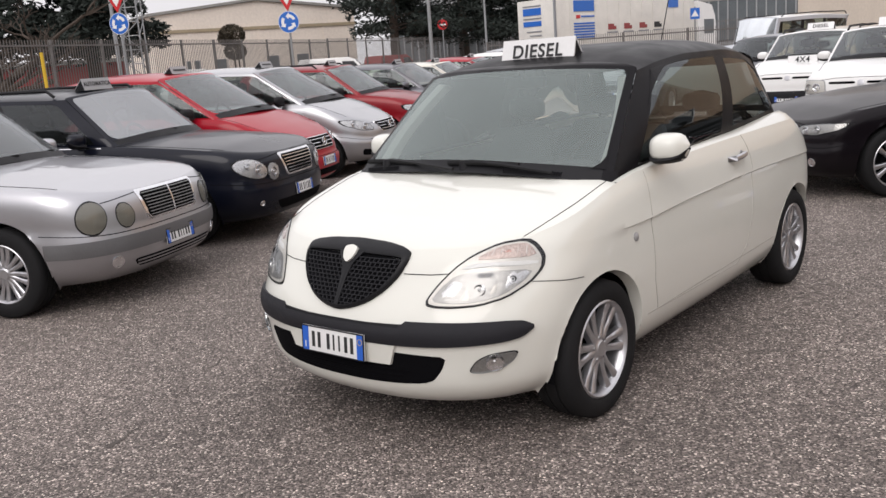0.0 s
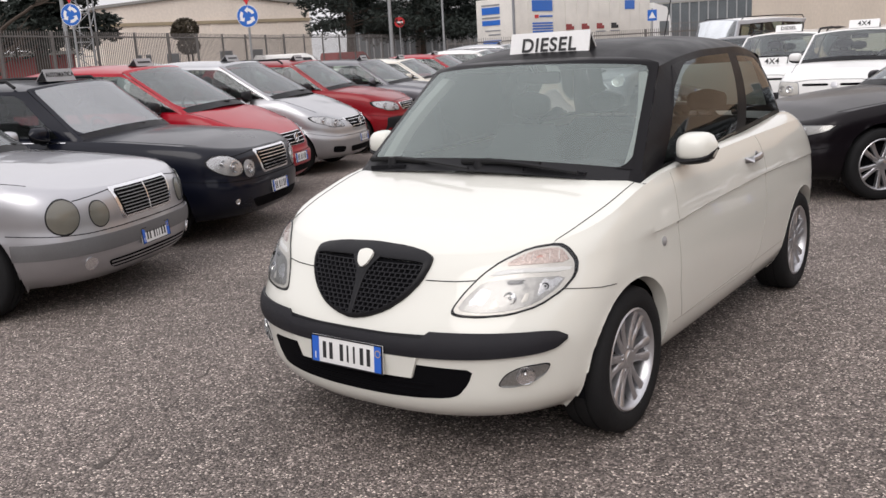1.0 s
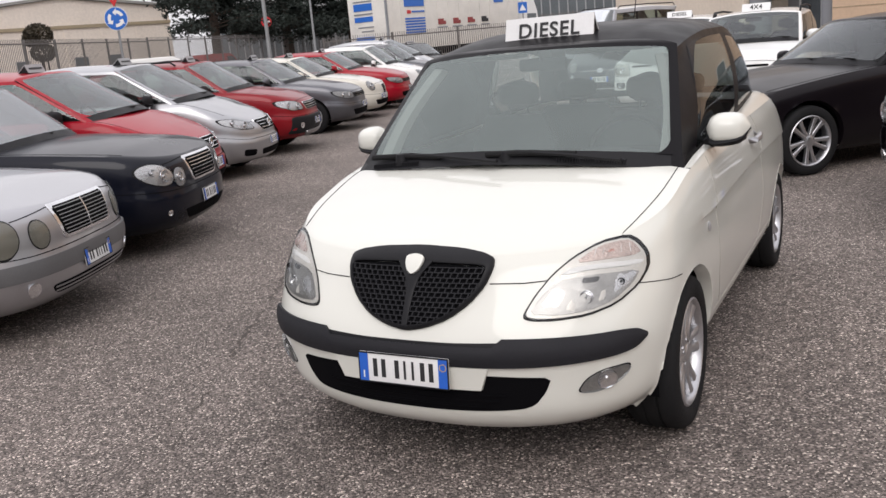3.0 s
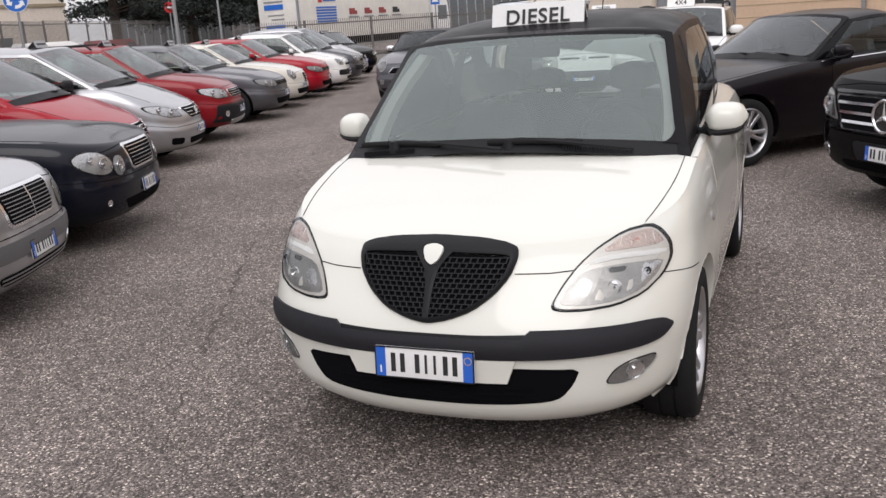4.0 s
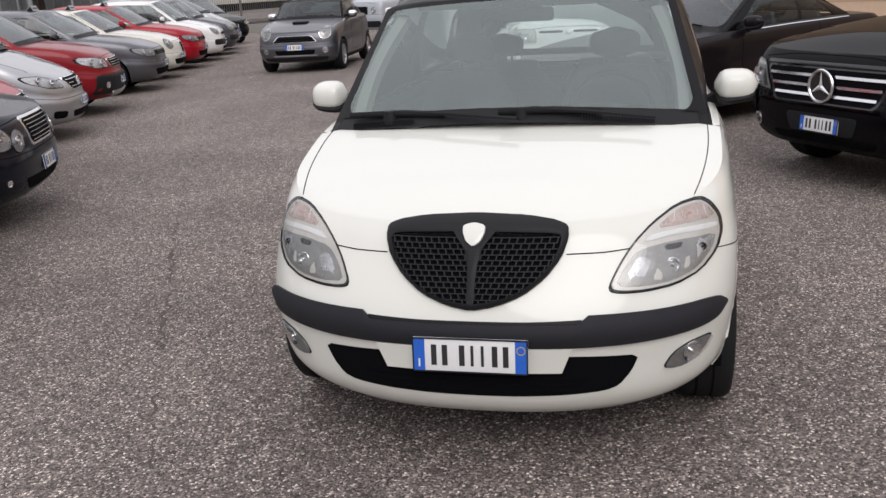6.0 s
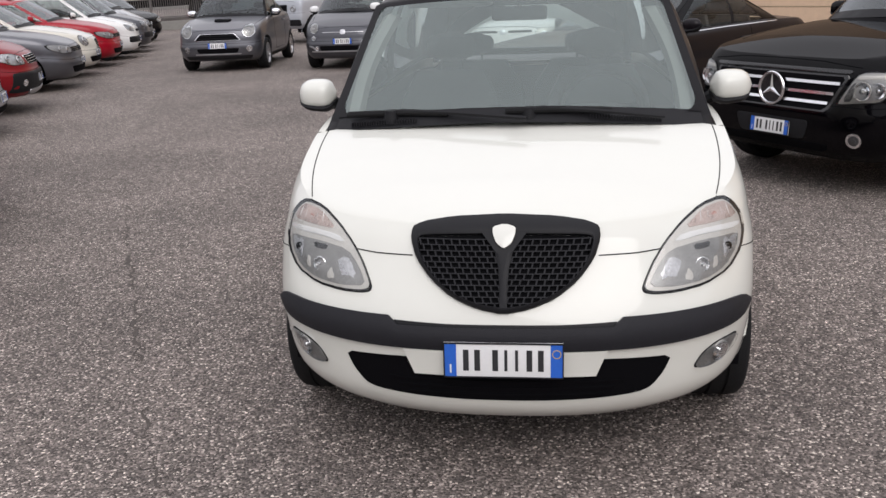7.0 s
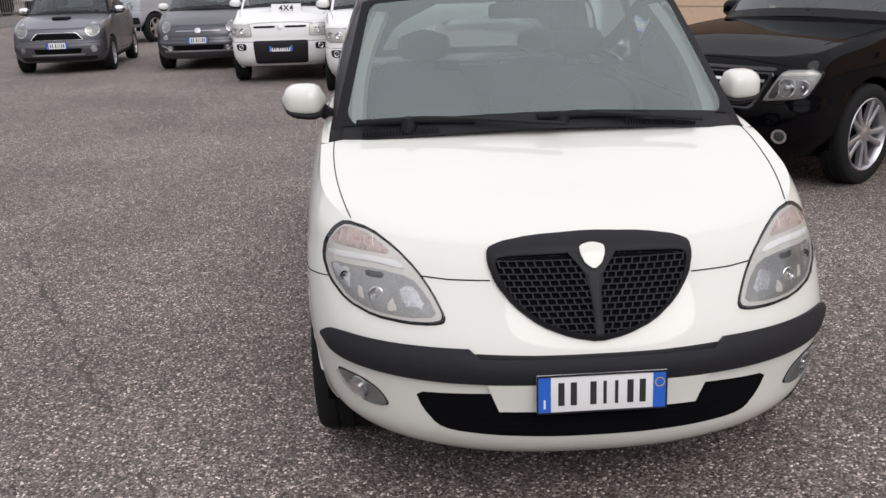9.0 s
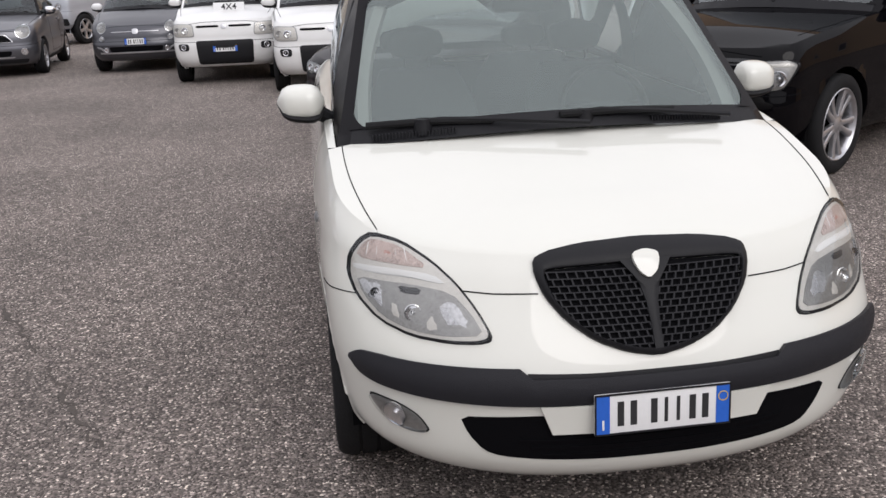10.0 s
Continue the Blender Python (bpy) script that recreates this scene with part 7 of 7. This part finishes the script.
for y0, y1, z0, z1, mt in ((0.9, 2.1, 3.25, 3.6, BLUE), (0.9, 2.1, 3.68, 3.74, COLUMN), (0.9, 2.1, 2.7, 2.95, BLUE), (0.9, 2.1, 3.05, 3.12, COLUMN), (0.9, 1.9, 2.4, 2.46, COLUMN), (0.9, 1.7, 2.2, 2.26, COLUMN), (0.9, 2.1, 1.75, 1.95, BLUE)):
    b = bmesh.new()
    box(b, -0.03, 0.0, y0, y1, z0, z1)
    part("printed_panel", b, mt, tr, smooth=False)
b = bmesh.new()
box(b, -0.04, 0.06, -0.04, 0.06, 1.15, 4.02)
part("corner_post", b, COLUMN, tr, smooth=False)
b = bmesh.new()
box(b, 0.1, TL - 0.1, 0.3, 2.2, 0.75, 1.15)
part("chassis", b, DARK, tk, smooth=False)
b = bmesh.new()
rows = []
for y in (0.05, 0.3, 2.2, 2.45):
    f = 0.0 if 0.2 < y < 2.3 else 0.12
    rows.append([(TL + 0.5, y, 0.7), (TL + 2.7 - f, y, 0.7), (TL + 2.75 - f, y, 1.7), (TL + 2.6 - f, y, 2.75), (TL + 2.1, y, 3.45), (TL + 0.5, y, 3.7), (TL + 0.5, y, 0.7)])
vr = grid(b, rows)
b.faces.new(vr[0][:-1])
b.faces.new(vr[-1][:-1])
cab = part("cab", b, WHITEP, tk)
b = bmesh.new()
box(b, TL + 1.2, TL + 2.3, 0.03, 0.06, 1.75, 2.6)
part("side_window", b, GREYDARK, cab, smooth=False)
for wx in (1.5, 2.8, 4.1, TL - 1.2, TL + 1.5):
    b = bmesh.new()
    lathe(b, [(0.001, 0.15), (0.28, 0.15), (0.3, 0.12), (0.5, 0.14), (0.5, -0.14), (0.001, -0.14)], 24)
    bmesh.ops.rotate(b, matrix=Matrix.Rotation(radians(-90), 3, "Z"), verts=b.verts)
    o = part("wheel", b, RUBBER, tk)
    o.location = (wx, 0.2, 0.5)


# the white van on the road
def van(x, y, turn, label, colour):
    v = empty("van", pose(x, y, 0, 0, 0, turn), label, "van")
    prof = [(0, 0.45), (0.05, 0.85), (0.75, 1.05), (1.35, 1.72), (1.7, 1.88), (4.3, 1.9), (4.45, 1.7), (4.5, 0.4), (0.1, 0.4)]
    b = bmesh.new()
    rows = []
    for yy, s_ in ((-0.88, 0.97), (-0.86, 1.0), (0.86, 1.0), (0.88, 0.97)):
        rows.append([(px, yy * (1 if pz < 1.2 else 0.93), 0.4 + (pz - 0.4) * s_) for px, pz in prof + prof[:1]])
    vr = grid(b, rows)
    b.faces.new(vr[0][:-1])
    b.faces.new(vr[-1][:-1])
    body = part("body", b, colour, v)
    for sg in (-1, 1):
        b = bmesh.new()
        vs = [b.verts.new((px, sg * py, pz)) for px, py, pz in ((1.0, 0.892, 1.12), (1.42, 0.84, 1.65), (2.05, 0.84, 1.68), (2.05, 0.892, 1.12))]
        b.faces.new(vs)
        part("side_window", b, GLOSSBLACK, body)
    b = bmesh.new()
    vs = [b.verts.new(q) for q in ((0.74, -0.75, 1.1), (0.74, 0.75, 1.1), (1.33, 0.68, 1.74), (1.33, -0.68, 1.74))]
    b.faces.new(vs)
    part("windscreen", b, GLOSSBLACK, body)
    for wx in (0.85, 3.6):
        for sg in (-1, 1):
            b = bmesh.new()
            lathe(b, [(0.001, 0.09), (0.2, 0.09), (0.22, 0.07), (0.31, 0.09), (0.31, -0.09), (0.001, -0.09)], 20)
            bmesh.ops.rotate(b, matrix=Matrix.Rotation(radians(90 * sg), 3, "Z"), verts=b.verts)
            o = part("wheel", b, RUBBER, v)
            o.location = (wx, sg * 0.8, 0.31)


van(-13.5, 62.0, 185.0, "white panel van parked behind the railings", WHITEP)
van(-2.7, 50.2, 182.0, "white panel van on the road before the railings", WHITEP)
van(-1.2, 68.5, 230.0, "faded dark red van parked under the cedars", BRICKRED)
# teal waste bin by the railings
wbn = empty("waste_bin", pose(6.3, 62.0, 0), "teal plastic waste container", "bin")
b = bmesh.new()
box(b, -0.6, 0.6, -0.5, 0.5, 0.1, 1.5, bevel=0.06)
part("body", b, TEAL, wbn)
b = bmesh.new()
box(b, -0.65, 0.65, -0.55, 0.55, 1.5, 1.72, bevel=0.08)
part("lid", b, TEAL, wbn)

# black tube barrier behind the parked row
br = empty("tube_barrier", pose(-5.3, 9.5, 0, 0, 0, 73.0), "black steel tube barrier behind the parked cars", "barrier")
for z in (0.9, 1.38):
    b = bmesh.new()
    tube(b, [(0, 0, z), (24, 0, z)], 0.03)
    part("rail", b, BLACK, br)
for k in range(13):
    b = bmesh.new()
    pole(b, k * 2.0, 0, 0, 1.4, 0.03)
    part("post", b, BLACK, br)
